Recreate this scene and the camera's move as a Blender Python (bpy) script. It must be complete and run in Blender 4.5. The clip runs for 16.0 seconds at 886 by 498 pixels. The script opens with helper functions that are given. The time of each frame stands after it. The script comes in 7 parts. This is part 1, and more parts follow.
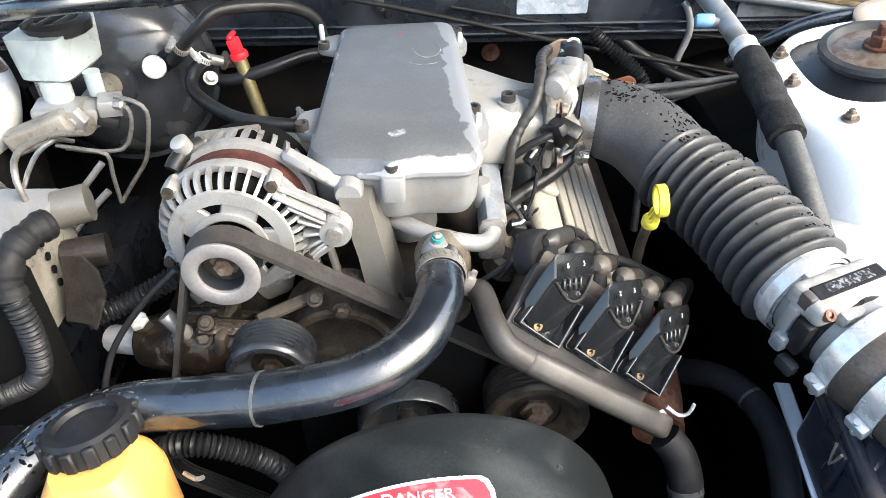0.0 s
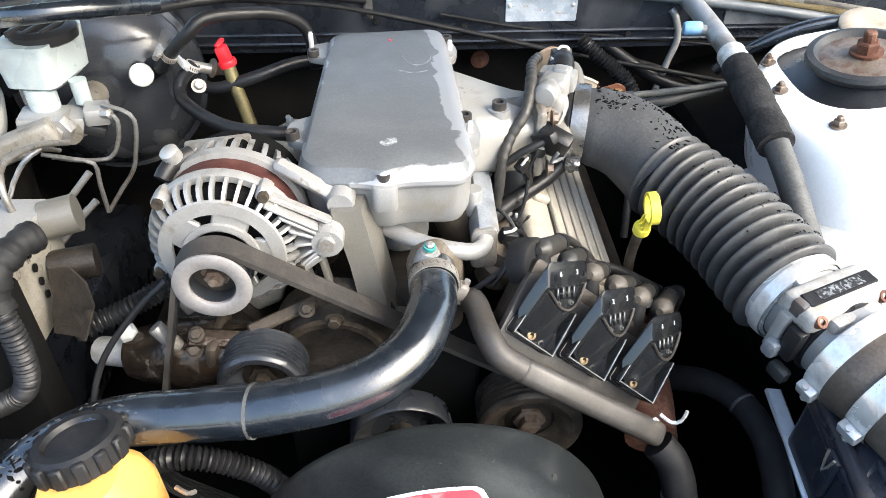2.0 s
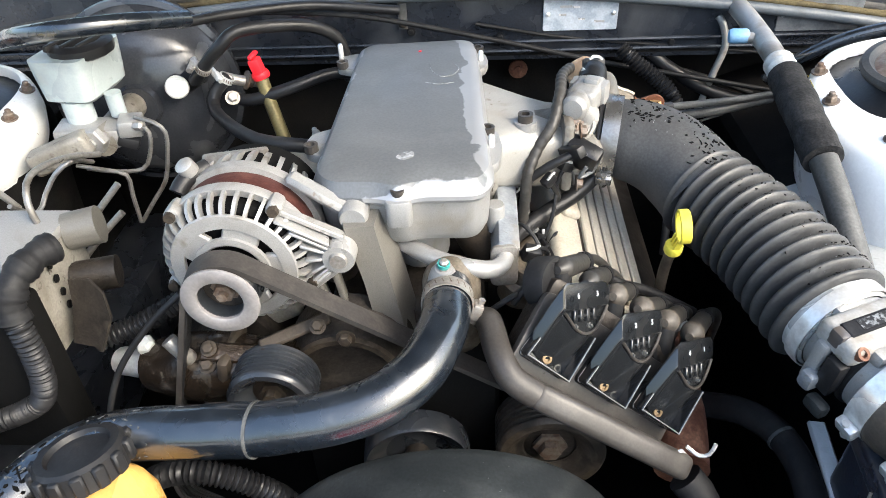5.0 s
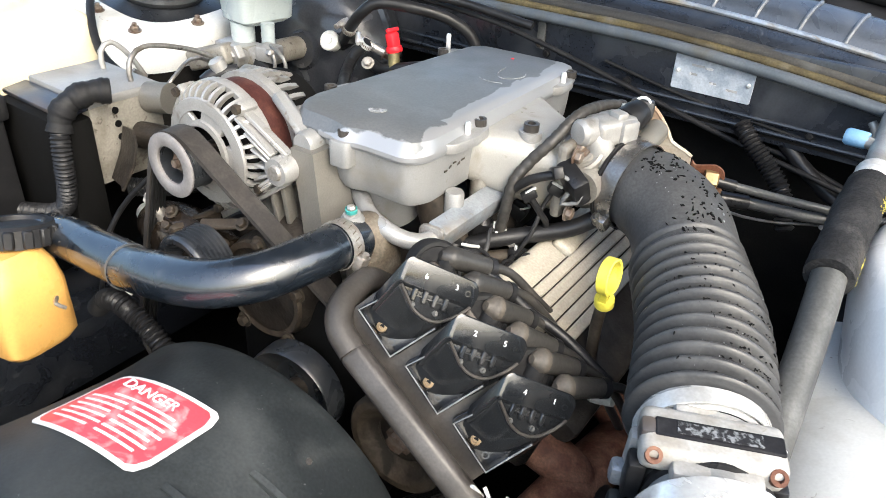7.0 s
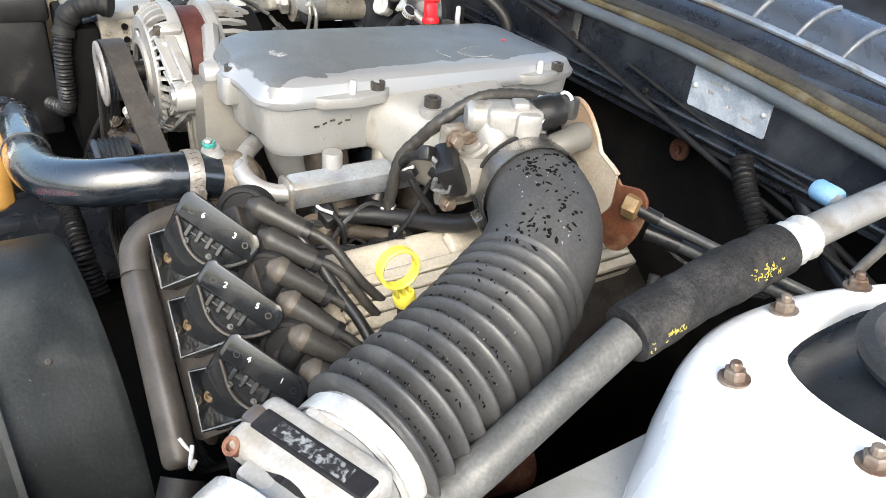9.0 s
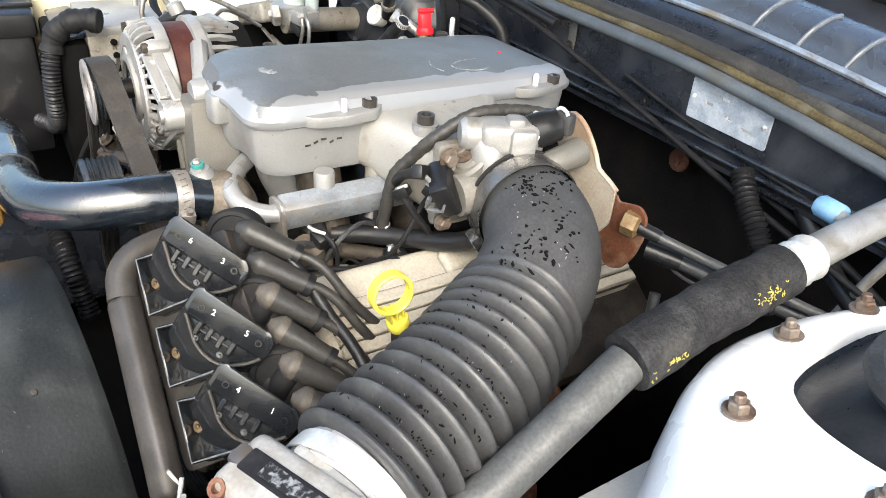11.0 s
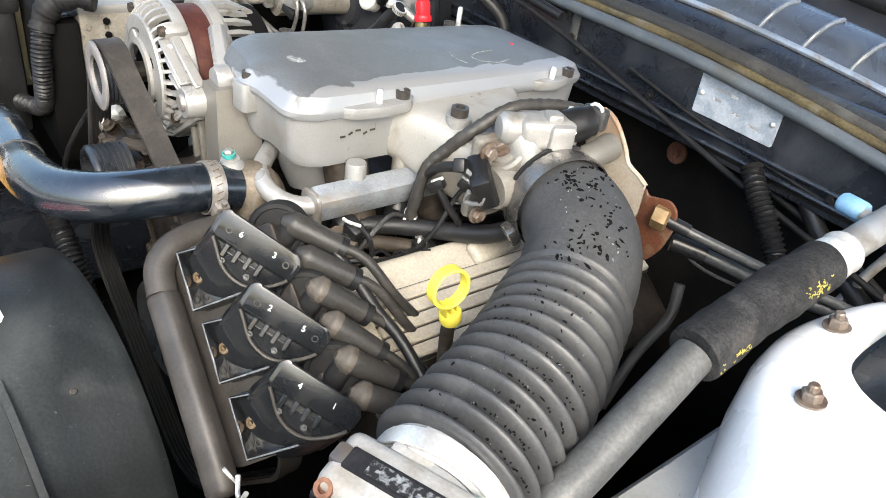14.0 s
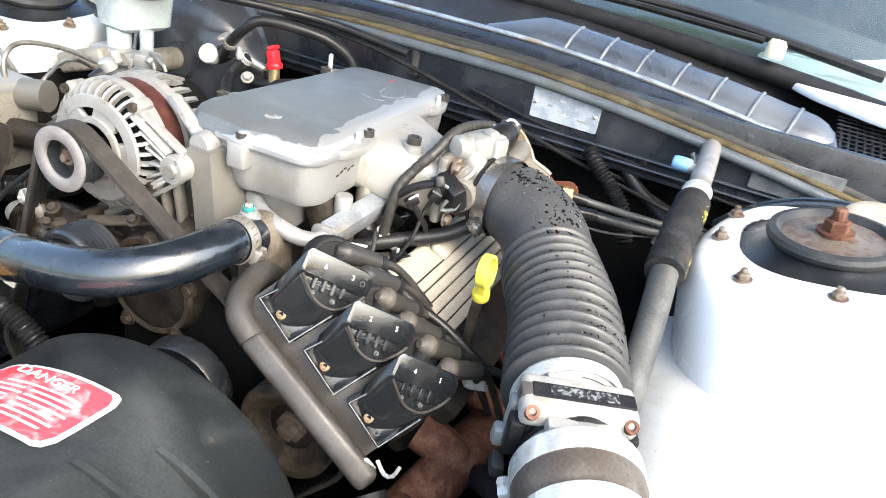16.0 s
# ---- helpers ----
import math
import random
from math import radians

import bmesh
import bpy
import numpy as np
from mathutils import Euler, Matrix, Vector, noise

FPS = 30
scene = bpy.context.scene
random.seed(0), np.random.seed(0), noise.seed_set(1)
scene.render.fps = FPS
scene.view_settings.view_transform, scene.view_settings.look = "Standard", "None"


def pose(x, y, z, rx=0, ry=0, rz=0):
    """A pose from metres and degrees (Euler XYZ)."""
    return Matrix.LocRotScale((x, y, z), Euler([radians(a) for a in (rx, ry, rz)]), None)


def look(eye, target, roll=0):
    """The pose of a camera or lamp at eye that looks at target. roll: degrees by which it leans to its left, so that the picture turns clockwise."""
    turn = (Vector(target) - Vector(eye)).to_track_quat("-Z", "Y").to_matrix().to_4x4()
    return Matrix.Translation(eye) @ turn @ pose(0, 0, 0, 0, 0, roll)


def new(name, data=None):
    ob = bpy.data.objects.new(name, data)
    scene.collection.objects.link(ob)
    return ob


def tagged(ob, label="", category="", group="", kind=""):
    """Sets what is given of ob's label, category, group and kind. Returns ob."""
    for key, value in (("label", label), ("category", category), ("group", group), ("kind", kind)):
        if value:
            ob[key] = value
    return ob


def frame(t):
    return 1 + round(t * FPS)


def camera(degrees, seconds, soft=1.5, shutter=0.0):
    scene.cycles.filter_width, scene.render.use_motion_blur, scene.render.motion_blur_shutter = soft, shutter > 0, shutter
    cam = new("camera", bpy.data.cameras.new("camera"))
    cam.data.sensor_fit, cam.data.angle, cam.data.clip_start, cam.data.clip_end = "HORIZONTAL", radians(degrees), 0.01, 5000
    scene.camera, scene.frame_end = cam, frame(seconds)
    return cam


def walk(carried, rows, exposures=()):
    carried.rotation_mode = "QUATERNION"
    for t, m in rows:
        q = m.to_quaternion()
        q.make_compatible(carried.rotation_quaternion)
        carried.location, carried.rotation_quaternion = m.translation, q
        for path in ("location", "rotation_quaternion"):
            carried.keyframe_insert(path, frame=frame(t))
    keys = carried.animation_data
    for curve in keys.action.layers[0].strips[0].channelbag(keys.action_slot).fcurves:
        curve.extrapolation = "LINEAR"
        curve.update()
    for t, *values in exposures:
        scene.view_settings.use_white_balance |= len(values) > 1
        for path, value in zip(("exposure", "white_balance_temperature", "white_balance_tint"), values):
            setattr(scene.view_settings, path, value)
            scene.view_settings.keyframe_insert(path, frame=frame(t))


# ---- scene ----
cam = camera(62.6, 16.0, soft=0.8, shutter=0.15)
PATH = [
    (0, (0.018, 0.007, 1.277), (0.173, 1.574, 0.044), -0.7),
    (0.5, (0.017, 0.008, 1.28), (0.17, 1.581, 0.055), -1.1),
    (1, (0.015, 0.008, 1.282), (0.184, 1.579, 0.055), -1.0),
    (1.5, (0.013, 0.01, 1.281), (0.192, 1.581, 0.056), -0.7),
    (2, (0.013, 0.012, 1.279), (0.206, 1.582, 0.055), -0.2),
    (2.5, (0.012, 0.012, 1.279), (0.194, 1.581, 0.051), -0.7),
    (3, (0.012, 0.014, 1.278), (0.193, 1.58, 0.048), -0.8),
    (3.5, (0.012, 0.016, 1.277), (0.189, 1.584, 0.049), -0.9),
    (4, (0.009, 0.016, 1.276), (0.187, 1.584, 0.047), -0.9),
    (6.5, (0.288, 0.057, 1.228), (-0.28, 1.644, 0.15), -0.4),
    (7, (0.405, 0.058, 1.199), (-0.401, 1.563, 0.158), 3.7),
    (7.5, (0.549, 0.143, 1.189), (-0.52, 1.468, 0.14), 2.5),
    (8, (0.652, 0.274, 1.182), (-0.586, 1.393, 0.079), 4.3),
    (8.5, (0.65, 0.3, 1.176), (-0.665, 1.369, 0.114), 5.3),
    (9, (0.642, 0.312, 1.172), (-0.649, 1.4, 0.1), 6.6),
    (9.5, (0.64, 0.322, 1.173), (-0.656, 1.399, 0.096), 6.3),
    (10, (0.636, 0.328, 1.178), (-0.667, 1.402, 0.108), 5.8),
    (12.5, (0.616, 0.327, 1.174), (-0.64, 1.449, 0.095), 7.4),
    (13, (0.608, 0.32, 1.171), (-0.636, 1.449, 0.085), 8.8),
    (13.5, (0.591, 0.292, 1.172), (-0.633, 1.444, 0.088), 9.8),
    (14, (0.57, 0.257, 1.179), (-0.578, 1.48, 0.089), 9.6),
    (14.5, (0.568, 0.284, 1.176), (-0.569, 1.529, 0.101), 9.8),
    (15, (0.562, 0.282, 1.161), (-0.598, 1.518, 0.099), 11.0),
    (15.5, (0.498, 0.149, 1.161), (-0.402, 1.642, 0.18), 11.7),
    (16, (0.399, -0.022, 1.196), (-0.056, 1.699, 0.283), 11.1),
]
walk(cam, [(t, look(eye, target, roll)) for t, eye, target, roll in PATH], [(0, 1.68, 5900, 6), (4.2, 1.62, 5900, 6), (6.5, 1.33, 5900, 6), (7.5, 1.35, 5900, 6), (14, 1.35, 5900, 6), (15, 1.28, 5900, 6), (15.5, 1.5, 5900, 6), (16, 1.75, 5900, 6)])

# ---------------------------------------------------------------- light
SUN_UP, SUN_FROM = 42.0, 125.0
world = bpy.data.worlds.new("sky")
scene.world = world
world.use_nodes = True
wn = world.node_tree.nodes
sky = wn.new("ShaderNodeTexSky")
sky.sky_type, sky.sun_disc = "NISHITA", False
sky.sun_elevation, sky.sun_rotation = radians(SUN_UP), radians(SUN_FROM)
sky.dust_density, sky.air_density = 6.0, 1.3
world.node_tree.links.new(sky.outputs[0], wn["Background"].inputs[0])
wn["Background"].inputs[1].default_value = 0.23
sun = new("sun", bpy.data.lights.new("sun", "SUN"))
sun.data.energy, sun.data.angle, sun.data.color = 0.22, radians(25), (1.0, 0.95, 0.88)
sun_way = Vector((math.sin(radians(SUN_FROM)) * math.cos(radians(SUN_UP)), math.cos(radians(SUN_FROM)) * math.cos(radians(SUN_UP)), math.sin(radians(SUN_UP))))
sun.matrix_world = look(Vector((0.3, 0.6, 0.9)) + 6 * sun_way, (0.3, 0.6, 0.9))


# ---------------------------------------------------------------- materials
def material(name, colour, rough=0.5, metal=0.0, second=None, mix=(0.45, 0.65), scale=40.0, grain=0.15, grain_scale=400.0,
             bump=0.15, bump_scale=300.0, dirt=None, dirt_scale=12.0, dirt_at=(0.55, 0.75), rough_var=0.15, coat=0.0, spec=0.38, vary=0.0, specks=None, specks_scale=120.0, specks_at=(0.60, 0.68)):
    """A surface with colour patches, fine grain, blotches of dirt and fine relief, all in object space (metres)."""
    m = bpy.data.materials.new(name)
    m.use_nodes = True
    nt = m.node_tree
    n, l = nt.nodes, nt.links
    b = n["Principled BSDF"]
    tc = n.new("ShaderNodeTexCoord")

    def tex(sc, detail=4.0, distort=0.0):
        t = n.new("ShaderNodeTexNoise")
        t.inputs["Scale"].default_value, t.inputs["Detail"].default_value, t.inputs["Distortion"].default_value = sc, detail, distort
        l.new(tc.outputs["Object"], t.inputs["Vector"])
        return t

    def ramp(src, lo, hi):
        r = n.new("ShaderNodeMapRange")
        r.inputs["From Min"].default_value, r.inputs["From Max"].default_value = lo, hi
        l.new(src, r.inputs["Value"])
        return r.outputs[0]

    def blend(fac, a, c, kind="MIX"):
        x = n.new("ShaderNodeMix")
        x.data_type, x.blend_type = "RGBA", kind
        for sock, v in ((x.inputs["Factor"], fac), (x.inputs["A"], a), (x.inputs["B"], c)):
            if isinstance(v, (int, float)):
                sock.default_value = v
            elif isinstance(v, tuple):
                sock.default_value = (*v, 1.0)
            else:
                l.new(v, sock)
        return x.outputs["Result"]

    col = colour
    if second:
        col = blend(ramp(tex(scale, 5.0, 0.4).outputs["Fac"], *mix), colour, second)
    fine = tex(grain_scale, 3.0)
    g = ramp(fine.outputs["Fac"], 0.3, 0.7)
    dark = tuple(c * (1 - grain) for c in (1.0, 1.0, 1.0))
    light = tuple(1 + grain * 0.6 for _ in range(3))
    col = blend(1.0, col, blend(g, dark, light), "MULTIPLY")
    big = tex(dirt_scale, 6.0, 0.6)
    if dirt:
        col = blend(ramp(big.outputs["Fac"], *dirt_at), col, dirt)
    if specks:
        col = blend(ramp(tex(specks_scale, 6.0, 1.2).outputs["Fac"], *specks_at), col, specks)
    if vary:
        info = n.new("ShaderNodeObjectInfo")
        col = blend(1.0, col, blend(info.outputs["Random"], (1 - vary,) * 3, (1 + vary,) * 3), "MULTIPLY")
    l.new(col, b.inputs["Base Color"])
    rr = n.new("ShaderNodeMapRange")
    rr.inputs["To Min"].default_value, rr.inputs["To Max"].default_value = max(0.03, rough - rough_var), min(1.0, rough + rough_var)
    rr.inputs["From Min"].default_value, rr.inputs["From Max"].default_value = 0.3, 0.7
    l.new(big.outputs["Fac"], rr.inputs["Value"])
    l.new(rr.outputs[0], b.inputs["Roughness"])
    b.inputs["Metallic"].default_value = metal
    b.inputs["Coat Weight"].default_value = coat
    b.inputs["Specular IOR Level"].default_value = spec
    if bump:
        bp = n.new("ShaderNodeBump")
        bp.inputs["Strength"].default_value, bp.inputs["Distance"].default_value = bump, 0.0015
        l.new(tex(bump_scale, 4.0).outputs["Fac"], bp.inputs["Height"])
        l.new(bp.outputs[0], b.inputs["Normal"])
    return m


M = {}
M["cast_alu"] = material("cast aluminium", (0.262, 0.262, 0.260), 0.42, 0.25, (0.235, 0.231, 0.222), scale=14, grain=0.10, grain_scale=900, dirt=(0.185, 0.16, 0.125), dirt_scale=13, dirt_at=(0.58, 0.78), bump=0.18, bump_scale=600, specks=(0.15, 0.125, 0.095), specks_scale=70, specks_at=(0.65, 0.78))
M["alt_alu"] = material("alternator cast aluminium", (0.33, 0.325, 0.315), 0.40, 0.4, (0.28, 0.272, 0.26), scale=30, grain=0.12, grain_scale=900, dirt=(0.15, 0.128, 0.10), dirt_scale=28, dirt_at=(0.58, 0.74), bump=0.15, bump_scale=600)
# oily tone, lowered further to deepen the gaps its parts sit in
M["dark_alu"] = material("oily cast metal, darkened for gaps", (0.040, 0.034, 0.029), 0.45, 0.4, (0.018, 0.016, 0.014), scale=40, grain=0.25, dirt=(0.085, 0.07, 0.055), dirt_scale=24, dirt_at=(0.58, 0.74), bump=0.35)
M["steel"] = material("bright steel", (0.68, 0.68, 0.67), 0.30, 0.5, (0.54, 0.53, 0.51), scale=70, grain=0.1, bump=0.08, dirt=(0.33, 0.28, 0.23), dirt_at=(0.62, 0.8))
M["dull_steel"] = material("dull zinc steel", (0.42, 0.40, 0.37), 0.42, 0.7, (0.3, 0.27, 0.24), scale=60, grain=0.2, bump=0.15, dirt=(0.2, 0.16, 0.12))
M["zinc"] = material("streaky zinc plating", (0.33, 0.355, 0.39), 0.4, 0.5, (0.235, 0.25, 0.27), scale=35, grain=0.14, bump=0.1, dirt=(0.26, 0.22, 0.165), dirt_scale=20, dirt_at=(0.54, 0.72), specks=(0.20, 0.175, 0.145), specks_scale=80, specks_at=(0.60, 0.74))
M["post_alu"] = material("oil-stained cast aluminium", (0.145, 0.138, 0.122), 0.5, 0.3, (0.168, 0.158, 0.140), scale=20, grain=0.12, grain_scale=900, dirt=(0.105, 0.085, 0.062), dirt_scale=12, dirt_at=(0.58, 0.80), bump=0.18, bump_scale=600)
# dust colour kept low so that gaps between parts stay dark
M["dusty"] = material("dust-caked metal, darkened for gaps", (0.040, 0.031, 0.022), 0.65, 0.2, (0.066, 0.053, 0.040), scale=40, grain=0.25, bump=0.2, dirt=(0.012, 0.0095, 0.007), dirt_scale=30, dirt_at=(0.50, 0.64))
M["brown_zinc"] = material("weathered nut plating", (0.20, 0.165, 0.135), 0.5, 0.5, (0.13, 0.085, 0.06), scale=90, grain=0.2, bump=0.15)
M["pump_bronze"] = material("bronze-stained oily alloy", (0.045, 0.033, 0.024), 0.22, 0.7, (0.20, 0.17, 0.14), mix=(0.55, 0.68), scale=45, grain=0.2, bump=0.35, bump_scale=300, dirt=(0.03, 0.023, 0.016), dirt_scale=22, dirt_at=(0.48, 0.62))
M["olive"] = material("olive plated tube", (0.16, 0.135, 0.06), 0.5, 0.4, (0.10, 0.085, 0.04), scale=40, grain=0.2)
M["rust"] = material("rusty iron", (0.085, 0.032, 0.018), 0.8, 0.1, (0.16, 0.08, 0.05), scale=50, grain=0.3, bump=0.4)
M["brass"] = material("yellow zinc plating", (0.33, 0.235, 0.115), 0.4, 0.6, (0.21, 0.13, 0.06), scale=60, grain=0.2)
M["rubber"] = material("black rubber", (0.012, 0.012, 0.013), 0.42, 0.0, (0.020, 0.020, 0.021), scale=30, grain=0.2, bump=0.12, dirt=(0.055, 0.053, 0.05), dirt_scale=18, dirt_at=(0.62, 0.87), spec=0.3)
M["gloss_rubber"] = material("shiny black rubber hose", (0.006, 0.0085, 0.0125), 0.26, 0.0, (0.011, 0.0145, 0.020), scale=45, grain=0.25, bump=0.10, bump_scale=180, rough_var=0.1, dirt=(0.045, 0.047, 0.051), dirt_scale=30, dirt_at=(0.62, 0.78), coat=0.5, spec=0.9)
M["old_rubber"] = material("dusty grey rubber", (0.036, 0.0365, 0.038), 0.44, 0.0, (0.052, 0.0525, 0.053), scale=30, grain=0.2, bump=0.12, dirt=(0.11, 0.11, 0.108), dirt_scale=16, dirt_at=(0.62, 0.85), spec=0.42)
M["black_plastic"] = material("black plastic", (0.011, 0.011, 0.012), 0.42, 0.0, (0.017, 0.017, 0.018), scale=30, grain=0.15, bump=0.12, dirt=(0.06, 0.054, 0.047), dirt_scale=25, dirt_at=(0.66, 0.9), spec=0.3)
M["dark_plastic"] = material("dark weathered plastic", (0.012, 0.014, 0.015), 0.5, 0.0, (0.037, 0.041, 0.042), scale=9, mix=(0.42, 0.66), grain=0.25, bump=0.15, dirt=(0.068, 0.072, 0.070), dirt_scale=7, dirt_at=(0.52, 0.80), spec=0.26, specks=(0.095, 0.098, 0.096), specks_scale=240, specks_at=(0.70, 0.76))
M["bracket_paint"] = material("dusty dark painted steel", (0.040, 0.036, 0.0325), 0.42, 0.1, (0.055, 0.050, 0.046), scale=30, grain=0.18, bump=0.1, dirt=(0.085, 0.076, 0.064), dirt_scale=18, dirt_at=(0.58, 0.8))
M["black_paint"] = material("black painted body panel", (0.015, 0.0175, 0.0235), 0.27, 0.0, (0.022, 0.0255, 0.033), scale=12, grain=0.35, bump=0.08, dirt=(0.050, 0.053, 0.059), dirt_scale=18, dirt_at=(0.54, 0.8), spec=0.5, specks=(0.08, 0.082, 0.085), specks_scale=55, specks_at=(0.66, 0.80))
M["white_paint"] = material("white body paint", (0.80, 0.81, 0.82), 0.32, 0.0, (0.76, 0.77, 0.78), scale=10, grain=0.04, bump=0.03, dirt=(0.42, 0.39, 0.34), dirt_scale=13, dirt_at=(0.6, 0.85), coat=0.3)
# greyer white with grime; on the left dome it carries shade
M["greyed_white"] = material("greyed white paint with grime", (0.56, 0.57, 0.56), 0.4, 0.0, (0.47, 0.475, 0.455), scale=8, grain=0.06, bump=0.04, dirt=(0.30, 0.28, 0.235), dirt_scale=10, dirt_at=(0.56, 0.80), specks=(0.20, 0.18, 0.15), specks_scale=90, specks_at=(0.68, 0.78))
M["beige_plastic"] = material("beige painted rocker cover", (0.42, 0.385, 0.315), 0.45, 0.0, (0.37, 0.335, 0.27), scale=25, grain=0.16, bump=0.1, dirt=(0.28, 0.23, 0.17), dirt_scale=16, dirt_at=(0.58, 0.85))
M["cream_plastic"] = material("aged translucent plastic", (0.72, 0.64, 0.44), 0.4, 0.0, (0.62, 0.54, 0.36), scale=12, grain=0.05, bump=0.05)
M["white_plastic"] = material("off-white plastic", (0.56, 0.56, 0.53), 0.4, 0.0, (0.45, 0.44, 0.40), scale=25, grain=0.08, bump=0.05, dirt=(0.35, 0.31, 0.25), dirt_scale=20, dirt_at=(0.6, 0.85))
M["amber_plastic"] = material("amber fluid bottle", (0.58, 0.33, 0.09), 0.35, 0.0, (0.50, 0.27, 0.07), scale=15, grain=0.08, bump=0.06, dirt=(0.25, 0.1, 0.03), dirt_scale=14, dirt_at=(0.6, 0.85))
M["red_plastic"] = material("red plastic", (0.75, 0.02, 0.03), 0.35, grain=0.06, bump=0.05)
M["yellow_plastic"] = material("yellow plastic", (0.66, 0.58, 0.07), 0.38, 0.0, (0.58, 0.50, 0.05), scale=50, grain=0.08, bump=0.05, dirt=(0.40, 0.33, 0.06), dirt_scale=40, dirt_at=(0.60, 0.80))
M["blue_plastic"] = material("pale blue plastic", (0.17, 0.33, 0.52), 0.4, 0.0, (0.24, 0.38, 0.52), scale=40, grain=0.1, bump=0.05)
M["teal_plastic"] = material("teal plastic", (0.05, 0.25, 0.23), 0.4, grain=0.15, bump=0.05)
M["white_mark"] = material("white print", (0.8, 0.8, 0.78), 0.5, grain=0.15, grain_scale=900, bump=0.0)
M["foam"] = material("black foam sleeve", (0.019, 0.019, 0.020), 0.85, 0.0, (0.038, 0.0375, 0.038), scale=45, grain=0.4, grain_scale=500, bump=1.0, bump_scale=260, dirt=(0.060, 0.054, 0.048), dirt_scale=30, dirt_at=(0.60, 0.80), spec=0.15)
M["yellow_mark"] = material("faded yellow paint", (0.38, 0.33, 0.06), 0.6, 0.0, (0.24, 0.21, 0.05), scale=300, grain=0.2, bump=0.0)
M["coil_plastic"] = material("dusty moulded black plastic", (0.0105, 0.0115, 0.013), 0.21, 0.0, (0.016, 0.0168, 0.018), scale=40, grain=0.15, bump=0.07, dirt=(0.032, 0.030, 0.029), dirt_scale=30, dirt_at=(0.60, 0.84), spec=0.7)
M["cable_black"] = material("matt black sheathing", (0.010, 0.010, 0.011), 0.6, 0.0, (0.017, 0.017, 0.017), scale=60, grain=0.2, bump=0.1, spec=0.2)
M["boot_rubber"] = material("dusty brown-grey rubber", (0.030, 0.0285, 0.0265), 0.45, 0.0, (0.046, 0.0425, 0.038), scale=35, grain=0.25, bump=0.15, dirt=(0.020, 0.020, 0.020), dirt_scale=25, dirt_at=(0.6, 0.8), spec=0.38)
M["tank_plastic"] = material("aged translucent fluid tank", (0.36, 0.40, 0.40), 0.3, 0.0, (0.27, 0.31, 0.32), scale=18, grain=0.05, bump=0.04, dirt=(0.25, 0.23, 0.18), dirt_scale=14, dirt_at=(0.55, 0.8))
M["dirty_alu"] = material("road-grimed alloy", (0.25, 0.235, 0.205), 0.55, 0.25, (0.185, 0.168, 0.138), scale=22, grain=0.15, bump=0.25, dirt=(0.10, 0.082, 0.060), dirt_scale=11, dirt_at=(0.50, 0.74), specks=(0.07, 0.057, 0.043), specks_scale=90, specks_at=(0.60, 0.72))
M["neck_alu"] = material("tan-stained cast aluminium", (0.295, 0.290, 0.275), 0.48, 0.2, (0.265, 0.238, 0.195), scale=12, mix=(0.42, 0.66), grain=0.10, grain_scale=900, dirt=(0.17, 0.142, 0.105), dirt_scale=20, dirt_at=(0.60, 0.80), bump=0.2, bump_scale=600, specks=(0.13, 0.10, 0.07), specks_scale=70, specks_at=(0.66, 0.78))
M["rust_foot"] = material("rust-eaten zinc", (0.12, 0.045, 0.022), 0.65, 0.15, (0.27, 0.19, 0.12), scale=35, mix=(0.52, 0.72), grain=0.25, dirt=(0.05, 0.02, 0.011), dirt_scale=25, dirt_at=(0.48, 0.66), bump=0.3)
M["duct_plastic"] = material("dusty blue-black cowl plastic", (0.050, 0.058, 0.073), 0.32, 0.0, (0.068, 0.076, 0.091), scale=14, grain=0.2, bump=0.1, dirt=(0.13, 0.137, 0.148), dirt_scale=10, dirt_at=(0.5, 0.8), spec=0.7)
M["flange_paint"] = material("dull slate-blue painted flange", (0.070, 0.082, 0.096), 0.45, 0.0, (0.095, 0.106, 0.118), scale=20, grain=0.15, bump=0.1, dirt=(0.075, 0.070, 0.055), dirt_scale=14, dirt_at=(0.55, 0.75))
M["pipe_grey"] = material("weathered grey pipe", (0.060, 0.061, 0.060), 0.5, 0.1, (0.105, 0.106, 0.103), scale=22, mix=(0.42, 0.68), grain=0.25, bump=0.15, dirt=(0.05, 0.048, 0.045), dirt_scale=20, dirt_at=(0.58, 0.75))
M["worn_label"] = material("black label with worn print", (0.014, 0.014, 0.016), 0.6, 0.0, (0.19, 0.20, 0.21), scale=280, mix=(0.46, 0.60), grain=0.2, bump=0.05, spec=0.2)
M["oxidised"] = material("chalky oxidised casting", (0.325, 0.318, 0.305), 0.55, 0.15, (0.265, 0.252, 0.228), scale=50, grain=0.12, bump=0.22, dirt=(0.19, 0.16, 0.125), dirt_scale=26, dirt_at=(0.57, 0.73), specks=(0.15, 0.125, 0.095), specks_scale=90, specks_at=(0.63, 0.76))
M["pulley_black"] = material("satin black pulley", (0.022, 0.025, 0.030), 0.32, 0.1, (0.035, 0.038, 0.043), scale=40, grain=0.2, bump=0.08, dirt=(0.07, 0.066, 0.06), dirt_scale=25, dirt_at=(0.58, 0.8), spec=0.6)
M["outlet_brown"] = material("brown-stained water outlet", (0.125, 0.102, 0.075), 0.5, 0.3, (0.205, 0.178, 0.142), scale=40, grain=0.25, bump=0.3, dirt=(0.06, 0.045, 0.03), dirt_scale=30, dirt_at=(0.52, 0.68))
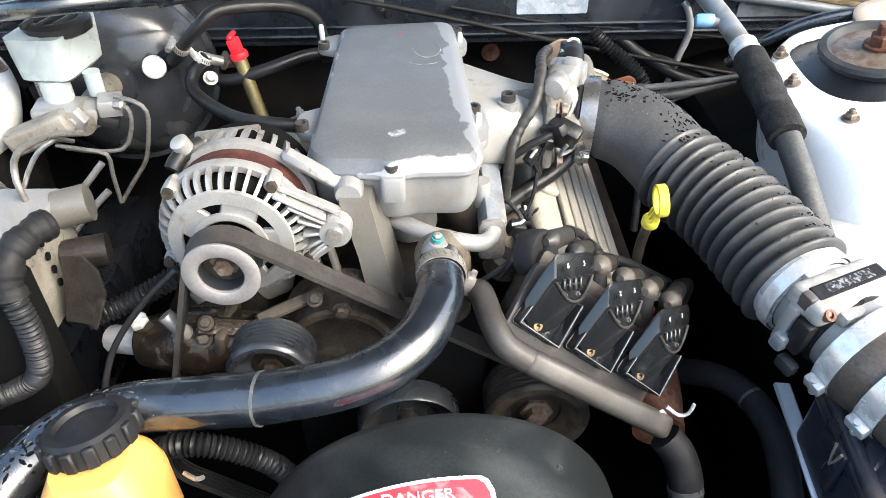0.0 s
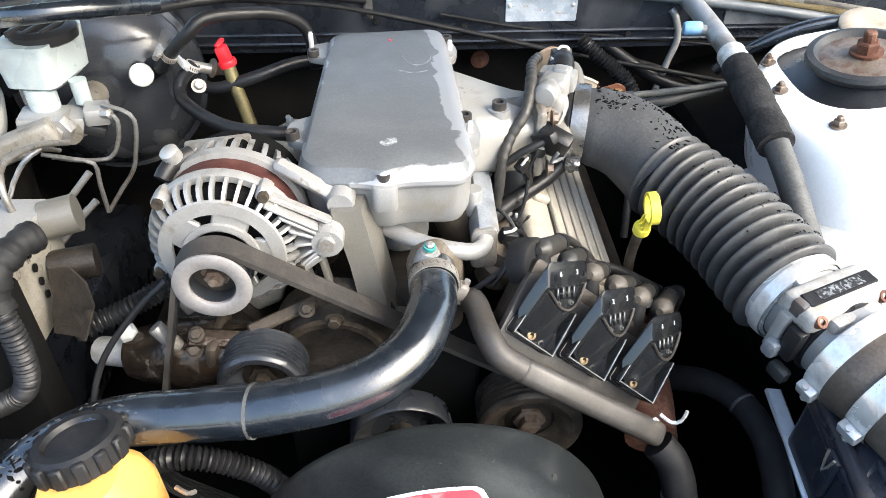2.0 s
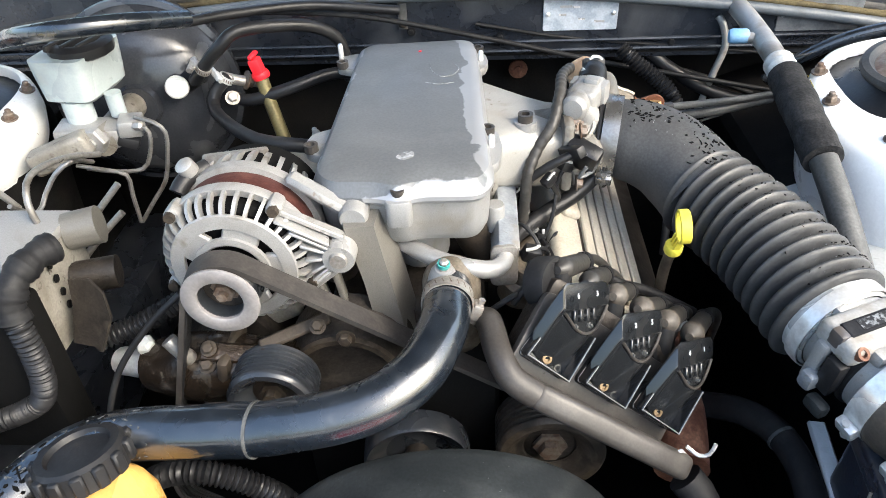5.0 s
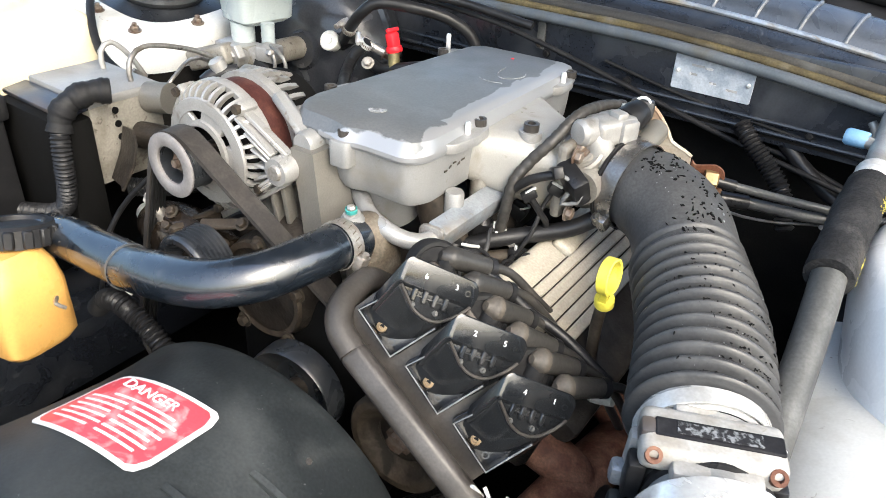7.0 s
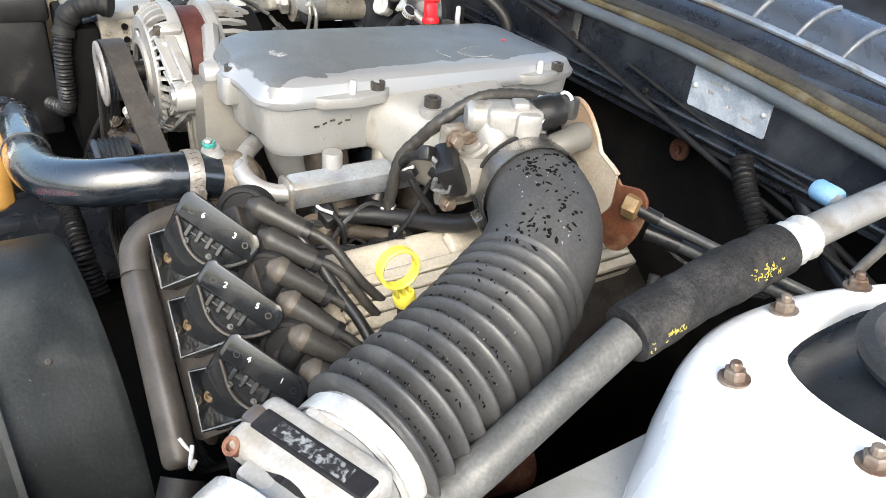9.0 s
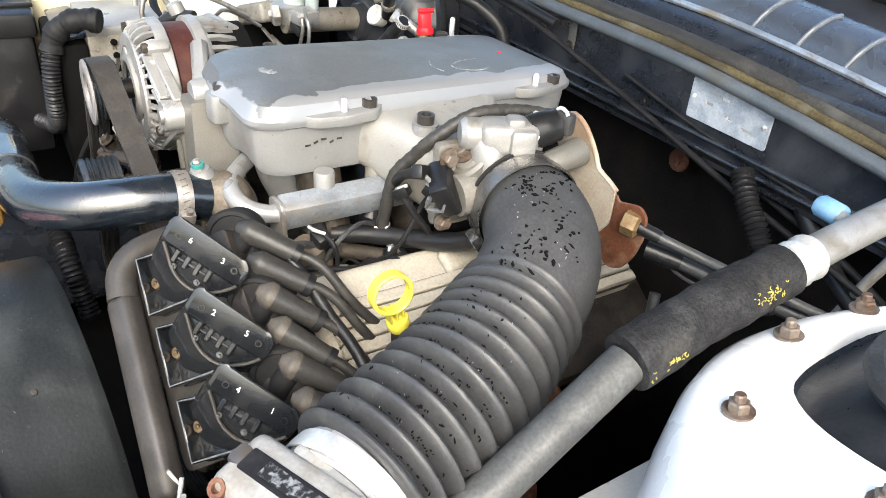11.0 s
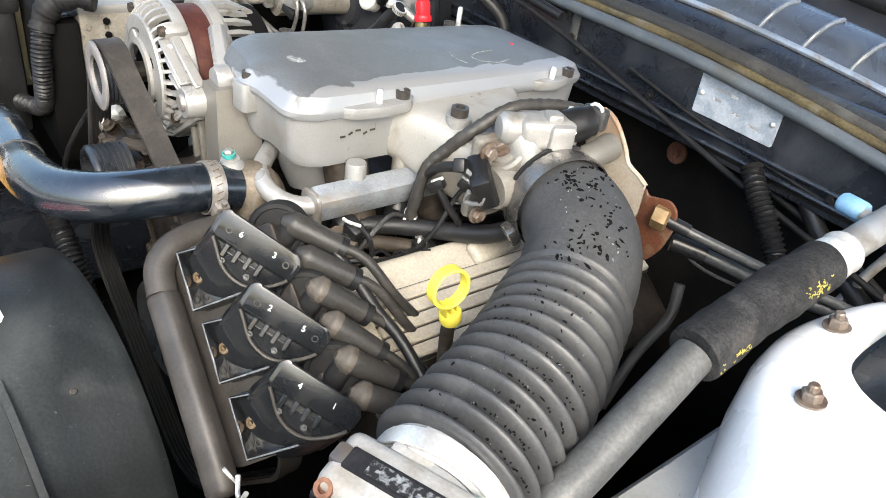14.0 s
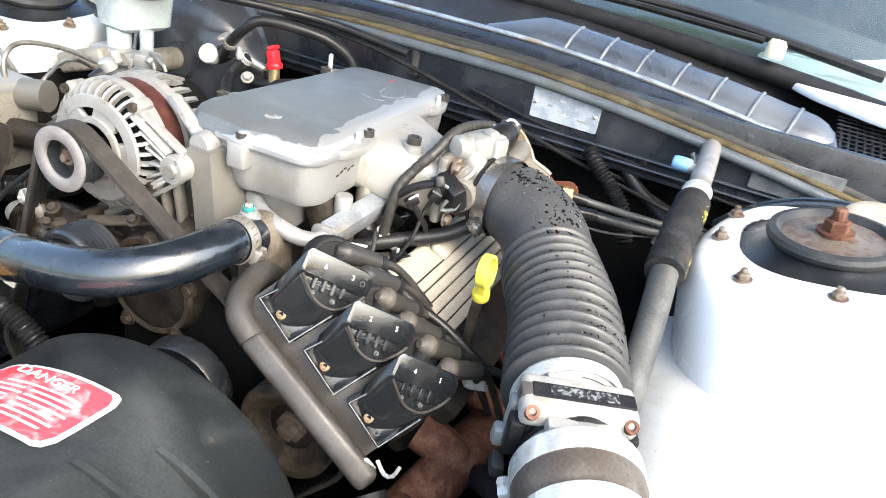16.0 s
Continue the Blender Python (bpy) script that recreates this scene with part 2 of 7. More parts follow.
M["pipe_steel"] = material("grimy thin steel pipe", (0.26, 0.25, 0.235), 0.4, 0.6, (0.16, 0.145, 0.125), scale=50, grain=0.2, bump=0.1, dirt=(0.07, 0.06, 0.05), dirt_scale=25, dirt_at=(0.55, 0.75))
M["plate_alu"] = material("stamped aluminium plate", (0.33, 0.37, 0.43), 0.42, 0.2, (0.47, 0.51, 0.56), scale=60, mix=(0.45, 0.6), grain=0.15, bump=0.08)
M["belt"] = material("worn belt back", (0.032, 0.029, 0.027), 0.6, 0.0, (0.046, 0.041, 0.037), scale=60, grain=0.2, bump=0.1, spec=0.3)
M["pulley_face"] = material("bare steel pulley", (0.255, 0.24, 0.237), 0.5, 0.35, (0.22, 0.207, 0.204), scale=40, grain=0.1, bump=0.06)
M["stator"] = material("rust brown laminations", (0.055, 0.017, 0.014), 0.6, 0.2, (0.085, 0.032, 0.024), scale=60, grain=0.2, bump=0.2)
# flat black: deep shade in gaps and recesses, also crumbs and dark joints
M["void"] = material("flat black for shaded gaps and crumbs", (0.005, 0.005, 0.005), 0.8, grain=0.2, bump=0.2, spec=0.08)
M["felt"] = material("dark insulation felt", (0.05, 0.05, 0.05), 0.9, 0.0, (0.07, 0.068, 0.065), scale=20, grain=0.3, bump=0.4)
M["concrete"] = material("pale concrete", (0.42, 0.40, 0.36), 0.85, 0.0, (0.36, 0.34, 0.31), scale=2, grain=0.2, grain_scale=150, bump=0.2)
M["red_print"] = material("red warning print", (0.62, 0.06, 0.08), 0.45, grain=0.08, bump=0.02, dirt=(0.72, 0.48, 0.46), dirt_scale=70, dirt_at=(0.5, 0.8))
M["strip"] = material("dusty weatherstrip", (0.032, 0.030, 0.027), 0.6, 0.0, (0.055, 0.050, 0.042), scale=16, mix=(0.46, 0.66), grain=0.3, bump=0.3, dirt=(0.085, 0.085, 0.08), dirt_scale=20, dirt_at=(0.60, 0.78))
M["moss"] = material("mossy tan dirt", (0.105, 0.085, 0.045), 0.85, 0.0, (0.060, 0.048, 0.028), scale=25, mix=(0.42, 0.62), grain=0.3, bump=0.5, dirt=(0.13, 0.125, 0.11), dirt_scale=18, dirt_at=(0.58, 0.76), spec=0.15)
M["duct_rib"] = material("pale rib tone", (0.125, 0.137, 0.155), 0.35, 0.0, (0.09, 0.10, 0.115), scale=40, grain=0.2, bump=0.1, spec=0.6)
M["heat_shield"] = material("rust-stained zinc bracket", (0.40, 0.36, 0.30), 0.5, 0.2, (0.34, 0.27, 0.19), scale=22, grain=0.15, bump=0.15, dirt=(0.22, 0.115, 0.06), dirt_scale=16, dirt_at=(0.50, 0.74))
M["boot_tip"] = material("tan heat-bleached rubber", (0.080, 0.069, 0.056), 0.55, 0.0, (0.066, 0.058, 0.049), scale=60, grain=0.25, bump=0.2, dirt=(0.035, 0.032, 0.028), dirt_scale=40, dirt_at=(0.52, 0.72))
M["elbow_rubber"] = material("smooth matt grey rubber", (0.050, 0.0505, 0.052), 0.58, 0.0, (0.062, 0.0625, 0.063), scale=30, grain=0.2, bump=0.12, dirt=(0.06, 0.06, 0.059), dirt_scale=16, dirt_at=(0.64, 0.85), spec=0.2)
M["mount_rubber"] = material("moulded blue-black mount rubber", (0.012, 0.0135, 0.0165), 0.36, 0.0, (0.02, 0.022, 0.026), scale=24, grain=0.25, bump=0.1, dirt=(0.07, 0.075, 0.082), dirt_scale=22, dirt_at=(0.62, 0.82), spec=0.45)
M["lip_rubber"] = material("chalky mount lip rubber", (0.026, 0.028, 0.031), 0.6, 0.0, (0.045, 0.047, 0.05), scale=30, grain=0.25, bump=0.15, dirt=(0.03, 0.03, 0.03), dirt_scale=25, dirt_at=(0.6, 0.8), spec=0.3)
M["tan_cap"] = material("sun-browned hard plastic", (0.36, 0.305, 0.235), 0.5, 0.0, (0.27, 0.225, 0.17), scale=30, grain=0.15, bump=0.1, dirt=(0.13, 0.105, 0.08), dirt_scale=25, dirt_at=(0.55, 0.75))
M["label_black"] = material("matt black label stock", (0.013, 0.013, 0.015), 0.7, 0.0, (0.02, 0.02, 0.022), scale=60, grain=0.2, bump=0.05, spec=0.12)
# near-black panel tone; on the lower firewall it carries shade
M["deep_black"] = material("flat black panel tone", (0.008, 0.0078, 0.0075), 0.75, 0.0, (0.016, 0.014, 0.012), scale=14, grain=0.3, bump=0.2, spec=0.1)
M["dull_plate"] = material("grimed aluminium plate", (0.13, 0.135, 0.14), 0.5, 0.2, (0.19, 0.195, 0.20), scale=60, mix=(0.45, 0.6), grain=0.15, bump=0.08)
M["bronze_screw"] = material("bronze passivated screw", (0.17, 0.122, 0.070), 0.45, 0.5, (0.10, 0.065, 0.038), scale=140, grain=0.25, bump=0.2)
M["chalk"] = material("faded chalk", (0.30, 0.31, 0.32), 0.8, 0.0, (0.15, 0.155, 0.16), scale=180, mix=(0.4, 0.6), grain=0.3, bump=0.0, spec=0.1)
M["navy_plastic"] = material("dusty navy plastic", (0.020, 0.023, 0.033), 0.34, 0.0, (0.030, 0.033, 0.043), scale=20, grain=0.2, bump=0.1, dirt=(0.085, 0.068, 0.054), dirt_scale=16, dirt_at=(0.50, 0.68), spec=0.55)
M["band_rubber"] = material("brown perished rubber", (0.070, 0.057, 0.046), 0.5, 0.0, (0.105, 0.090, 0.075), scale=30, grain=0.25, bump=0.2, dirt=(0.035, 0.030, 0.026), dirt_scale=30, dirt_at=(0.55, 0.75))
M["clamp_steel"] = material("brushed clamp steel", (0.23, 0.226, 0.22), 0.30, 0.85, (0.26, 0.25, 0.24), scale=60, grain=0.15, bump=0.08, dirt=(0.12, 0.10, 0.08), dirt_scale=30, dirt_at=(0.58, 0.75))
M["throttle_alu"] = material("grimed throttle casting", (0.215, 0.205, 0.185), 0.5, 0.3, (0.165, 0.15, 0.128), scale=26, grain=0.14, bump=0.2, dirt=(0.09, 0.075, 0.058), dirt_scale=24, dirt_at=(0.54, 0.72))
M["booster"] = material("black enamel", (0.026, 0.028, 0.033), 0.24, 0.0, (0.040, 0.042, 0.047), scale=16, grain=0.2, bump=0.08, dirt=(0.13, 0.132, 0.135), dirt_scale=11, dirt_at=(0.54, 0.74), spec=0.5)


# ---------------------------------------------------------------- builders
def thing(name, base, label, category, group="", kind=""):
    ob = new(name)
    ob.location = base
    ob.empty_display_size = 0.02
    return tagged(ob, label, category, group, kind)


def root_of(ob):
    while ob.parent:
        ob = ob.parent
    return ob


def part(name, bm, mat, parent, label="", smooth=40.0):
    """Links a bmesh in world coordinates as one mesh under a thing or a part."""
    base = root_of(parent).location
    bmesh.ops.translate(bm, verts=bm.verts, vec=-base)
    return _link(name, bm, mat, parent, label, smooth)


def _link(name, bm, mat, parent, label, smooth):
    bmesh.ops.recalc_face_normals(bm, faces=bm.faces)
    lim = radians(smooth)
    for f in bm.faces:
        f.smooth = True
    for e in bm.edges:
        e.smooth = len(e.link_faces) == 2 and e.calc_face_angle(0.0) < lim
    me = bpy.data.meshes.new(name)
    bm.to_mesh(me)
    bm.free()
    me.materials.append(M[mat] if isinstance(mat, str) else mat)
    ob = new(name, me)
    if parent:
        ob.parent = parent
    return tagged(ob, label)


def solid(name, bm, mat, label, category, kind="", group="", smooth=40.0):
    """A top-level mesh in world coordinates."""
    ob = _link(name, bm, mat, None, label, smooth)
    return tagged(ob, label, category, group, kind)


def frame_of(axis, up=(0, 0, 1)):
    """A turn whose z is the axis."""
    z = Vector(axis).normalized()
    u = Vector(up)
    if abs(z.dot(u.normalized())) > 0.97:
        u = Vector((0, 1, 0))
    x = u.cross(z).normalized()
    y = z.cross(x)
    return Matrix((x, y, z)).transposed().to_4x4()


def at(place, axis=(0, 0, 1), up=(0, 0, 1)):
    return Matrix.Translation(place) @ frame_of(axis, up)


def spline(pts, step=0.008):
    """A smooth line through the points."""
    p = [Vector(q) for q in pts]
    p = [p[0] * 2 - p[1]] + p + [p[-1] * 2 - p[-2]]
    out = []
    for i in range(1, len(p) - 2):
        n = max(2, int((p[i + 1] - p[i]).length / step))
        for k in range(n):
            t = k / n
            out.append(0.5 * (2 * p[i] + (p[i + 1] - p[i - 1]) * t + (2 * p[i - 1] - 5 * p[i] + 4 * p[i + 1] - p[i + 2]) * t * t
                              + (3 * p[i] - p[i - 1] - 3 * p[i + 1] + p[i + 2]) * t ** 3))
    return out + [p[-2]]


def tube(pts, radius, seg=14, step=0.008, bm=None, cap=True, flat=1.0, smooth_line=True):
    """A round bar along a line; radius: a number, or a function of the way along it (0 to 1) and its length in metres."""
    bm = bm or bmesh.new()
    line = spline(pts, step) if smooth_line else [Vector(q) for q in pts]
    lengths = [0.0]
    for a, b in zip(line, line[1:]):
        lengths.append(lengths[-1] + (b - a).length)
    tan = (line[1] - line[0]).normalized()
    ref = tan.orthogonal().normalized()
    rings = []
    for i, p in enumerate(line):
        t2 = (line[min(i + 1, len(line) - 1)] - line[max(i - 1, 0)]).normalized()
        ref = (ref - t2 * ref.dot(t2)).normalized()
        side = t2.cross(ref)
        r = radius(lengths[i] / lengths[-1], lengths[i]) if callable(radius) else radius
        rings.append([bm.verts.new(p + r * (math.cos(2 * math.pi * k / seg) * ref + flat * math.sin(2 * math.pi * k / seg) * side)) for k in range(seg)])
    for a, b in zip(rings, rings[1:]):
        for k in range(seg):
            bm.faces.new((a[k], a[(k + 1) % seg], b[(k + 1) % seg], b[k]))
    if cap:
        bm.faces.new(rings[0][::-1])
        bm.faces.new(rings[-1])
    return bm


def lathe(profile, m, seg=28, bm=None, close=True):
    """Turns (radius, height) points round the z axis of the pose m."""
    bm = bm or bmesh.new()
    rings = []
    for r, h in profile:
        if r < 1e-6:
            rings.append([bm.verts.new(m @ Vector((0, 0, h)))])
        else:
            rings.append([bm.verts.new(m @ Vector((r * math.cos(2 * math.pi * k / seg), r * math.sin(2 * math.pi * k / seg), h))) for k in range(seg)])
    for a, b in zip(rings, rings[1:]):
        for k in range(seg):
            q = [a[k % len(a)], a[(k + 1) % len(a)], b[(k + 1) % len(b)], b[k % len(b)]]
            q = list(dict.fromkeys(q))
            if len(q) > 2:
                bm.faces.new(q)
    if close:
        for r in (rings[0], rings[-1]):
            if len(r) > 2:
                bm.faces.new(r)
    return bm


def rbox(size, m, bevel=0.003, seg=2, bm=None, taper=(1.0, 1.0)):
    """A box with rounded edges, its centre at the pose m; taper: the top's size over the bottom's."""
    own = bmesh.new()
    bmesh.ops.create_cube(own, size=1.0)
    for v in own.verts:
        f = taper if v.co.z > 0 else (1.0, 1.0)
        v.co = Vector((v.co.x * size[0] * f[0], v.co.y * size[1] * f[1], v.co.z * size[2]))
    if bevel:
        bmesh.ops.bevel(own, geom=list(own.edges), offset=min(bevel, min(size) * 0.45), segments=seg, affect="EDGES", profile=0.5)
    return merge(own, m, bm)


def merge(own, m, bm=None):
    bmesh.ops.transform(own, matrix=m, verts=own.verts)
    if bm is None:
        return own
    tmp = bpy.data.meshes.new("tmp")
    own.to_mesh(tmp)
    own.free()
    bm.from_mesh(tmp)
    bpy.data.meshes.remove(tmp)
    return bm


def slab(outline, m, thick, bevel=0.001, seg=2, bm=None, hole=None):
    """A plate with the given outline (x, y), from z = 0 to thick in the pose m."""
    own = bmesh.new()
    lo = [own.verts.new((x, y, 0)) for x, y in outline]
    hi = [own.verts.new((x, y, thick)) for x, y in outline]
    n = len(outline)
    for k in range(n):
        own.faces.new((lo[k], lo[(k + 1) % n], hi[(k + 1) % n], hi[k]))
    top = own.faces.new(hi)
    bot = own.faces.new(lo[::-1])
    own.normal_update()
    if bevel:
        rim = list({e for f in (top, bot) for e in f.edges})
        bmesh.ops.bevel(own, geom=rim, offset=bevel, segments=seg, affect="EDGES", profile=0.5)
    return merge(own, m, bm)


def rounded(pts, r=0.01, n=5):
    """An outline with its corners rounded."""
    out = []
    k = len(pts)
    for i in range(k):
        p, a, b = Vector(pts[i]), Vector(pts[i - 1]), Vector(pts[(i + 1) % k])
        ra = min(r, (a - p).length * 0.45, (b - p).length * 0.45)
        s, e = p + (a - p).normalized() * ra, p + (b - p).normalized() * ra
        for j in range(n + 1):
            t = j / n
            q = s * (1 - t) ** 2 + p * 2 * t * (1 - t) + e * t * t
            out.append((q.x, q.y))
    return out


def bolt(name, place, axis, parent, r=0.006, mat="dull_steel", washer=True, stud=0.0):
    """A hexagon head with a washer and, at will, a stud end."""
    m = at(place, axis)
    bm = bmesh.new()
    if washer:
        lathe([(0, 0), (r * 1.45, 0), (r * 1.45, r * 0.25), (0, r * 0.25)], m, 14, bm, False)
    lathe([(0, r * 0.25), (r, r * 0.25), (r, r * 1.05), (r * 0.82, r * 1.2), (0, r * 1.2)], m, 6, bm, False)
    if stud:
        lathe([(0, r), (r * 0.55, r), (r * 0.55, stud - r * 0.15), (r * 0.42, stud), (0, stud)], m, 10, bm, False)
    return part(name, bm, mat, parent, smooth=25)


def clamp(parent, place, axis, r, width=0.012, up=(0, 0, 1), screw_at=0.0, mat="steel"):
    """A worm-drive hose clamp: band, slots and screw housing."""
    m = at(place, axis, up)
    w = width / 2
    band = part("clamp_band", lathe([(r, -w), (r + 0.0012, -w), (r + 0.0016, 0), (r + 0.0012, w), (r, w)], m, 36, None, False), mat, parent, "worm-drive clamp band")
    a = radians(screw_at)
    q = m @ pose((r + 0.005) * math.cos(a), (r + 0.005) * math.sin(a), 0, 0, 0, screw_at)
    for k in range(22 if r < 0.03 else 0):
        part("slot", rbox((0.0006, 0.0010, width * 0.45), m @ pose(0, 0, 0, 0, 0, 360 * k / 22) @ pose(r + 0.0014, 0, 0, 18), 0, 1), "brown_zinc", band)
    bm = rbox((0.009, 0.016, width * 0.95), q, 0.002)
    lathe([(0, -0.013), (0.004, -0.013), (0.004, -0.004), (0.003, -0.004), (0.003, 0.012), (0, 0.012)], q @ pose(0.001, 0, 0, 90), 8, bm, False)
    part("clamp_screw", bm, mat, band, smooth=25)
    return band


def words(text, place_matrix, size, mat, parent, name="marking", lift=0.0004):
    """Lettering in the built-in font, as a flat mesh on a surface."""
    cu = bpy.data.curves.new(name, "FONT")
    cu.body, cu.size, cu.align_x, cu.align_y, cu.extrude = text, size, "CENTER", "CENTER", lift
    tmp = bpy.data.objects.new(name, cu)
    scene.collection.objects.link(tmp)
    dg = bpy.context.evaluated_depsgraph_get()
    me = bpy.data.meshes.new_from_object(tmp.evaluated_get(dg))
    bpy.data.objects.remove(tmp)
    bm = bmesh.new()
    bm.from_mesh(me)
    bpy.data.meshes.remove(me)
    bmesh.ops.transform(bm, matrix=place_matrix, verts=bm.verts)
    return part(name, bm, mat, parent)


# ---------------------------------------------------------------- the setting
YAW = -5.0  # the car stands turned by this much
RIGHT = Vector((math.cos(radians(YAW)), math.sin(radians(YAW)), 0))
REAR = Vector((-RIGHT.y, RIGHT.x, 0))
MID = Vector((0.04, 0.73, 0))


def car(x, y, z=0.0):
    """A place from the car's own right and rear, metres from the engine's middle."""
    return MID + x * RIGHT + y * REAR + Vector((0, 0, z))


def turned(x, y, z, rx=0, ry=0, rz=0):
    return Matrix.Translation(car(x, y, z)) @ pose(0, 0, 0, 0, 0, YAW) @ pose(0, 0, 0, rx, ry, rz)


def sheet(rows, thick=0.0):
    """A surface through rows of points; thick: how far its back lies below."""
    bm = bmesh.new()
    g = [[bm.verts.new(Vector(p)) for p in r] for r in rows]
    for a, b in zip(g, g[1:]):
        for k in range(len(a) - 1):
            bm.faces.new((a[k], a[k + 1], b[k + 1], b[k]))
    if thick:
        bmesh.ops.recalc_face_normals(bm, faces=bm.faces)
        bmesh.ops.solidify(bm, geom=bm.faces[:], thickness=thick)
    return bm


def loft(sections, close=True):
    """A skin over closed sections of equal point counts."""
    bm = bmesh.new()
    g = [[bm.verts.new(Vector(p)) for p in r] for r in sections]
    n = len(g[0])
    for a, b in zip(g, g[1:]):
        for k in range(n):
            bm.faces.new((a[k], a[(k + 1) % n], b[(k + 1) % n], b[k]))
    if close:
        bm.faces.new(g[0][::-1])
        bm.faces.new(g[-1])
    return bm


# unseen ground; its pale concrete is chosen to bounce light upward
bm = bmesh.new()
bmesh.ops.create_grid(bm, x_segments=2, y_segments=2, size=400)
solid("ground", bm, "concrete", "unseen ground under the car, pale to bounce light", "ground", "structure")

# engine bay floor pan and front panel in deep shade, painted into the pan
solid("undertray", rbox((1.5, 1.3, 0.01), turned(0, -0.2, 0.32), 0.002), "void", "undertray below the engine, deep shade in its black", "undertray", "structure")
solid("front_panel", rbox((1.5, 0.03, 0.55), turned(0, -0.66, 0.52), 0.01), "black_paint", "black painted panel at the front of the engine bay", "panel", "structure")

# firewall with a stepped lower part; ledge and foot are blackened for shade
FW = 0.262  # its place behind the engine's middle
solid("wall_firewall", rbox((1.62, 0.012, 0.11), turned(0, FW + 0.012, 0.925), 0.004), "black_paint", "dark navy-black painted firewall panel", "firewall", "structure")
solid("wall_firewall_ledge", rbox((1.62, 0.09, 0.012), turned(0, FW + 0.05, 0.872, -12), 0.004), "deep_black", "ledge of the firewall, blackened for shade", "firewall", "structure")
solid("wall_firewall_lower", rbox((1.62, 0.03, 0.56), turned(0, FW + 0.10, 0.60), 0.01), "deep_black", "lower firewall with deep shade in its black", "firewall", "structure")
for z in (0.898, 0.885):
    solid("firewall_crease", tube([car(-0.7, FW + 0.004, z), car(0.0, FW + 0.003, z), car(0.7, FW + 0.004, z)], 0.0028, 8, 0.05), "black_paint", "raised crease pressed into the firewall", "firewall", "structure")

# unseen open bonnet overhead keeps the sun off the engine; dark lining cuts bounce
EDGE = ((-0.80, 1.13), (-0.45, 1.14), (-0.15, 1.13), (0.10, 1.13), (0.22, 1.14), (0.34, 1.16), (0.46, 1.20), (0.80, 1.20))
bm = sheet([[car(x, FW + 0.05 - s, z + 1.19 * s) for x, z in EDGE] for s in (0.0, 0.2, 0.45, 0.72)], 0.02)
solid("bonnet", bm, "felt", "unseen open bonnet over the engine, dark lining to cut bounce", "bonnet", "structure")

# ---------------------------------------------------------------- intake plenum
plenum = thing("intake_plenum", (0.035, 0.72, 0.80), "cast aluminium intake plenum with worn dark grey lid", "intake plenum")
LID = [(-0.048, 0.585), (-0.034, 0.564), (0.010, 0.558), (0.028, 0.550), (0.046, 0.556), (0.098, 0.552), (0.112, 0.572), (0.125, 0.887), (0.117, 0.911), (-0.008, 0.912), (-0.020, 0.895)]


def grown(outline, d):
    c = Vector((0.036, 0.73))
    return [tuple(Vector(p) + (Vector(p) - c).normalized() * d) for p in outline]


def lid_paint():
    """Dark grey paint that has worn off in an uneven border round the lid, down to bare aluminium."""
    m = material("worn lid paint", (0.105, 0.110, 0.115), 0.42, 0.0, (0.125, 0.130, 0.134), scale=14, grain=0.14, bump=0.06, rough_var=0.08, spec=0.5)
    nt = m.node_tree
    n, l = nt.nodes, nt.links
    b = n["Principled BSDF"]
    tc = n.new("ShaderNodeTexCoord")
    sep = n.new("ShaderNodeSeparateXYZ")
    l.new(tc.outputs["Object"], sep.inputs[0])

    def calc(op, a, c=0.0):
        x = n.new("ShaderNodeMath")
        x.operation = op
        for s, v in zip(x.inputs, (a, c)):
            if isinstance(v, (int, float)):
                s.default_value = v
            else:
                l.new(v, s)
        return x.outputs[0]

    x, y, z = sep.outputs
    cx = calc("SUBTRACT", x, calc("MULTIPLY", y, 0.055))
    wide = calc("SUBTRACT", 0.0695, calc("MULTIPLY", y, 0.055))
    ex = calc("SUBTRACT", wide, calc("ABSOLUTE", cx))
    ef = calc("ADD", y, 0.162)
    eb = calc("SUBTRACT", 0.19, y)
    edge = calc("MINIMUM", ex, calc("MINIMUM", ef, eb))
    neck = calc("SUBTRACT", calc("ABSOLUTE", calc("ADD", y, 0.02)), 0.085)
    side = calc("MULTIPLY", calc("GREATER_THAN", x, 0.0), calc("LESS_THAN", neck, 0.0))
    edge = calc("SUBTRACT", edge, calc("MULTIPLY", side, 0.005))
    nz = n.new("ShaderNodeTexNoise")
    nz.inputs["Scale"].default_value, nz.inputs["Detail"].default_value = 26.0, 9.0
    l.new(tc.outputs["Object"], nz.inputs["Vector"])
    edge = calc("ADD", edge, calc("MULTIPLY", calc("SUBTRACT", nz.outputs["Fac"], 0.5), 0.030))
    bare = n.new("ShaderNodeMapRange")
    bare.inputs["From Min"].default_value, bare.inputs["From Max"].default_value = 0.0035, 0.002
    l.new(edge, bare.inputs["Value"])
    mix = n.new("ShaderNodeMix")
    mix.data_type = "RGBA"
    old = b.inputs["Base Color"].links[0].from_socket
    l.new(bare.outputs[0], mix.inputs["Factor"])
    l.new(old, mix.inputs["A"])
    mix.inputs["B"].default_value = (0.31, 0.315, 0.325, 1)
    l.new(mix.outputs["Result"], b.inputs["Base Color"])
    mr = calc("MULTIPLY", bare.outputs[0], 0.35)
    l.new(calc("ADD", mr, 0.1), b.inputs["Metallic"])
    return m


lid_out = rounded(LID, 0.014)
secs = []
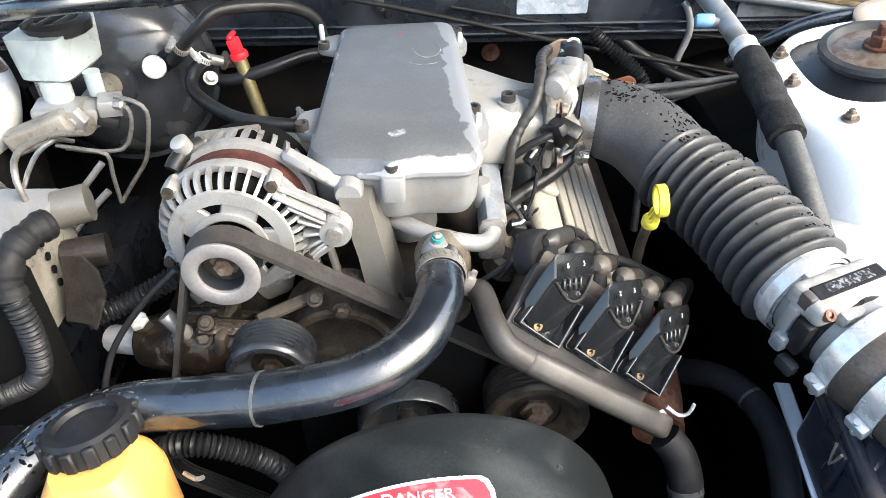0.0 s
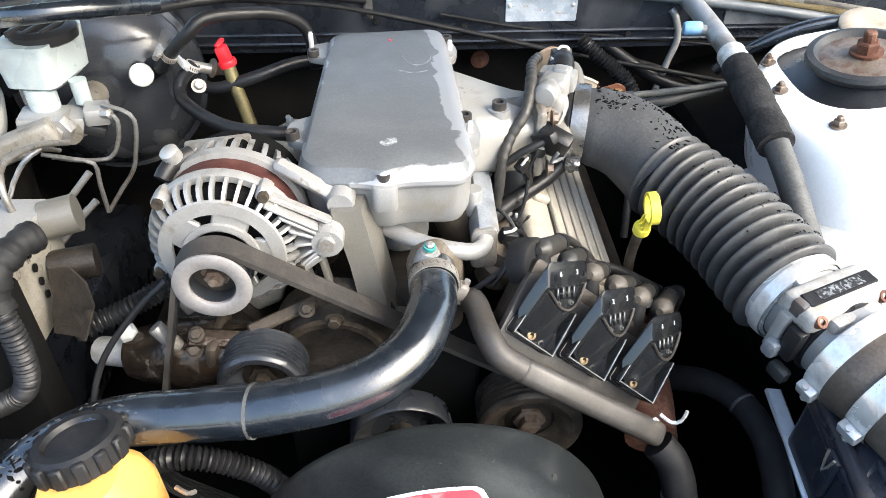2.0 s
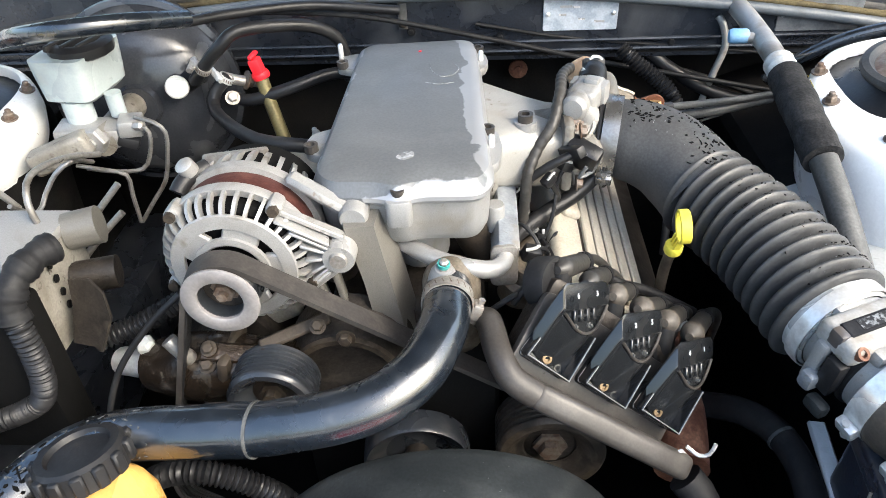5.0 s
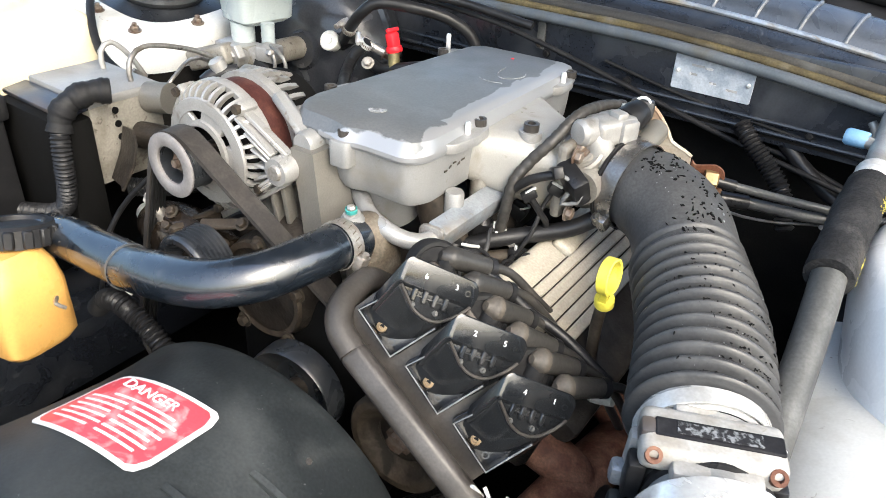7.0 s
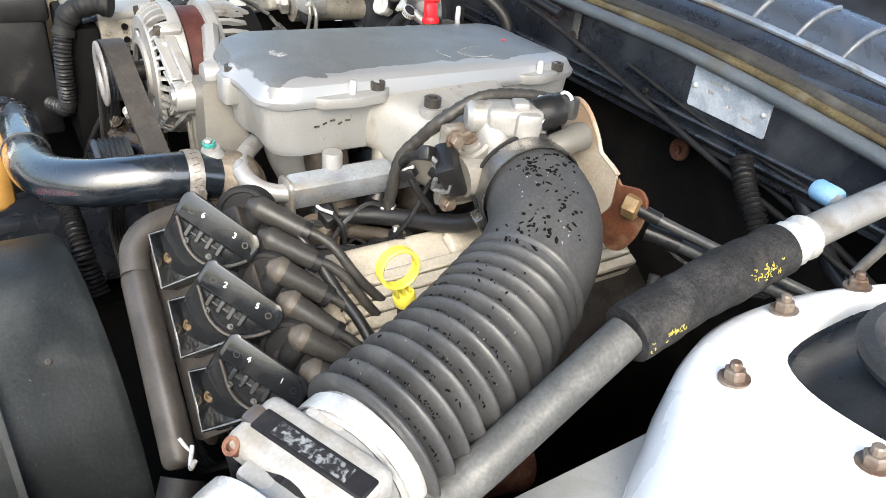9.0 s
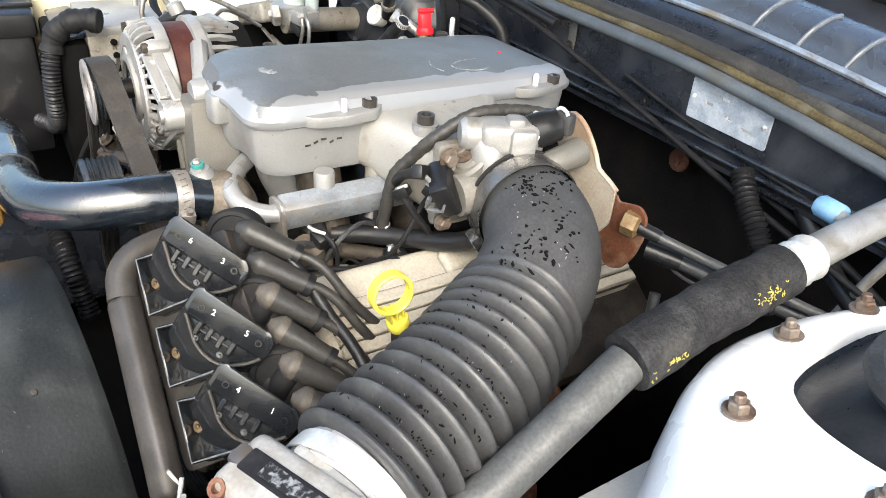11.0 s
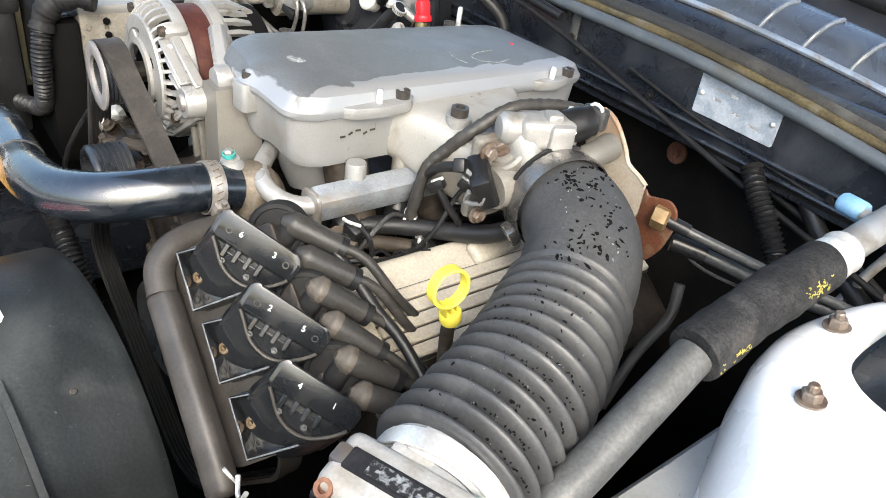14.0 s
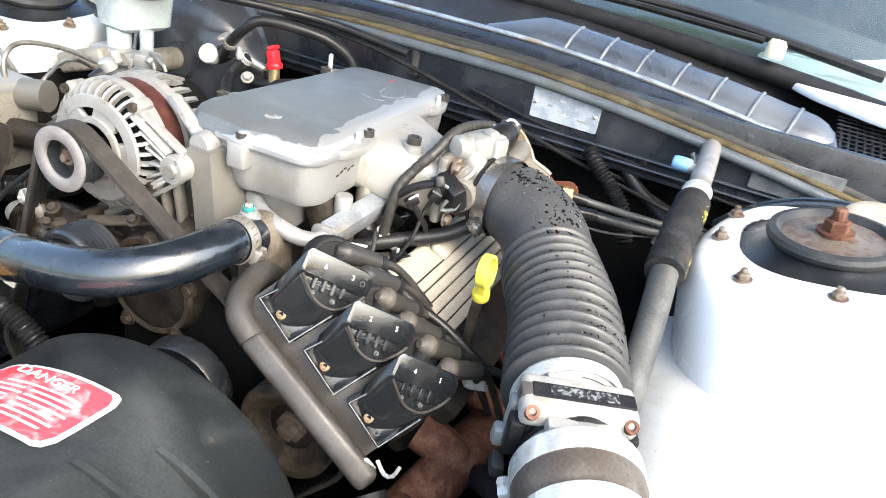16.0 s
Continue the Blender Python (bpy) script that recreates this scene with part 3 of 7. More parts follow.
for d, z in ((0.0, 0.927), (0.002, 0.930), (0.002, 0.934), (-0.002, 0.938), (-0.007, 0.945), (-0.016, 0.9485), (-0.03, 0.9495), (-0.06, 0.950)):
    secs.append([(x, y, z - 0.010 * max(0.0, (y - 0.60) / 0.3)) for x, y in grown(lid_out, d)])
lid = part("lid", loft(secs), lid_paint(), plenum, "dark grey lid with paint worn off along its silver edges", 30)
secs = []
for d, z in ((-0.022, 0.878), (-0.013, 0.880), (-0.008, 0.888), (-0.0055, 0.905), (-0.004, 0.922), (-0.004, 0.9275)):
    secs.append([(x, y, z - 0.010 * max(0.0, (y - 0.60) / 0.3)) for x, y in grown(lid_out, d)])
part("body", loft(secs), "cast_alu", plenum, "light grey cast body")
for k, (x, y) in enumerate(((-0.012, 0.63), (-0.01, 0.72), (-0.004, 0.81), (0.085, 0.62), (0.09, 0.71), (0.095, 0.80))):
    side = -1 if x < 0.03 else 1
    # runners darkened so the gap under the body reads dark
    part("runner", tube([(x, y, 0.885), (x + 0.012 * side, y, 0.85), (x + 0.035 * side, y, 0.80)], 0.021, 14), "dusty", plenum)
part("front_boss", tube([(0.038, 0.612, 0.885), (0.042, 0.612, 0.860), (0.046, 0.618, 0.835)], lambda t, s: 0.033 - 0.006 * t, 20), "cast_alu", plenum)
# lid lugs with studs and cap screws
for name, x, y, z, stud, hx, hy in (("lug", 0.113, 0.632, 0.926, 0.014, 0.014, 0.050), ("lug", 0.122, 0.850, 0.920, 0.014, 0.012, 0.034), ("lug", -0.034, 0.868, 0.921, 0.024, 0.013, 0.026),
                                    ("lug", -0.050, 0.66, 0.926, 0.0, 0.012, 0.03)):
    lug = part("lug", slab(rounded([(-hx, -hy), (hx * 0.7, -hy * 0.6), (hx, 0), (hx * 0.7, hy * 0.6), (-hx, hy)] if x > 0 else [(hx, -hy), (hx, hy), (-hx * 0.7, hy * 0.6), (-hx, 0), (-hx * 0.7, -hy * 0.6)], 0.006), pose(x, y, z, 0, 0, YAW), 0.010, 0.0015), "cast_alu", plenum)
    if stud:
        part("stud", lathe([(0, 0), (0.0032, 0), (0.0032, stud - 0.002), (0.0022, stud), (0, stud)], at((x + (0.003 if x > 0 else -0.006), y, z + 0.008)), 10, None, False), "steel", lug)
    part("cap_screw", lathe([(0, 0), (0.0068, 0), (0.0068, 0.008), (0.004, 0.008), (0.004, 0.004), (0, 0.004)], at((x + (0.002 if x > 0 else -0.004), y + (0.026 if x > 0 else -0.016), z + 0.009)), 14, None, False), "bracket_paint", lug, "", 25)
part("front_lug", slab(rounded([(-0.011, -0.010), (0.011, -0.010), (0.012, 0.012), (-0.012, 0.012)], 0.006), pose(0.028, 0.556, 0.908), 0.026, 0.002), "cast_alu", plenum)
part("front_screw", lathe([(0, 0), (0.0065, 0), (0.0065, 0.007), (0.004, 0.007), (0.004, 0.003), (0, 0.003)], at((0.028, 0.558, 0.9345)), 14, None, False), "bracket_paint", plenum, "", 25)
# neck that leads to the throttle
neck = []
for x, y0, y1, z0, z1 in ((0.088, 0.640, 0.830, 0.880, 0.926), (0.104, 0.645, 0.825, 0.875, 0.9285), (0.122, 0.655, 0.806, 0.868, 0.929), (0.142, 0.664, 0.788, 0.860, 0.928), (0.164, 0.671, 0.775, 0.855, 0.924), (0.186, 0.676, 0.768, 0.852, 0.919), (0.204, 0.677, 0.766, 0.852, 0.917)):
    neck.append([(x, y, z) for y, z in rounded([(y0, z0), (y1, z0), (y1, z1), (y0, z1)], 0.022, 4)])
part("neck", loft(neck), "neck_alu", plenum, "tan-stained cast inlet neck")
part("gasket", loft([[(x, y, z - 0.010 * max(0.0, (y - 0.60) / 0.3)) for x, y in grown(lid_out, -0.0025)] for z in (0.9262, 0.9282)]), "void", plenum, "dark gasket line under the lid")
part("neck_under", tube([(0.10, 0.725, 0.895), (0.15, 0.722, 0.890), (0.20, 0.722, 0.888)], 0.034, 20), "throttle_alu", plenum)
part("neck_flange", rbox((0.012, 0.100, 0.078), pose(0.202, 0.720, 0.893, 0, 0, YAW), 0.005), "throttle_alu", plenum)
for y, z in ((0.676, 0.922), (0.762, 0.922), (0.676, 0.862)):
    bolt("flange_bolt", (0.209, y, z), RIGHT, plenum, 0.006, "brown_zinc")
boss = part("screw_boss", lathe([(0, 0), (0.013, 0), (0.0115, 0.022), (0, 0.022)], at((0.156, 0.690, 0.908)), 18, None, False), "cast_alu", plenum)
part("boss_screw", lathe([(0, 0), (0.0078, 0), (0.0078, 0.008), (0.0045, 0.008), (0.0045, 0.004), (0, 0.004)], at((0.156, 0.690, 0.930)), 16, None, False), "bracket_paint", boss, "", 25)
for y, stub in ((0.612, "cast_alu"), (0.665, "throttle_alu"), (0.70, "dusty")):
    part("runner_stub", lathe([(0, 0), (0.0095, 0), (0.0095, 0.026), (0.0085, 0.028), (0, 0.028)], at((0.117, y, 0.856)), 16, None, False), stub, plenum)

# fuel rail under the plenum, with its crossover pipe and injectors
rail = thing("fuel_rail", (0.13, 0.64, 0.84), "zinc-plated square fuel rail with curved crossover pipe", "fuel rail")
part("rail_bar", rbox((0.022, 0.20, 0.026), pose(0.131, 0.665, 0.856, 0, 18, YAW), 0.003), "zinc", rail, "bright zinc-plated square rail")
part("rail_end", slab(rounded([(-0.013, -0.024), (0.013, -0.024), (0.013, 0.022), (-0.013, 0.022)], 0.008), at((0.121, 0.562, 0.847), (0, 1, 0)), 0.005, 0.001), "dull_steel", rail)
part("crossover_pipe", tube([(-0.030, 0.635, 0.868), (-0.012, 0.612, 0.865), (0.027, 0.582, 0.866), (0.060, 0.552, 0.867), (0.089, 0.537, 0.867), (0.108, 0.542, 0.860), (0.119, 0.556, 0.856), (0.124, 0.572, 0.856)], 0.0082, 16), "alt_alu", rail, "bright bent steel pipe")
for y in (0.595, 0.655, 0.715):
    inj = part("injector", lathe([(0, 0), (0.008, 0), (0.008, 0.02), (0.011, 0.02), (0.011, 0.04), (0.006, 0.045), (0, 0.045)], at((0.122, y, 0.798), (0.2, 0, 1)), 12, None, False), "black_plastic", rail)
    part("injector_plug", rbox((0.022, 0.014, 0.016), pose(0.142, y, 0.826, 0, 25, 0), 0.003), "black_plastic", inj)
    part("clip", tube([(0.148, y - 0.008, 0.832), (0.156, y, 0.834), (0.148, y + 0.008, 0.832)], 0.0012, 6), "steel", inj)

# ---------------------------------------------------------------- throttle body
TB = Vector((0.234, 0.733, 0.886))
TB_AX = Vector((0.95, -0.30, -0.04)).normalized()
throttle = thing("throttle_assembly", TB, "cast aluminium throttle body with sensor and idle valve", "throttle body")
mt = at(TB, TB_AX)
part("bore_housing", lathe([(0.040, -0.032), (0.043, -0.030), (0.043, -0.016), (0.0385, -0.010), (0.0385, 0.012), (0.036, 0.014)], mt, 30), "throttle_alu", throttle)
part("side_boss", lathe([(0, -0.01), (0.024, -0.01), (0.024, 0.010), (0.021, 0.012), (0.0195, 0.0105), (0.0165, 0.0105), (0.015, 0.013), (0, 0.013)], at((0.207, 0.707, 0.914), (-0.1, -0.75, 0.65)), 26, None, False), "throttle_alu", throttle)
bolt("housing_bolt", (0.2057, 0.6975, 0.9223), (-0.1, -0.75, 0.65), throttle, 0.0080, "brown_zinc")
q = Matrix.Translation((0.224, 0.724, 0.938)) @ pose(0, 0, 0, 0, 0, 62)
bm = rbox((0.050, 0.031, 0.028), q, 0.007, 3)
rbox((0.022, 0.040, 0.024), q @ pose(0.010, 0, 0.0), 0.004, 2, bm)
rbox((0.014, 0.016, 0.010), q @ pose(0.004, -0.004, 0.014), 0.003, 2, bm)
lathe([(0, -0.008), (0.0125, -0.008), (0.0135, -0.004), (0.0135, 0.012), (0.010, 0.016), (0, 0.017)], q @ pose(-0.024, 0.002, 0.001, 0, -90), 20, bm, False)
idle = part("idle_valve", bm, "alt_alu", throttle, "bright cast idle valve housing")
part("idle_port", tube([(0.213, 0.708, 0.940), (0.219, 0.708, 0.928), (0.223, 0.712, 0.910), (0.225, 0.716, 0.896)], lambda t, s: 0.0128 + 0.006 * t, 18, 0.004), "alt_alu", throttle)
part("idle_port", tube([(0.230, 0.742, 0.936), (0.228, 0.742, 0.920), (0.226, 0.740, 0.904)], 0.015, 18), "alt_alu", throttle)
part("idle_screw", lathe([(0, 0), (0.005, 0), (0.005, 0.004), (0, 0.004)], at((0.241, 0.737, 0.944), (0.8, -0.4, 0.3)), 8, None, False), "steel", idle, "", 25)
part("idle_screw", lathe([(0, 0), (0.005, 0), (0.005, 0.004), (0, 0.004)], at((0.228, 0.752, 0.951), (0.2, 0.1, 1)), 8, None, False), "steel", idle, "", 25)
part("idle_motor", tube([(0.232, 0.742, 0.941), (0.236, 0.752, 0.944), (0.240, 0.764, 0.947)], lambda t, s: 0.0150 if t < 0.7 else 0.0135, 20, 0.004), "black_plastic", idle, "black idle motor")
part("idle_plug", rbox((0.024, 0.012, 0.020), pose(0.240, 0.769, 0.949, 0, 0, 12), 0.004), "old_rubber", idle)
part("plug_clip", tube([(0.246, 0.766, 0.941), (0.249, 0.767, 0.951), (0.246, 0.767, 0.960), (0.238, 0.767, 0.961), (0.233, 0.767, 0.955)], 0.0017, 8, 0.003), "white_plastic", idle, "pale wire clip")
tps = part("position_sensor", rbox((0.036, 0.018, 0.036), pose(0.213, 0.672, 0.897, 28, 20, -32), 0.004), "black_plastic", throttle, "black throttle position sensor")
part("sensor_latch", rbox((0.012, 0.010, 0.034), pose(0.199, 0.660, 0.908, 28, 62, -32), 0.002), "black_plastic", tps)
part("sensor_clip", tube([(0.206, 0.655, 0.909), (0.224, 0.661, 0.899), (0.222, 0.664, 0.882), (0.208, 0.659, 0.879), (0.214, 0.656, 0.892)], 0.0022, 8), "dull_plate", tps)
part("sensor_boss", lathe([(0, 0), (0.018, 0), (0.018, 0.030), (0, 0.030)], at((0.218, 0.680, 0.890), (0.15, 1, 0.1)), 18, None, False), "throttle_alu", throttle)
part("breather_stub", tube([(0.252, 0.742, 0.917), (0.256, 0.758, 0.923), (0.256, 0.780, 0.926)], lambda t, s: 0.0115 + 0.0012 * (t > 0.7), 18, 0.004), "post_alu", throttle, "short grey alloy stub")

# rubber elbow and bellows between throttle and air flow meter
intake = thing("intake_hose", (0.34, 0.62, 0.80), "ribbed grey-black rubber intake hose speckled with wet debris", "intake hose")
ELBOW = [(0.236, 0.733, 0.886), (0.262, 0.725, 0.885), (0.288, 0.713, 0.882), (0.310, 0.695, 0.876), (0.326, 0.672, 0.866), (0.337, 0.648, 0.856)]


def elbow_radius(t, s=0.0):
    """Thick bead under the clamp, a soft step past it, then slowly wider."""
    return 0.0415 + 0.0028 * min(1.0, max(0.0, (t - 0.225) / 0.03)) + 0.0029 * min(1.0, max(0.0, (t - 0.28) / 0.45))


part("elbow", tube(ELBOW, elbow_radius, 36, 0.005), "elbow_rubber", intake, "smooth dusty rubber elbow")
BEL_A, BEL_B = Vector((0.336, 0.650, 0.857)), Vector((0.3925, 0.482, 0.8335))


def bellows(t, s):
    k = 0.5 + 0.5 * math.cos(2 * math.pi * (s / 0.0147))
    return 0.0388 + 0.0035 * t + 0.0122 * k ** 0.6


mid_b = (BEL_A + BEL_B) / 2 + Vector((0.006, 0.003, 0.002))
part("bellows", tube([BEL_A, mid_b, BEL_B], bellows, 40, 0.0012), "old_rubber", intake, "ribbed rubber bellows")
clamp(intake, TB + 0.0215 * TB_AX, TB_AX, 0.0448, 0.0175, (0, 0, 1), 215, "clamp_steel")
part("clamp_edge", lathe([(0.0405, -0.003), (0.0462, -0.0025), (0.0474, -0.001), (0.0474, 0.001), (0.0440, 0.0016)], at(TB + 0.0098 * TB_AX, TB_AX), 40, None, False), "rubber", intake, "dark rubber lip beside the clamp")
clamp(intake, BEL_B + (BEL_B - BEL_A).normalized() * 0.010, BEL_B - BEL_A, 0.0455, 0.013, (0, 0, 1), -10)

# air flow meter and the tube beyond it
AX = (BEL_B - BEL_A).normalized()
meter = thing("air_flow_meter", (0.405, 0.43, 0.79), "cast aluminium air flow meter with black label and rusty screws", "air flow meter")
C = BEL_B + AX * 0.004
ma = at(C, AX)
part("inlet_tube", lathe([(0.043, -0.01), (0.044, -0.004), (0.044, 0.013), (0.041, 0.014)], ma, 36, None, False), "steel", meter)
part("housing", lathe([(0.038, 0.012), (0.040, 0.014), (0.040, 0.05), (0.041, 0.052), (0.041, 0.056), (0.039, 0.058), (0.039, 0.10), (0.040, 0.15), (0.038, 0.15)], ma, 36, None, False), "cast_alu", meter)
up_a = Vector((0, 0, 1)) - AX * AX.z
mblock = Matrix.Translation(C + AX * 0.040 + Vector((-0.003, -0.0035, -0.001))) @ Matrix((AX.cross(up_a).normalized() * -1, -AX, up_a.normalized())).transposed().to_4x4()
block = part("block", rbox((0.090, 0.040, 0.022), mblock @ pose(0, 0.005, 0.033), 0.007, 3), "oxidised", meter, "pale oxidised cast block")
part("label_strip", rbox((0.079, 0.0145, 0.003), mblock @ pose(0.003, 0.0055, 0.0440), 0.001, 1), "label_black", block, "black label with worn white print")
part("label_plug", rbox((0.010, 0.0135, 0.016), mblock @ pose(-0.0405, 0.0055, 0.0375), 0.003), "navy_plastic", block, "navy plastic end plug")
part("print_field", rbox((0.052, 0.0092, 0.0008), mblock @ pose(0.003, 0.0055, 0.0456), 0, 1), "worn_label", block, "worn unreadable white print")
part("step", rbox((0.056, 0.014, 0.014), mblock @ pose(0.002, -0.018, 0.032), 0.004), "oxidised", block)
part("step", rbox((0.030, 0.010, 0.014), mblock @ pose(-0.008, 0.028, 0.034), 0.004), "oxidised", block)
for x in (-0.037, 0.037):
    part("screw", lathe([(0, 0), (0.0055, 0), (0.0055, 0.006), (0.003, 0.006), (0.003, 0.003), (0, 0.003)], mblock @ pose(x, -0.012, 0.036, 35), 12, None, False), "rust", block, "rusty hex socket screw", 25)
part("gasket", lathe([(0.0395, 0.0205), (0.0412, 0.0215), (0.0414, 0.0275), (0.0412, 0.0285), (0.0395, 0.0295)], at(C, AX), 40, None, False), "rubber", meter, "black rubber gasket band")
part("gasket", lathe([(0.0395, 0.0520), (0.0415, 0.0525), (0.0415, 0.0570), (0.0390, 0.0585)], at(C, AX), 40, None, False), "rubber", meter)
for sx in (-1, 1):
    part("side_flange", rbox((0.010, 0.012, 0.046), mblock @ pose(0.044 * sx, 0.010, 0.006), 0.003), "cast_alu", meter)
    part("plug_body", rbox((0.012, 0.016, 0.036), mblock @ pose(0.0435 * sx, -0.006, 0.006), 0.003), "black_plastic", meter, "black plastic connector body")
    part("side_lug", rbox((0.014, 0.014, 0.018), mblock @ pose(0.050 * sx, 0.004, -0.008), 0.004), "zinc", meter)
    part("side_lug", rbox((0.012, 0.020, 0.014), mblock @ pose(0.050 * sx, -0.012, -0.024), 0.004), "dark_plastic", meter)
part("outer_hose", tube([C + AX * 0.074, C + AX * 0.11, C + AX * 0.16, C + AX * 0.22 + Vector((0.008, 0, -0.02))], lambda t, s: 0.0455 + 0.0035 * math.sin(min(1.0, s / 0.04) * math.pi), 36, 0.004), "band_rubber", meter, "brown-grey rubber sleeve")
clamp(meter, C + AX * 0.126, AX, 0.0466, 0.020, (0, 0, 1), 205)
clamp(meter, C + AX * 0.081, AX, 0.0484, 0.018, (0, 0, 1), 205)

# ---------------------------------------------------------------- alternator
P0 = Vector((-0.1175, 0.486, 0.894))
alt = thing("alternator", (-0.118, 0.55, 0.825), "cast aluminium alternator with slotted housing and bare pulley", "alternator")
ALT_AX = REAR.copy()
mA = at(P0, ALT_AX)
pulley = part("pulley", lathe([(0.0188, -0.003), (0.0190, -0.0062), (0.0200, -0.007), (0.0312, -0.007), (0.0322, -0.0062), (0.0322, -0.0044), (0.028, -0.0040)], mA, 44, None, False), "pulley_face", alt, "bare steel pulley with a broad rim")
part("groove_track", lathe([(0.0188, -0.0035), (0.0190, 0.006), (0.0200, 0.012), (0.0205, -0.0042), (0.0280, -0.0040)] + [(0.0282 - 0.0018 * (k % 2), -0.003 + 0.0018 * k) for k in range(13)] + [(0.0295, 0.0205), (0.0295, 0.022), (0.012, 0.024)], mA, 40, None, False), "pulley_black", pulley, "dark grooved belt track")
part("pulley_web", lathe([(0, 0.014), (0.020, 0.012), (0.020, 0.005)], mA, 30, None, False), "dark_alu", alt)
part("pulley_nut", lathe([(0, -0.002), (0.0045, -0.002), (0.0045, 0.003), (0.0085, 0.003), (0.0095, 0.005), (0.0095, 0.012), (0.0135, 0.012), (0.0135, 0.015), (0, 0.015)], mA, 6, None, False), "brown_zinc", alt, "rust-brown shaft nut", 25)
part("shaft", lathe([(0, 0.02), (0.010, 0.02), (0.010, 0.05), (0, 0.05)], mA, 16, None, False), "dark_alu", alt)
# black core puts the housing's dark inside into colour
part("core", lathe([(0, 0.046), (0.052, 0.046), (0.058, 0.052), (0.058, 0.15), (0, 0.15)], mA, 32, None, False), "void", alt)
house = part("front_housing", lathe([(0.0415, 0.0375), (0.0420, 0.0355), (0.0535, 0.0365), (0.0545, 0.0385), (0.0535, 0.041), (0.0415, 0.0405)], mA, 48, None, False), "alt_alu", alt, "bright front housing with windows", 35)
part("hub_ring", lathe([(0.026, 0.036), (0.0265, 0.033), (0.028, 0.032), (0.033, 0.033), (0.033, 0.037), (0.028, 0.038)], mA, 40, None, False), "alt_alu", house)
part("shoulder_ring", lathe([(0.060, 0.058), (0.0665, 0.057), (0.067, 0.058), (0.067, 0.068), (0.066, 0.069), (0.060, 0.069)], mA, 48, None, False), "alt_alu", house)
for a in (38, 110, 182, 254, 326):
    part("web", rbox((0.019, 0.031, 0.006), mA @ pose(0, 0, 0, 0, 0, a) @ pose(0.0375, 0, 0.0392), 0.0015, 1), "alt_alu", house)
for k in range(36):
    q = mA @ pose(0, 0, 0, 0, 0, 10 * k)
    secs = []
    for r, h in ((0.0525, 0.0375), (0.0585, 0.0405), (0.0630, 0.0455), (0.0655, 0.052), (0.0662, 0.060)):
        w = 0.0016
        secs.append([q @ Vector((r, -w, h)), q @ Vector((r, w, h)), q @ Vector((r - 0.004, w, h + 0.005)), q @ Vector((r - 0.004, -w, h + 0.005))])
    part("vent_rib", loft(secs), "alt_alu", alt)
for a, w in ((46, 0.016), (128, 0.014), (200, 0.012), (272, 0.012), (338, 0.012)):
    q = mA @ pose(0, 0, 0, 0, 0, a)
    part("screw_lug", rbox((0.013, w * 0.9, 0.022), q @ pose(0.0655, 0, 0.056), 0.004, 2), "alt_alu", alt)
    part("through_bolt", lathe([(0, 0.0), (0.0045, 0.0), (0.005, 0.002), (0.005, 0.006), (0, 0.006)], q @ pose(0.0665, 0, 0.0415), 10, None, False), "dusty", alt, "", 25)
part("stator", lathe([(0.055, 0.070), (0.0615, 0.071), (0.0615, 0.094), (0.055, 0.095)], mA, 40, None, False), "stator", alt, "rust-brown stator band")
bm = lathe([(0.060, 0.093), (0.0665, 0.094), (0.067, 0.096), (0.067, 0.104), (0.064, 0.108), (0.060, 0.108)], mA, 40, None, False)
lathe([(0.02, 0.150), (0.044, 0.148), (0.048, 0.144), (0.044, 0.142), (0.02, 0.142)], mA, 40, bm, False)
part("rear_housing", bm, "alt_alu", alt, "slotted rear housing", 35)
for k in range(30):
    q = mA @ pose(0, 0, 0, 0, 0, 12 * k)
    secs = []
    for r, h in ((0.0655, 0.104), (0.065, 0.118), (0.060, 0.134), (0.046, 0.146)):
        w = 0.0023
        secs.append([q @ Vector((r, -w, h)), q @ Vector((r, w, h)), q @ Vector((r - 0.005, w, h - 0.003)), q @ Vector((r - 0.005, -w, h - 0.003))])
    part("rear_rib", loft(secs), "alt_alu", alt)
part("terminal_cover", rbox((0.060, 0.028, 0.008), pose(-0.118, 0.612, 0.946, 14, 0, 8), 0.003), "dull_steel", alt)
part("terminal_nut", lathe([(0, 0), (0.0085, 0), (0.0085, 0.010), (0.006, 0.012), (0, 0.012)], at((-0.152, 0.588, 0.953), (-0.3, -0.3, 0.9)), 14, None, False), "alt_alu", alt)
part("terminal_boot", tube([(-0.163, 0.575, 0.940), (-0.156, 0.585, 0.948), (-0.140, 0.60, 0.950)], 0.008, 12), "rubber", alt)
# ribbed mounting ear
def beam(a, b, w, d, deep=(0, 1, 0), bm=None, bevel=0.001, seg=1):
    """A straight bar from a to b, w wide and d deep along the given way."""
    a, b = Vector(a), Vector(b)
    z = (b - a).normalized()
    y = (Vector(deep) - z * z.dot(Vector(deep))).normalized()
    m = Matrix.Translation((a + b) / 2) @ Matrix((y.cross(z), y, z)).transposed().to_4x4()
    return rbox((w, d, (b - a).length), m, bevel, seg, bm)


EAR = Vector((-0.025, 0.527, 0.897))
ear_mid = P0 + Vector((0.004, 0.044, 0))
top_a, top_b, low_a, low_b = Vector((-0.076, 0.530, 0.946)), Vector((-0.020, 0.530, 0.911)), Vector((-0.022, 0.530, 0.883)), Vector((-0.076, 0.530, 0.842))
bm = lathe([(0.006, -0.006), (0.0135, -0.006), (0.0145, -0.003), (0.0145, 0.018), (0.006, 0.018)], at(EAR, ALT_AX), 24, None, False)
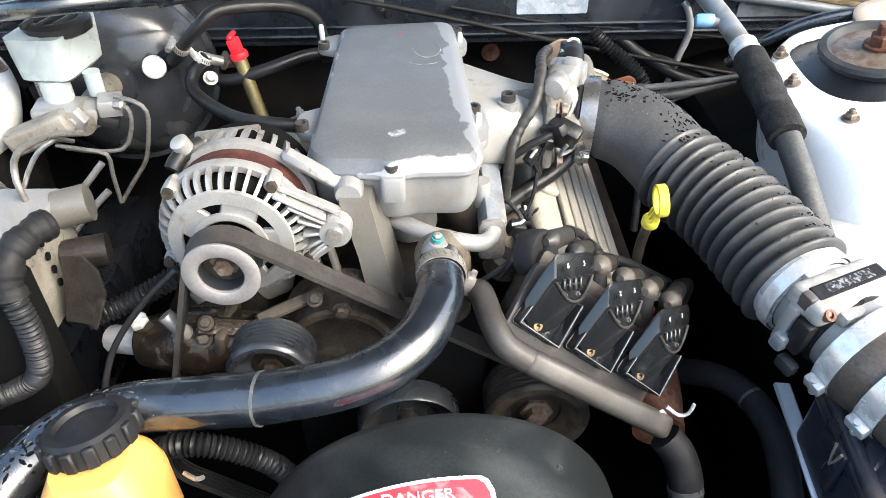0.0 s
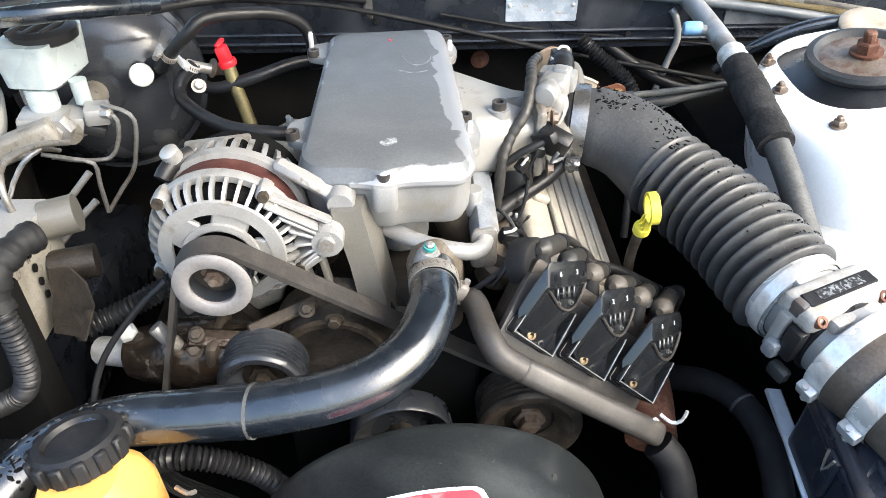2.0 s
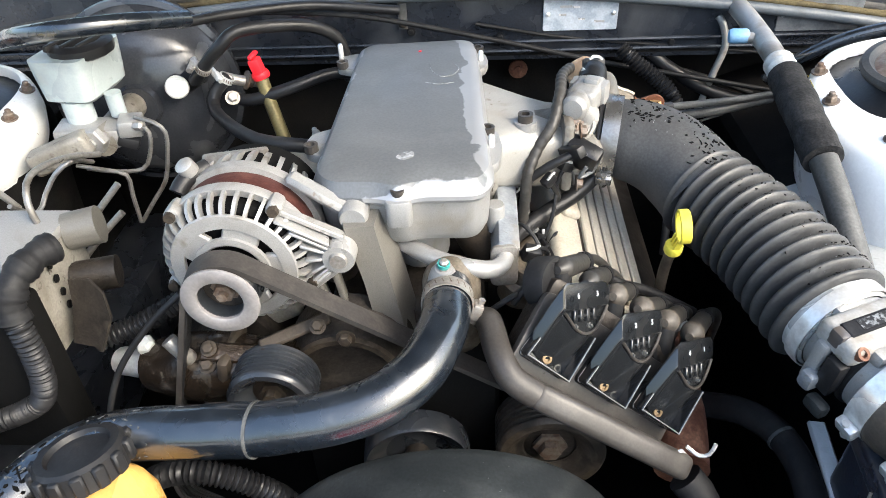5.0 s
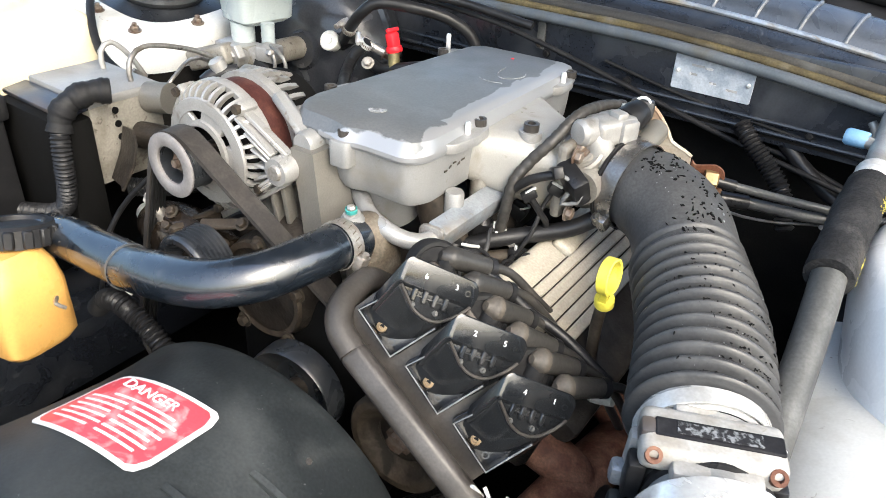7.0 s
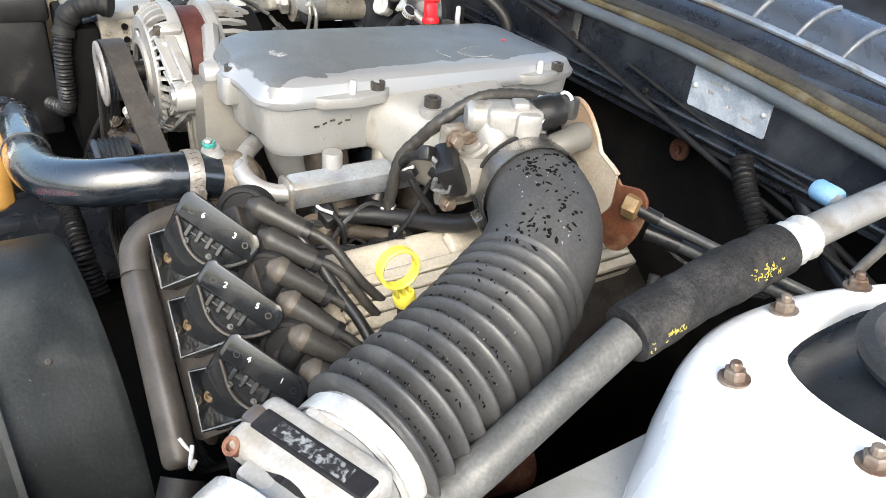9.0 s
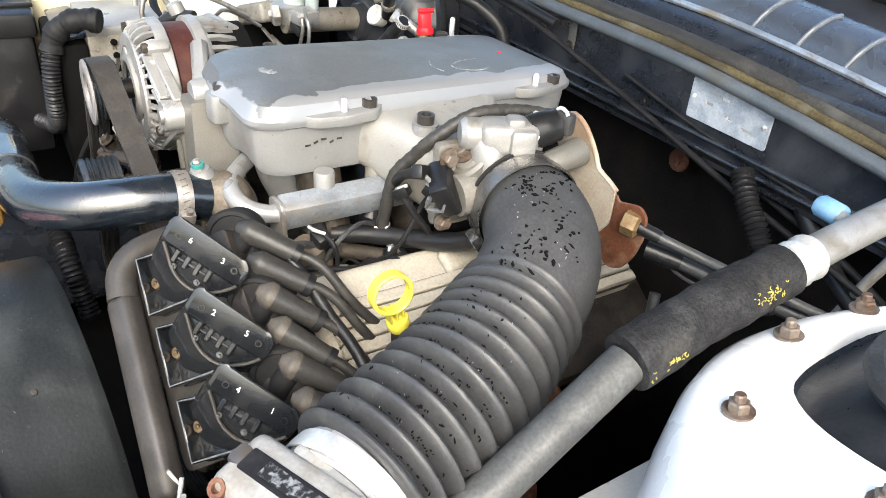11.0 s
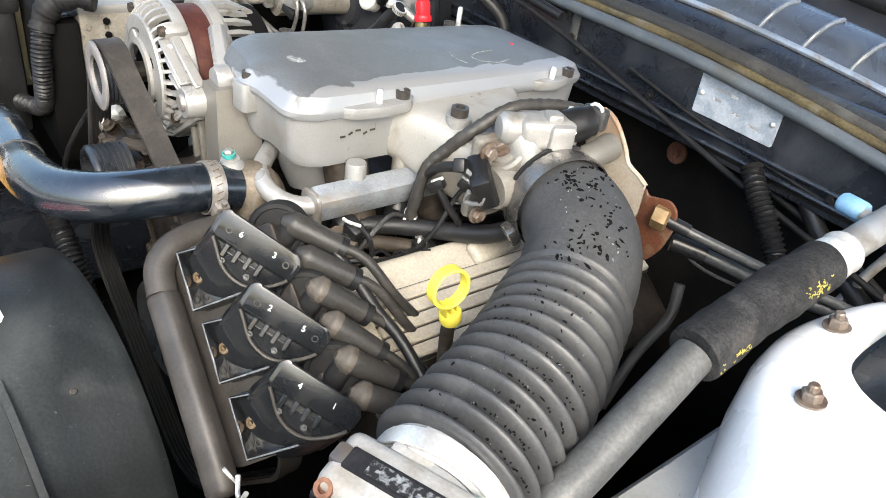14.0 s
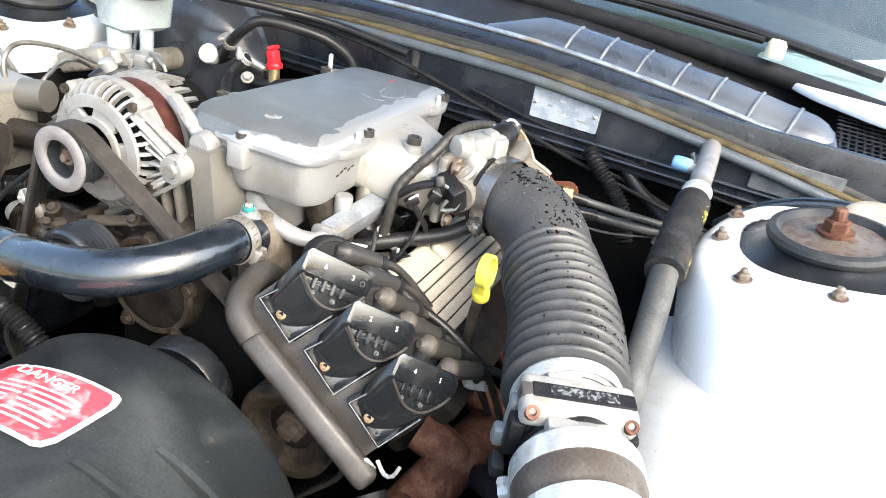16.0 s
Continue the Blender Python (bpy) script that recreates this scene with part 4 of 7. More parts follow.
beam(top_a + Vector((0, 0.006, 0)), top_b + Vector((0, 0.006, 0)), 0.0050, 0.010, bm=bm)
beam(low_a + Vector((0, 0.006, 0)), low_b + Vector((0, 0.006, 0)), 0.0050, 0.010, bm=bm)
part("mounting_ear", bm, "alt_alu", alt, "triangular mounting ear")
for k in range(7):
    t = k / 6
    ang = radians(48 - 92 * t)
    a = ear_mid + 0.060 * Vector((math.cos(ang), 0, math.sin(ang)))
    b2 = top_b.lerp(low_a, t) + Vector((-0.012, 0, 0))
    part("ear_rib", beam(a + Vector((0, -0.001, 0)), b2 + Vector((0, -0.001, 0)), 0.0032, 0.013), "alt_alu", alt)
part("pivot_bolt", lathe([(0, -0.009), (0.007, -0.009), (0.008, -0.006), (0.008, 0.0), (0, 0.0)], at(EAR, ALT_AX), 18, None, False), "dull_steel", alt)

bracket = thing("alternator_bracket", (0.0, 0.55, 0.80), "grey cast alternator bracket bolted to the engine front", "bracket")
part("arm", beam((-0.066, 0.576, 0.950), (-0.012, 0.556, 0.922), 0.011, 0.016, (0.2, 1, 0.3), None, 0.004), "cast_alu", bracket)
part("arm_end", lathe([(0, 0), (0.011, 0), (0.013, 0.004), (0.013, 0.022), (0, 0.022)], at((-0.012, 0.545, 0.920), ALT_AX), 20, None, False), "cast_alu", bracket)
part("post", loft([[(-0.020, 0.538, 0.918), (0.006, 0.538, 0.918), (0.012, 0.570, 0.920), (-0.02, 0.570, 0.920)],
                   [(-0.008, 0.534, 0.86), (0.016, 0.534, 0.86), (0.026, 0.574, 0.86), (-0.012, 0.574, 0.86)],
                   [(0.004, 0.530, 0.77), (0.030, 0.530, 0.77), (0.040, 0.578, 0.77), (-0.00, 0.578, 0.77)]]), "post_alu", bracket, "brownish grey cast post", 30)
part("rib", rbox((0.006, 0.014, 0.13), pose(-0.030, 0.545, 0.845, 0, -9, 0), 0.002), "post_alu", bracket)
part("rib", rbox((0.006, 0.014, 0.12), pose(-0.044, 0.545, 0.835, 0, -11, 0), 0.002), "post_alu", bracket)
part("foot", rbox((0.09, 0.03, 0.03), pose(0.0, 0.552, 0.775, 0, 10, 0), 0.006), "post_alu", bracket)
part("boss", lathe([(0, 0), (0.011, 0), (0.011, 0.03), (0, 0.03)], at((0.002, 0.580, 0.918), (1, 0.2, 0)), 16, None, False), "cast_alu", bracket)

# drive belt and pulleys
def belt_loop(circles, y0, y1, thick=0.0045):
    """An outer loop round circles (x, z, r) given in turn, clockwise seen from the front."""
    pts = []
    n = len(circles)
    segs = []
    for i in range(n):
        (x1, z1, r1), (x2, z2, r2) = circles[i], circles[(i + 1) % n]
        d = Vector((x2 - x1, z2 - z1))
        a = math.atan2(d.y, d.x) + math.acos((r1 - r2) / d.length)
        nrm = Vector((math.cos(a), math.sin(a)))
        segs.append((Vector((x1, z1)) + nrm * r1, Vector((x2, z2)) + nrm * r2, a))
    for i in range(n):
        p, q, a = segs[i]
        pts += [p.lerp(q, k / 8) for k in range(9)]
        a2 = segs[(i + 1) % n][2]
        while a2 > a:
            a2 -= 2 * math.pi
        x, z, r = circles[(i + 1) % n]
        for k in range(1, 10):
            b = a + (a2 - a) * k / 10
            pts.append(Vector((x + r * math.cos(b), z + r * math.sin(b))))
    bm = bmesh.new()
    rings = []
    for i, p in enumerate(pts):
        t = (pts[(i + 1) % len(pts)] - pts[i - 1]).normalized()
        o = Vector((-t.y, t.x)) * thick
        rings.append([bm.verts.new((w.x, y, w.y)) for w, y in ((p, y0), (p + o, y0), (p + o, y1), (p, y1))])
    for a, b in zip(rings, rings[1:] + rings[:1]):
        for k in range(4):
            bm.faces.new((a[k], a[(k + 1) % 4], b[(k + 1) % 4], b[k]))
    return bm


drive = [(-0.1165, 0.894, 0.029), (0.158, 0.668, 0.050), (0.0, 0.52, 0.07), (-0.165, 0.65, 0.05)]
belt = thing("drive_belt", (0.0, 0.49, 0.70), "worn black ribbed drive belt round the pulleys", "belt")
part("band", belt_loop(drive, 0.483, 0.505), "belt", belt, "smooth worn belt back", 50)
for k in range(5):
    part("rib", belt_loop([(x, z, r - 0.0018) for x, z, r in drive], 0.4850 + 0.0041 * k, 0.4874 + 0.0041 * k, 0.0020), "rubber", belt)


def ribbed_pulley(name, place, r, label, mat="dull_steel", width=0.028, hub="brown_zinc"):
    ob = thing(name, place, label, "pulley")
    m = at(place, ALT_AX)
    prof = [(r * 0.48, 0.010), (r * 0.58, 0.006), (r * 0.68, 0.001), (r * 0.76, -0.003), (r * 0.80, -0.004), (r * 0.93, -0.004), (r * 0.98, -0.002), (r, 0.0)]
    for k in range(6):
        h = 0.002 + k * (width - 0.004) / 6
        prof += [(r, h), (r - 0.0025, h + 0.001), (r - 0.0025, h + 0.0025), (r, h + 0.0035)]
    prof += [(r, width), (r * 0.5, width)]
    part("rim", lathe(prof, m, 36, None, False), mat, ob, "", 25)
    part("web", lathe([(0, 0.012), (r * 0.50, 0.012), (r * 0.50, 0.009)], m, 28, None, False), "dark_alu", ob)
    part("hub_bolt", lathe([(0, 0), (r * 0.2, 0.0), (r * 0.2, 0.008), (r * 0.32, 0.008), (r * 0.32, 0.014), (0, 0.014)], m, 6, None, False), hub, ob, "", 25)
    return ob


ribbed_pulley("pump_pulley", (-0.092, 0.458, 0.797), 0.038, "black ribbed power steering pulley in front of the engine", "pulley_black", 0.032, "dusty")
ribbed_pulley("compressor_pulley", (0.154, 0.458, 0.700), 0.052, "brown dusty compressor pulley low at the engine front", "dusty", 0.04)

# ---------------------------------------------------------------- top radiator hose and water outlet
HOSE = [(0.067, 0.522, 0.856), (0.066, 0.510, 0.859), (0.064, 0.494, 0.862), (0.058, 0.462, 0.863), (0.040, 0.425, 0.859), (0.010, 0.402, 0.853), (-0.022, 0.394, 0.848), (-0.055, 0.393, 0.843), (-0.090, 0.396, 0.836),
        (-0.135, 0.400, 0.833), (-0.185, 0.405, 0.828), (-0.225, 0.402, 0.820), (-0.258, 0.384, 0.811), (-0.285, 0.350, 0.800), (-0.300, 0.300, 0.79), (-0.31, 0.22, 0.78)]
rad_hose = thing("radiator_hose", (0.0, 0.40, 0.80), "shiny black rubber radiator hose with taped joint and clamp", "hose")
part("hose", tube(HOSE, 0.0208, 26, 0.006), "gloss_rubber", rad_hose)
part("joint_sleeve", tube([(-0.126, 0.3995, 0.8335), (-0.107, 0.398, 0.835), (-0.088, 0.396, 0.836)], 0.0216, 26, 0.004), "gloss_rubber", rad_hose, "wrapped joint sleeve")
ring = part("tie", tube([(-0.0890, 0.3962, 0.836), (-0.0865, 0.3957, 0.8362)], 0.0219, 26, 0.0012), "pipe_grey", rad_hose, "pale tie wrapped round the hose")
part("tie_tail", rbox((0.012, 0.003, 0.016), pose(-0.100, 0.399, 0.808, 10, 25, 10), 0.0015), "white_plastic", ring)
clamp(rad_hose, (0.0650, 0.500, 0.8612), (0.08, 1, -0.12), 0.0214, 0.013, (0, 0, 1), 200, "dull_steel")
outlet = thing("water_outlet", (0.064, 0.53, 0.82), "cast water outlet with teal bleed screw", "water outlet")
part("spigot", tube([(0.0665, 0.508, 0.8595), (0.068, 0.526, 0.857), (0.070, 0.538, 0.849), (0.071, 0.542, 0.83), (0.072, 0.545, 0.78)], lambda t, s: 0.0170 + 0.0095 * min(1.0, max(0.0, (s - 0.012) / 0.014)), 24, 0.004), "outlet_brown", outlet, "tan-stained cast neck")
part("neck_rib", beam((0.066, 0.520, 0.878), (0.080, 0.522, 0.80), 0.006, 0.016, (0, 1, 0), None, 0.002), "outlet_brown", outlet)
part("bleed_boss", lathe([(0.013, -0.014), (0.011, -0.002), (0.0095, 0.0), (0.008, 0.004), (0, 0.004)], at((0.063, 0.521, 0.879), (0.1, -0.2, 1)), 16, None, False), "cast_alu", outlet)
part("bleed_screw", lathe([(0, 0), (0.0052, 0), (0.0052, 0.003), (0.0042, 0.003), (0.0042, 0.009), (0.0025, 0.0105), (0, 0.0105)], at((0.063, 0.520, 0.882), (0.1, -0.2, 1)), 6, None, False), "dull_steel", outlet, "", 25)
part("bleed_seal", lathe([(0.0044, 0.0034), (0.0056, 0.0036), (0.0056, 0.0072), (0.0044, 0.0074)], at((0.063, 0.520, 0.882), (0.1, -0.2, 1)), 14, None, False), "teal_plastic", outlet, "teal plastic seal")

# ---------------------------------------------------------------- ignition coils
A0, STEP = Vector((0.162, 0.439, 0.822)), Vector((0.0487, -0.0052, -0.0318))
S, V = Vector((0.77, -0.09, -0.63)).normalized(), Vector((0.55, 0.60, 0.575)).normalized()
N = S.cross(V).normalized()
MP = Matrix((S, V, N)).transposed().to_4x4()


TU = Vector((0.71, 0.56, -0.43)).normalized()
TV = Vector((0.057, 0.562, 0.825))
TV = (TV - TU * TV.dot(TU)).normalized()
TN = TU.cross(TV)
DOWN = (0.147 * S - 0.866 * V - 0.477 * N).normalized()


def coil(place, digits):
    """A coil on its screwed base: a tall half-round block that leans back, with a numbered strip and four fins on its face."""
    c = thing("ignition_coil", place, "black plastic ignition coil with white numbers and weathered screw", "ignition coil", "row of ignition coils")
    mp = Matrix.Translation(place) @ MP
    mb = Matrix.Translation(place + Vector((-0.008, 0.016, 0.060))) @ Matrix((TU, TV, TN)).transposed().to_4x4()
    base = part("base", slab(rounded([(-0.048, -0.004), (0.002, -0.004), (0.004, 0.042), (-0.016, 0.036), (-0.044, 0.022)], 0.006), mp @ pose(0, 0, -0.026), 0.0135, 0.0015), "coil_plastic", c)
    wall = [mp @ Vector(p) for p in ((-0.042, 0.022, -0.012), (-0.0455, -0.001, -0.012), (-0.0005, -0.0025, -0.012), (0.002, 0.040, -0.012))]
    rim = bmesh.new()
    for a, b in zip(wall, wall[1:]):
        beam(a, b, 0.0024, 0.024, N, rim, 0.0006)
    part("rim", rim, "coil_plastic", base, "raised wall round the tray")
    # thin pale tube along the top of the tray wall
    part("rim_edge", tube([p + N * 0.0116 for p in wall], 0.0009, 8, 0.004, None, True, 1.0, False), "dull_plate", base, "pale edge line")
    part("screw", lathe([(0, 0), (0.0054, 0), (0.0056, 0.0012), (0.0046, 0.0034), (0.0044, 0.0048), (0.0022, 0.0050), (0.0020, 0.0036), (0, 0.0036)], mp @ pose(-0.024, 0.0048, -0.0122), 14, None, False), "bronze_screw", base, "bronze-brown weathered screw", 25)
    part("screw_washer", lathe([(0, 0), (0.0068, 0), (0.0068, 0.0010), (0, 0.0010)], mp @ pose(-0.024, 0.0048, -0.0127), 16, None, False), "dusty", base)
    for u, v in ((-0.040, 0.010), (-0.009, 0.003)):
        part("moulded_ring", lathe([(0.0022, 0), (0.0032, 0), (0.0032, 0.001), (0.0022, 0.001)], mp @ pose(u, v, -0.0127), 12, None, False), "coil_plastic", base)
    out = rounded([(0.001, 0.001), (0.010, -0.007), (0.020, -0.017), (0.034, -0.022), (0.048, -0.020), (0.062, -0.008), (0.068, 0.002)], 0.006)
    low = mb.to_3x3().inverted() @ DOWN
    secs = [[mb @ (Vector((0.5 * (0.034 - x) * f + x, y - y * f, 0)) + low * d) for x, y in out] for d, f in ((0.044, 0.0), (0.004, 0.0), (0.0025, 0.03))]
    shell = part("shell", loft(secs), "coil_plastic", c, "half-round moulded shell")
    strip_out = rounded([(0.0, 0.0), (0.069, 0.0), (0.070, 0.014), (0.064, 0.021), (0.004, 0.023), (0.0, 0.019)], 0.004)
    secs = [[mb @ (Vector((x + (0.035 - x) * f, y + (0.011 - y) * f, z)) + low * d) for x, y in strip_out] for d, z, f in ((0.044, 0, 0), (0.003, 0, 0), (0.0, 0.0006, 0.03), (0.0, 0.0014, 0.10))]
    strip = part("body", loft(secs), "coil_plastic", c, "", 30)
    # ridge paler than the shell, its colour standing for the edge highlight
    part("edge_ridge", tube([mb @ Vector((x, y, 0.0)) for x, y in ((0.004, -0.001), (0.010, -0.0065), (0.021, -0.0165), (0.034, -0.021), (0.047, -0.019), (0.060, -0.0085), (0.066, 0.0))], 0.0014, 8, 0.004), "bracket_paint", shell)
    for k in range(4):
        part("fin", rbox((0.0042, 0.011, 0.006), mb @ pose(0.017 + 0.0092 * k, -0.005, -0.001), 0.0009, 1), "coil_plastic", shell)
    part("fin_bar", rbox((0.032, 0.0022, 0.005), mb @ pose(0.031, -0.0055, -0.0015), 0.0006, 1), "coil_plastic", shell)
    for u, v in ((0.019, -0.0135), (0.040, -0.0145)):
        part("pin", lathe([(0, -0.004), (0.0024, -0.004), (0.0024, 0.0005), (0.0012, 0.0005), (0.0012, 0.0025), (0, 0.0025)], mb @ pose(u, v, -0.0005), 10, None, False), "pipe_grey", shell, "", 25)
    part("cap_disc", lathe([(0.0, -0.02), (0.023, -0.02), (0.024, -0.003), (0.022, 0.0), (0.019, 0.0), (0.018, -0.0015), (0, -0.0015)], mb @ pose(0.040, 0.018, -0.033), 28, None, False), "cable_black", strip)
    for u in (0.012, 0.059):
        part("moulded_dot", lathe([(0.0018, 0), (0.0026, 0), (0.0026, 0.0006), (0.0018, 0.0006)], mb @ pose(u, 0.0095, 0.0013), 14, None, False), "coil_plastic", strip)
    for k, ch in enumerate(digits):
        words(ch, mb @ pose(0.021 + 0.0275 * k, 0.0112, 0.0016, 0, 0, 8), 0.0064, "white_mark", strip, "number", 0.0003)
    return c


for k, digits in enumerate(("63", "25", "41")):
    coil(A0 + STEP * k, digits)

# bracket in front of the coils, and the leads behind them
cb = thing("coil_bracket", (0.18, 0.42, 0.76), "dusty dark steel bracket in front of the ignition coils", "bracket")
part("channel", beam((0.128, 0.428, 0.821), (0.262, 0.408, 0.734), 0.023, 0.021, N, None, 0.0075, 4), "bracket_paint", cb)
part("bend", tube([(0.098, 0.520, 0.820), (0.100, 0.490, 0.842), (0.104, 0.452, 0.842), (0.113, 0.434, 0.832), (0.131, 0.4275, 0.819)], 0.0118, 16, 0.005), "bracket_paint", cb)
part("back_plate", slab(rounded([(-0.06, -0.02), (0.11, -0.02), (0.11, 0.055), (-0.06, 0.055)], 0.008), Matrix.Translation(A0) @ MP @ pose(0.01, 0, -0.022), 0.008, 0.001), "bracket_paint", cb)
part("module", slab(rounded([(-0.05, 0.0), (0.115, 0.0), (0.115, 0.07), (-0.05, 0.07)], 0.006), Matrix.Translation(A0) @ MP @ pose(0.005, 0, -0.05), 0.028, 0.002), "dark_alu", cb)

T0, T_STEP = Vector((0.165, 0.517, 0.876)), Vector((0.0241, -0.0030, -0.0147))
BOOT = Vector((0.60, 0.70, -0.40)).normalized()
rng = random.Random(7)
for k in range(6):
    p = T0 + T_STEP * k
    way = (BOOT + Vector((rng.uniform(-0.12, 0.12), rng.uniform(-0.1, 0.1), rng.uniform(-0.12, 0.12)))).normalized()
    lead = thing("spark_plug_lead", p, "grey-brown rubber spark plug boot and black lead", "spark plug lead", "spark plug leads")
    end = p + way * 0.044
    part("boot", tube([p - way * 0.008, p, p + way * 0.02, end], lambda t, s: 0.0104 * math.sqrt(max(0.12, min(1.0, s / 0.009))) - 0.0020 * t, 16, 0.003), "boot_rubber", lead, "dusty rubber boot")
    part("neck", tube([p + way * 0.002, p + Vector((-0.003, -0.006, -0.016)), p + Vector((-0.006, -0.012, -0.034))], 0.0088, 12, 0.006), "rubber", lead)
    if k > 1:
        part("tip", tube([p - way * 0.0092, p - way * 0.003, p + way * 0.004], lambda t, s: 0.0109 * math.sqrt(max(0.12, min(1.0, s / 0.008))), 16, 0.0015), "boot_tip", lead, "tan bleached tip")
    part("collar", tube([end - way * 0.004, end + way * 0.002], 0.0092, 14, 0.002), "rubber", lead)
    far = end + way * 0.05 + Vector((0.005, 0.0, -0.022))
    part("lead", tube([end - way * 0.01, end + way * 0.02, far, far + Vector((0.02, 0.05, -0.06 - 0.008 * k))], 0.0042, 10), "boot_rubber", lead)
long_lead = thing("harness_lead", (0.25, 0.53, 0.82), "black convoluted lead running past the dipstick", "cable")
part("sheath", tube([(0.190, 0.540, 0.858), (0.210, 0.548, 0.840), (0.232, 0.553, 0.823), (0.263, 0.559, 0.806), (0.31, 0.560, 0.775)], 0.0050, 10), "rubber", long_lead)

# ---------------------------------------------------------------- rocker cover and dipstick
cover = thing("rocker_cover", (0.235, 0.70, 0.76), "beige ribbed rocker cover of the engine bank", "rocker cover")
mv = pose(0.222, 0.715, 0.796, 0, 26, YAW)
part("body", rbox((0.094, 0.33, 0.05), mv @ pose(0.0055, 0, -0.015), 0.01, 3), "beige_plastic", cover)
for k in range(5):
    part("rib", rbox((0.0108, 0.31, 0.007), mv @ pose(-0.002 + 0.0125 * k, 0, 0.0128), 0.0015, 1), "beige_plastic", cover)
# dark strips put the depth of the grooves into colour
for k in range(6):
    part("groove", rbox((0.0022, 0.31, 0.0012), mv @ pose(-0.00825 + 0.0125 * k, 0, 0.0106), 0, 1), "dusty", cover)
part("boss", rbox((0.024, 0.058, 0.012), mv @ pose(-0.021, -0.006, 0.0125, 0, 6, 6), 0.0055, 4), "beige_plastic", cover, "raised moulded pad")
head = thing("cylinder_head", (0.24, 0.70, 0.70), "oily dark cast cylinder head under the rocker cover", "cylinder head")
part("casting", rbox((0.13, 0.36, 0.10), pose(0.235, 0.715, 0.725, 0, 35, YAW), 0.01), "dark_alu", head)

dip = thing("dipstick", (0.285, 0.58, 0.75), "yellow plastic ring-handled oil dipstick in a steel tube", "dipstick")
mr = at((0.288, 0.570, 0.874), (1.0, -0.12, 0.1))
bm = bmesh.new()
lathe([(0.0150, -0.0052), (0.0164, -0.0042), (0.0164, 0.0042), (0.0150, 0.0052), (0.0136, 0.0042), (0.0136, -0.0042), (0.0150, -0.0052)], mr, 32, bm, False)
lathe([(0, -0.012), (0.0080, -0.012), (0.0088, -0.0105), (0.0088, -0.003), (0.0080, -0.0018), (0, -0.0015)], at((0.286, 0.578, 0.849), (0.02, -0.25, 1)), 18, bm, False)
for dy in (-0.0055, 0.0, 0.0055):
    beam((0.286, 0.578 + dy, 0.845), (0.2875, 0.573 + dy, 0.8605), 0.0070, 0.0020, (0, 1, 0), bm, 0.0005)
part("handle", bm, "yellow_plastic", dip, "yellow ring handle")
part("tube", tube([(0.285, 0.580, 0.842), (0.282, 0.585, 0.80), (0.285, 0.59, 0.70)], 0.0055, 12), "dusty", dip)

# ---------------------------------------------------------------- fan shroud
SH = Vector((0.048, 0.30, 0.632))
shroud = thing("fan_shroud", (0.03, 0.30, 0.5), "dark weathered plastic fan shroud with a red warning label", "fan shroud")


def shroud_r(y):
    """The barrel's radius, which widens towards the radiator."""
    return float(np.interp(y, (0.16, 0.22, 0.28, 0.34, 0.388), (0.200, 0.192, 0.180, 0.170, 0.168)))


rows = []
for y, r in [(0.394, 0.154), (0.398, 0.160), (0.397, 0.165), (0.392, 0.1675)] + [(y, shroud_r(y)) for y in (0.388, 0.36, 0.33, 0.30, 0.27, 0.24, 0.21, 0.18, 0.16)]:
    rows.append([(SH.x + r * math.cos(radians(a)), y, SH.z + r * math.sin(radians(a))) for a in range(-14, 203, 4)])
part("barrel", sheet(rows, 0.004), "dark_plastic", shroud)
# black panel and disc put the shaded inside of the barrel into colour
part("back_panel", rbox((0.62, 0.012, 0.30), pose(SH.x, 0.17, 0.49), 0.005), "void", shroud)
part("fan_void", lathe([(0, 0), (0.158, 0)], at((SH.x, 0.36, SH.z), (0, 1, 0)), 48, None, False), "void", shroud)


def on_barrel(x, y, lift=0.0):
    r = shroud_r(y) + 0.0005 + lift
    a = math.acos(max(-1, min(1, (x - SH.x) / r)))
    return (x, y, SH.z + r * math.sin(a))


def label_sheet(x0, x1, y0, y1, lift, n=14, r=0.008):
    rows = [[(x0 + (x1 - x0) * i / n, y0 + (y1 - y0) * j / 6) for i in range(n + 1)] for j in range(7)]
    g = []
    for j, row in enumerate(rows):
        line = []
        for i, (x, y) in enumerate(row):
            if i in (0, n) and j in (0, 6):
                x += (r * 0.4 if i == 0 else -r * 0.4)
                y += (r * 0.4 if j == 0 else -r * 0.4)
            line.append(on_barrel(x, y, lift))
        g.append(line)
    return sheet(g)


lab = part("warning_label", label_sheet(-0.030, 0.085, 0.250, 0.331, 0.0006), "white_mark", shroud, "red and white danger label")
part("red_field", label_sheet(-0.026, 0.081, 0.254, 0.327, 0.0012), "red_print", lab)
p = Vector(on_barrel(0.0275, 0.314, 0.0022))
words("DANGER", Matrix.Translation(p) @ pose(0, 0, 0, -8), 0.0135, "white_mark", lab, "danger_lettering")
for j in range(7):
    for x0, x1 in ((-0.018, 0.020 + 0.003 * (j % 3)), (0.029, 0.068 + 0.004 * (j % 2))) if j else ((0.0, 0.064),):
        y = 0.303 - 0.0064 * j
        part("text_bar", sheet([[on_barrel(x0 + (x1 - x0) * i / 6, yy, 0.0018) for i in range(7)] for yy in (y - 0.0012, y + 0.0012)]), "white_mark", lab)

# ---------------------------------------------------------------- power steering bottle
psr = thing("fluid_reservoir", (-0.20, 0.34, 0.72), "amber plastic fluid reservoir with knurled black cap", "reservoir")
PC = Vector((-0.208, 0.372, 0.832))
CAP_AXIS = (-0.16, 0.24, 1)
secs = []
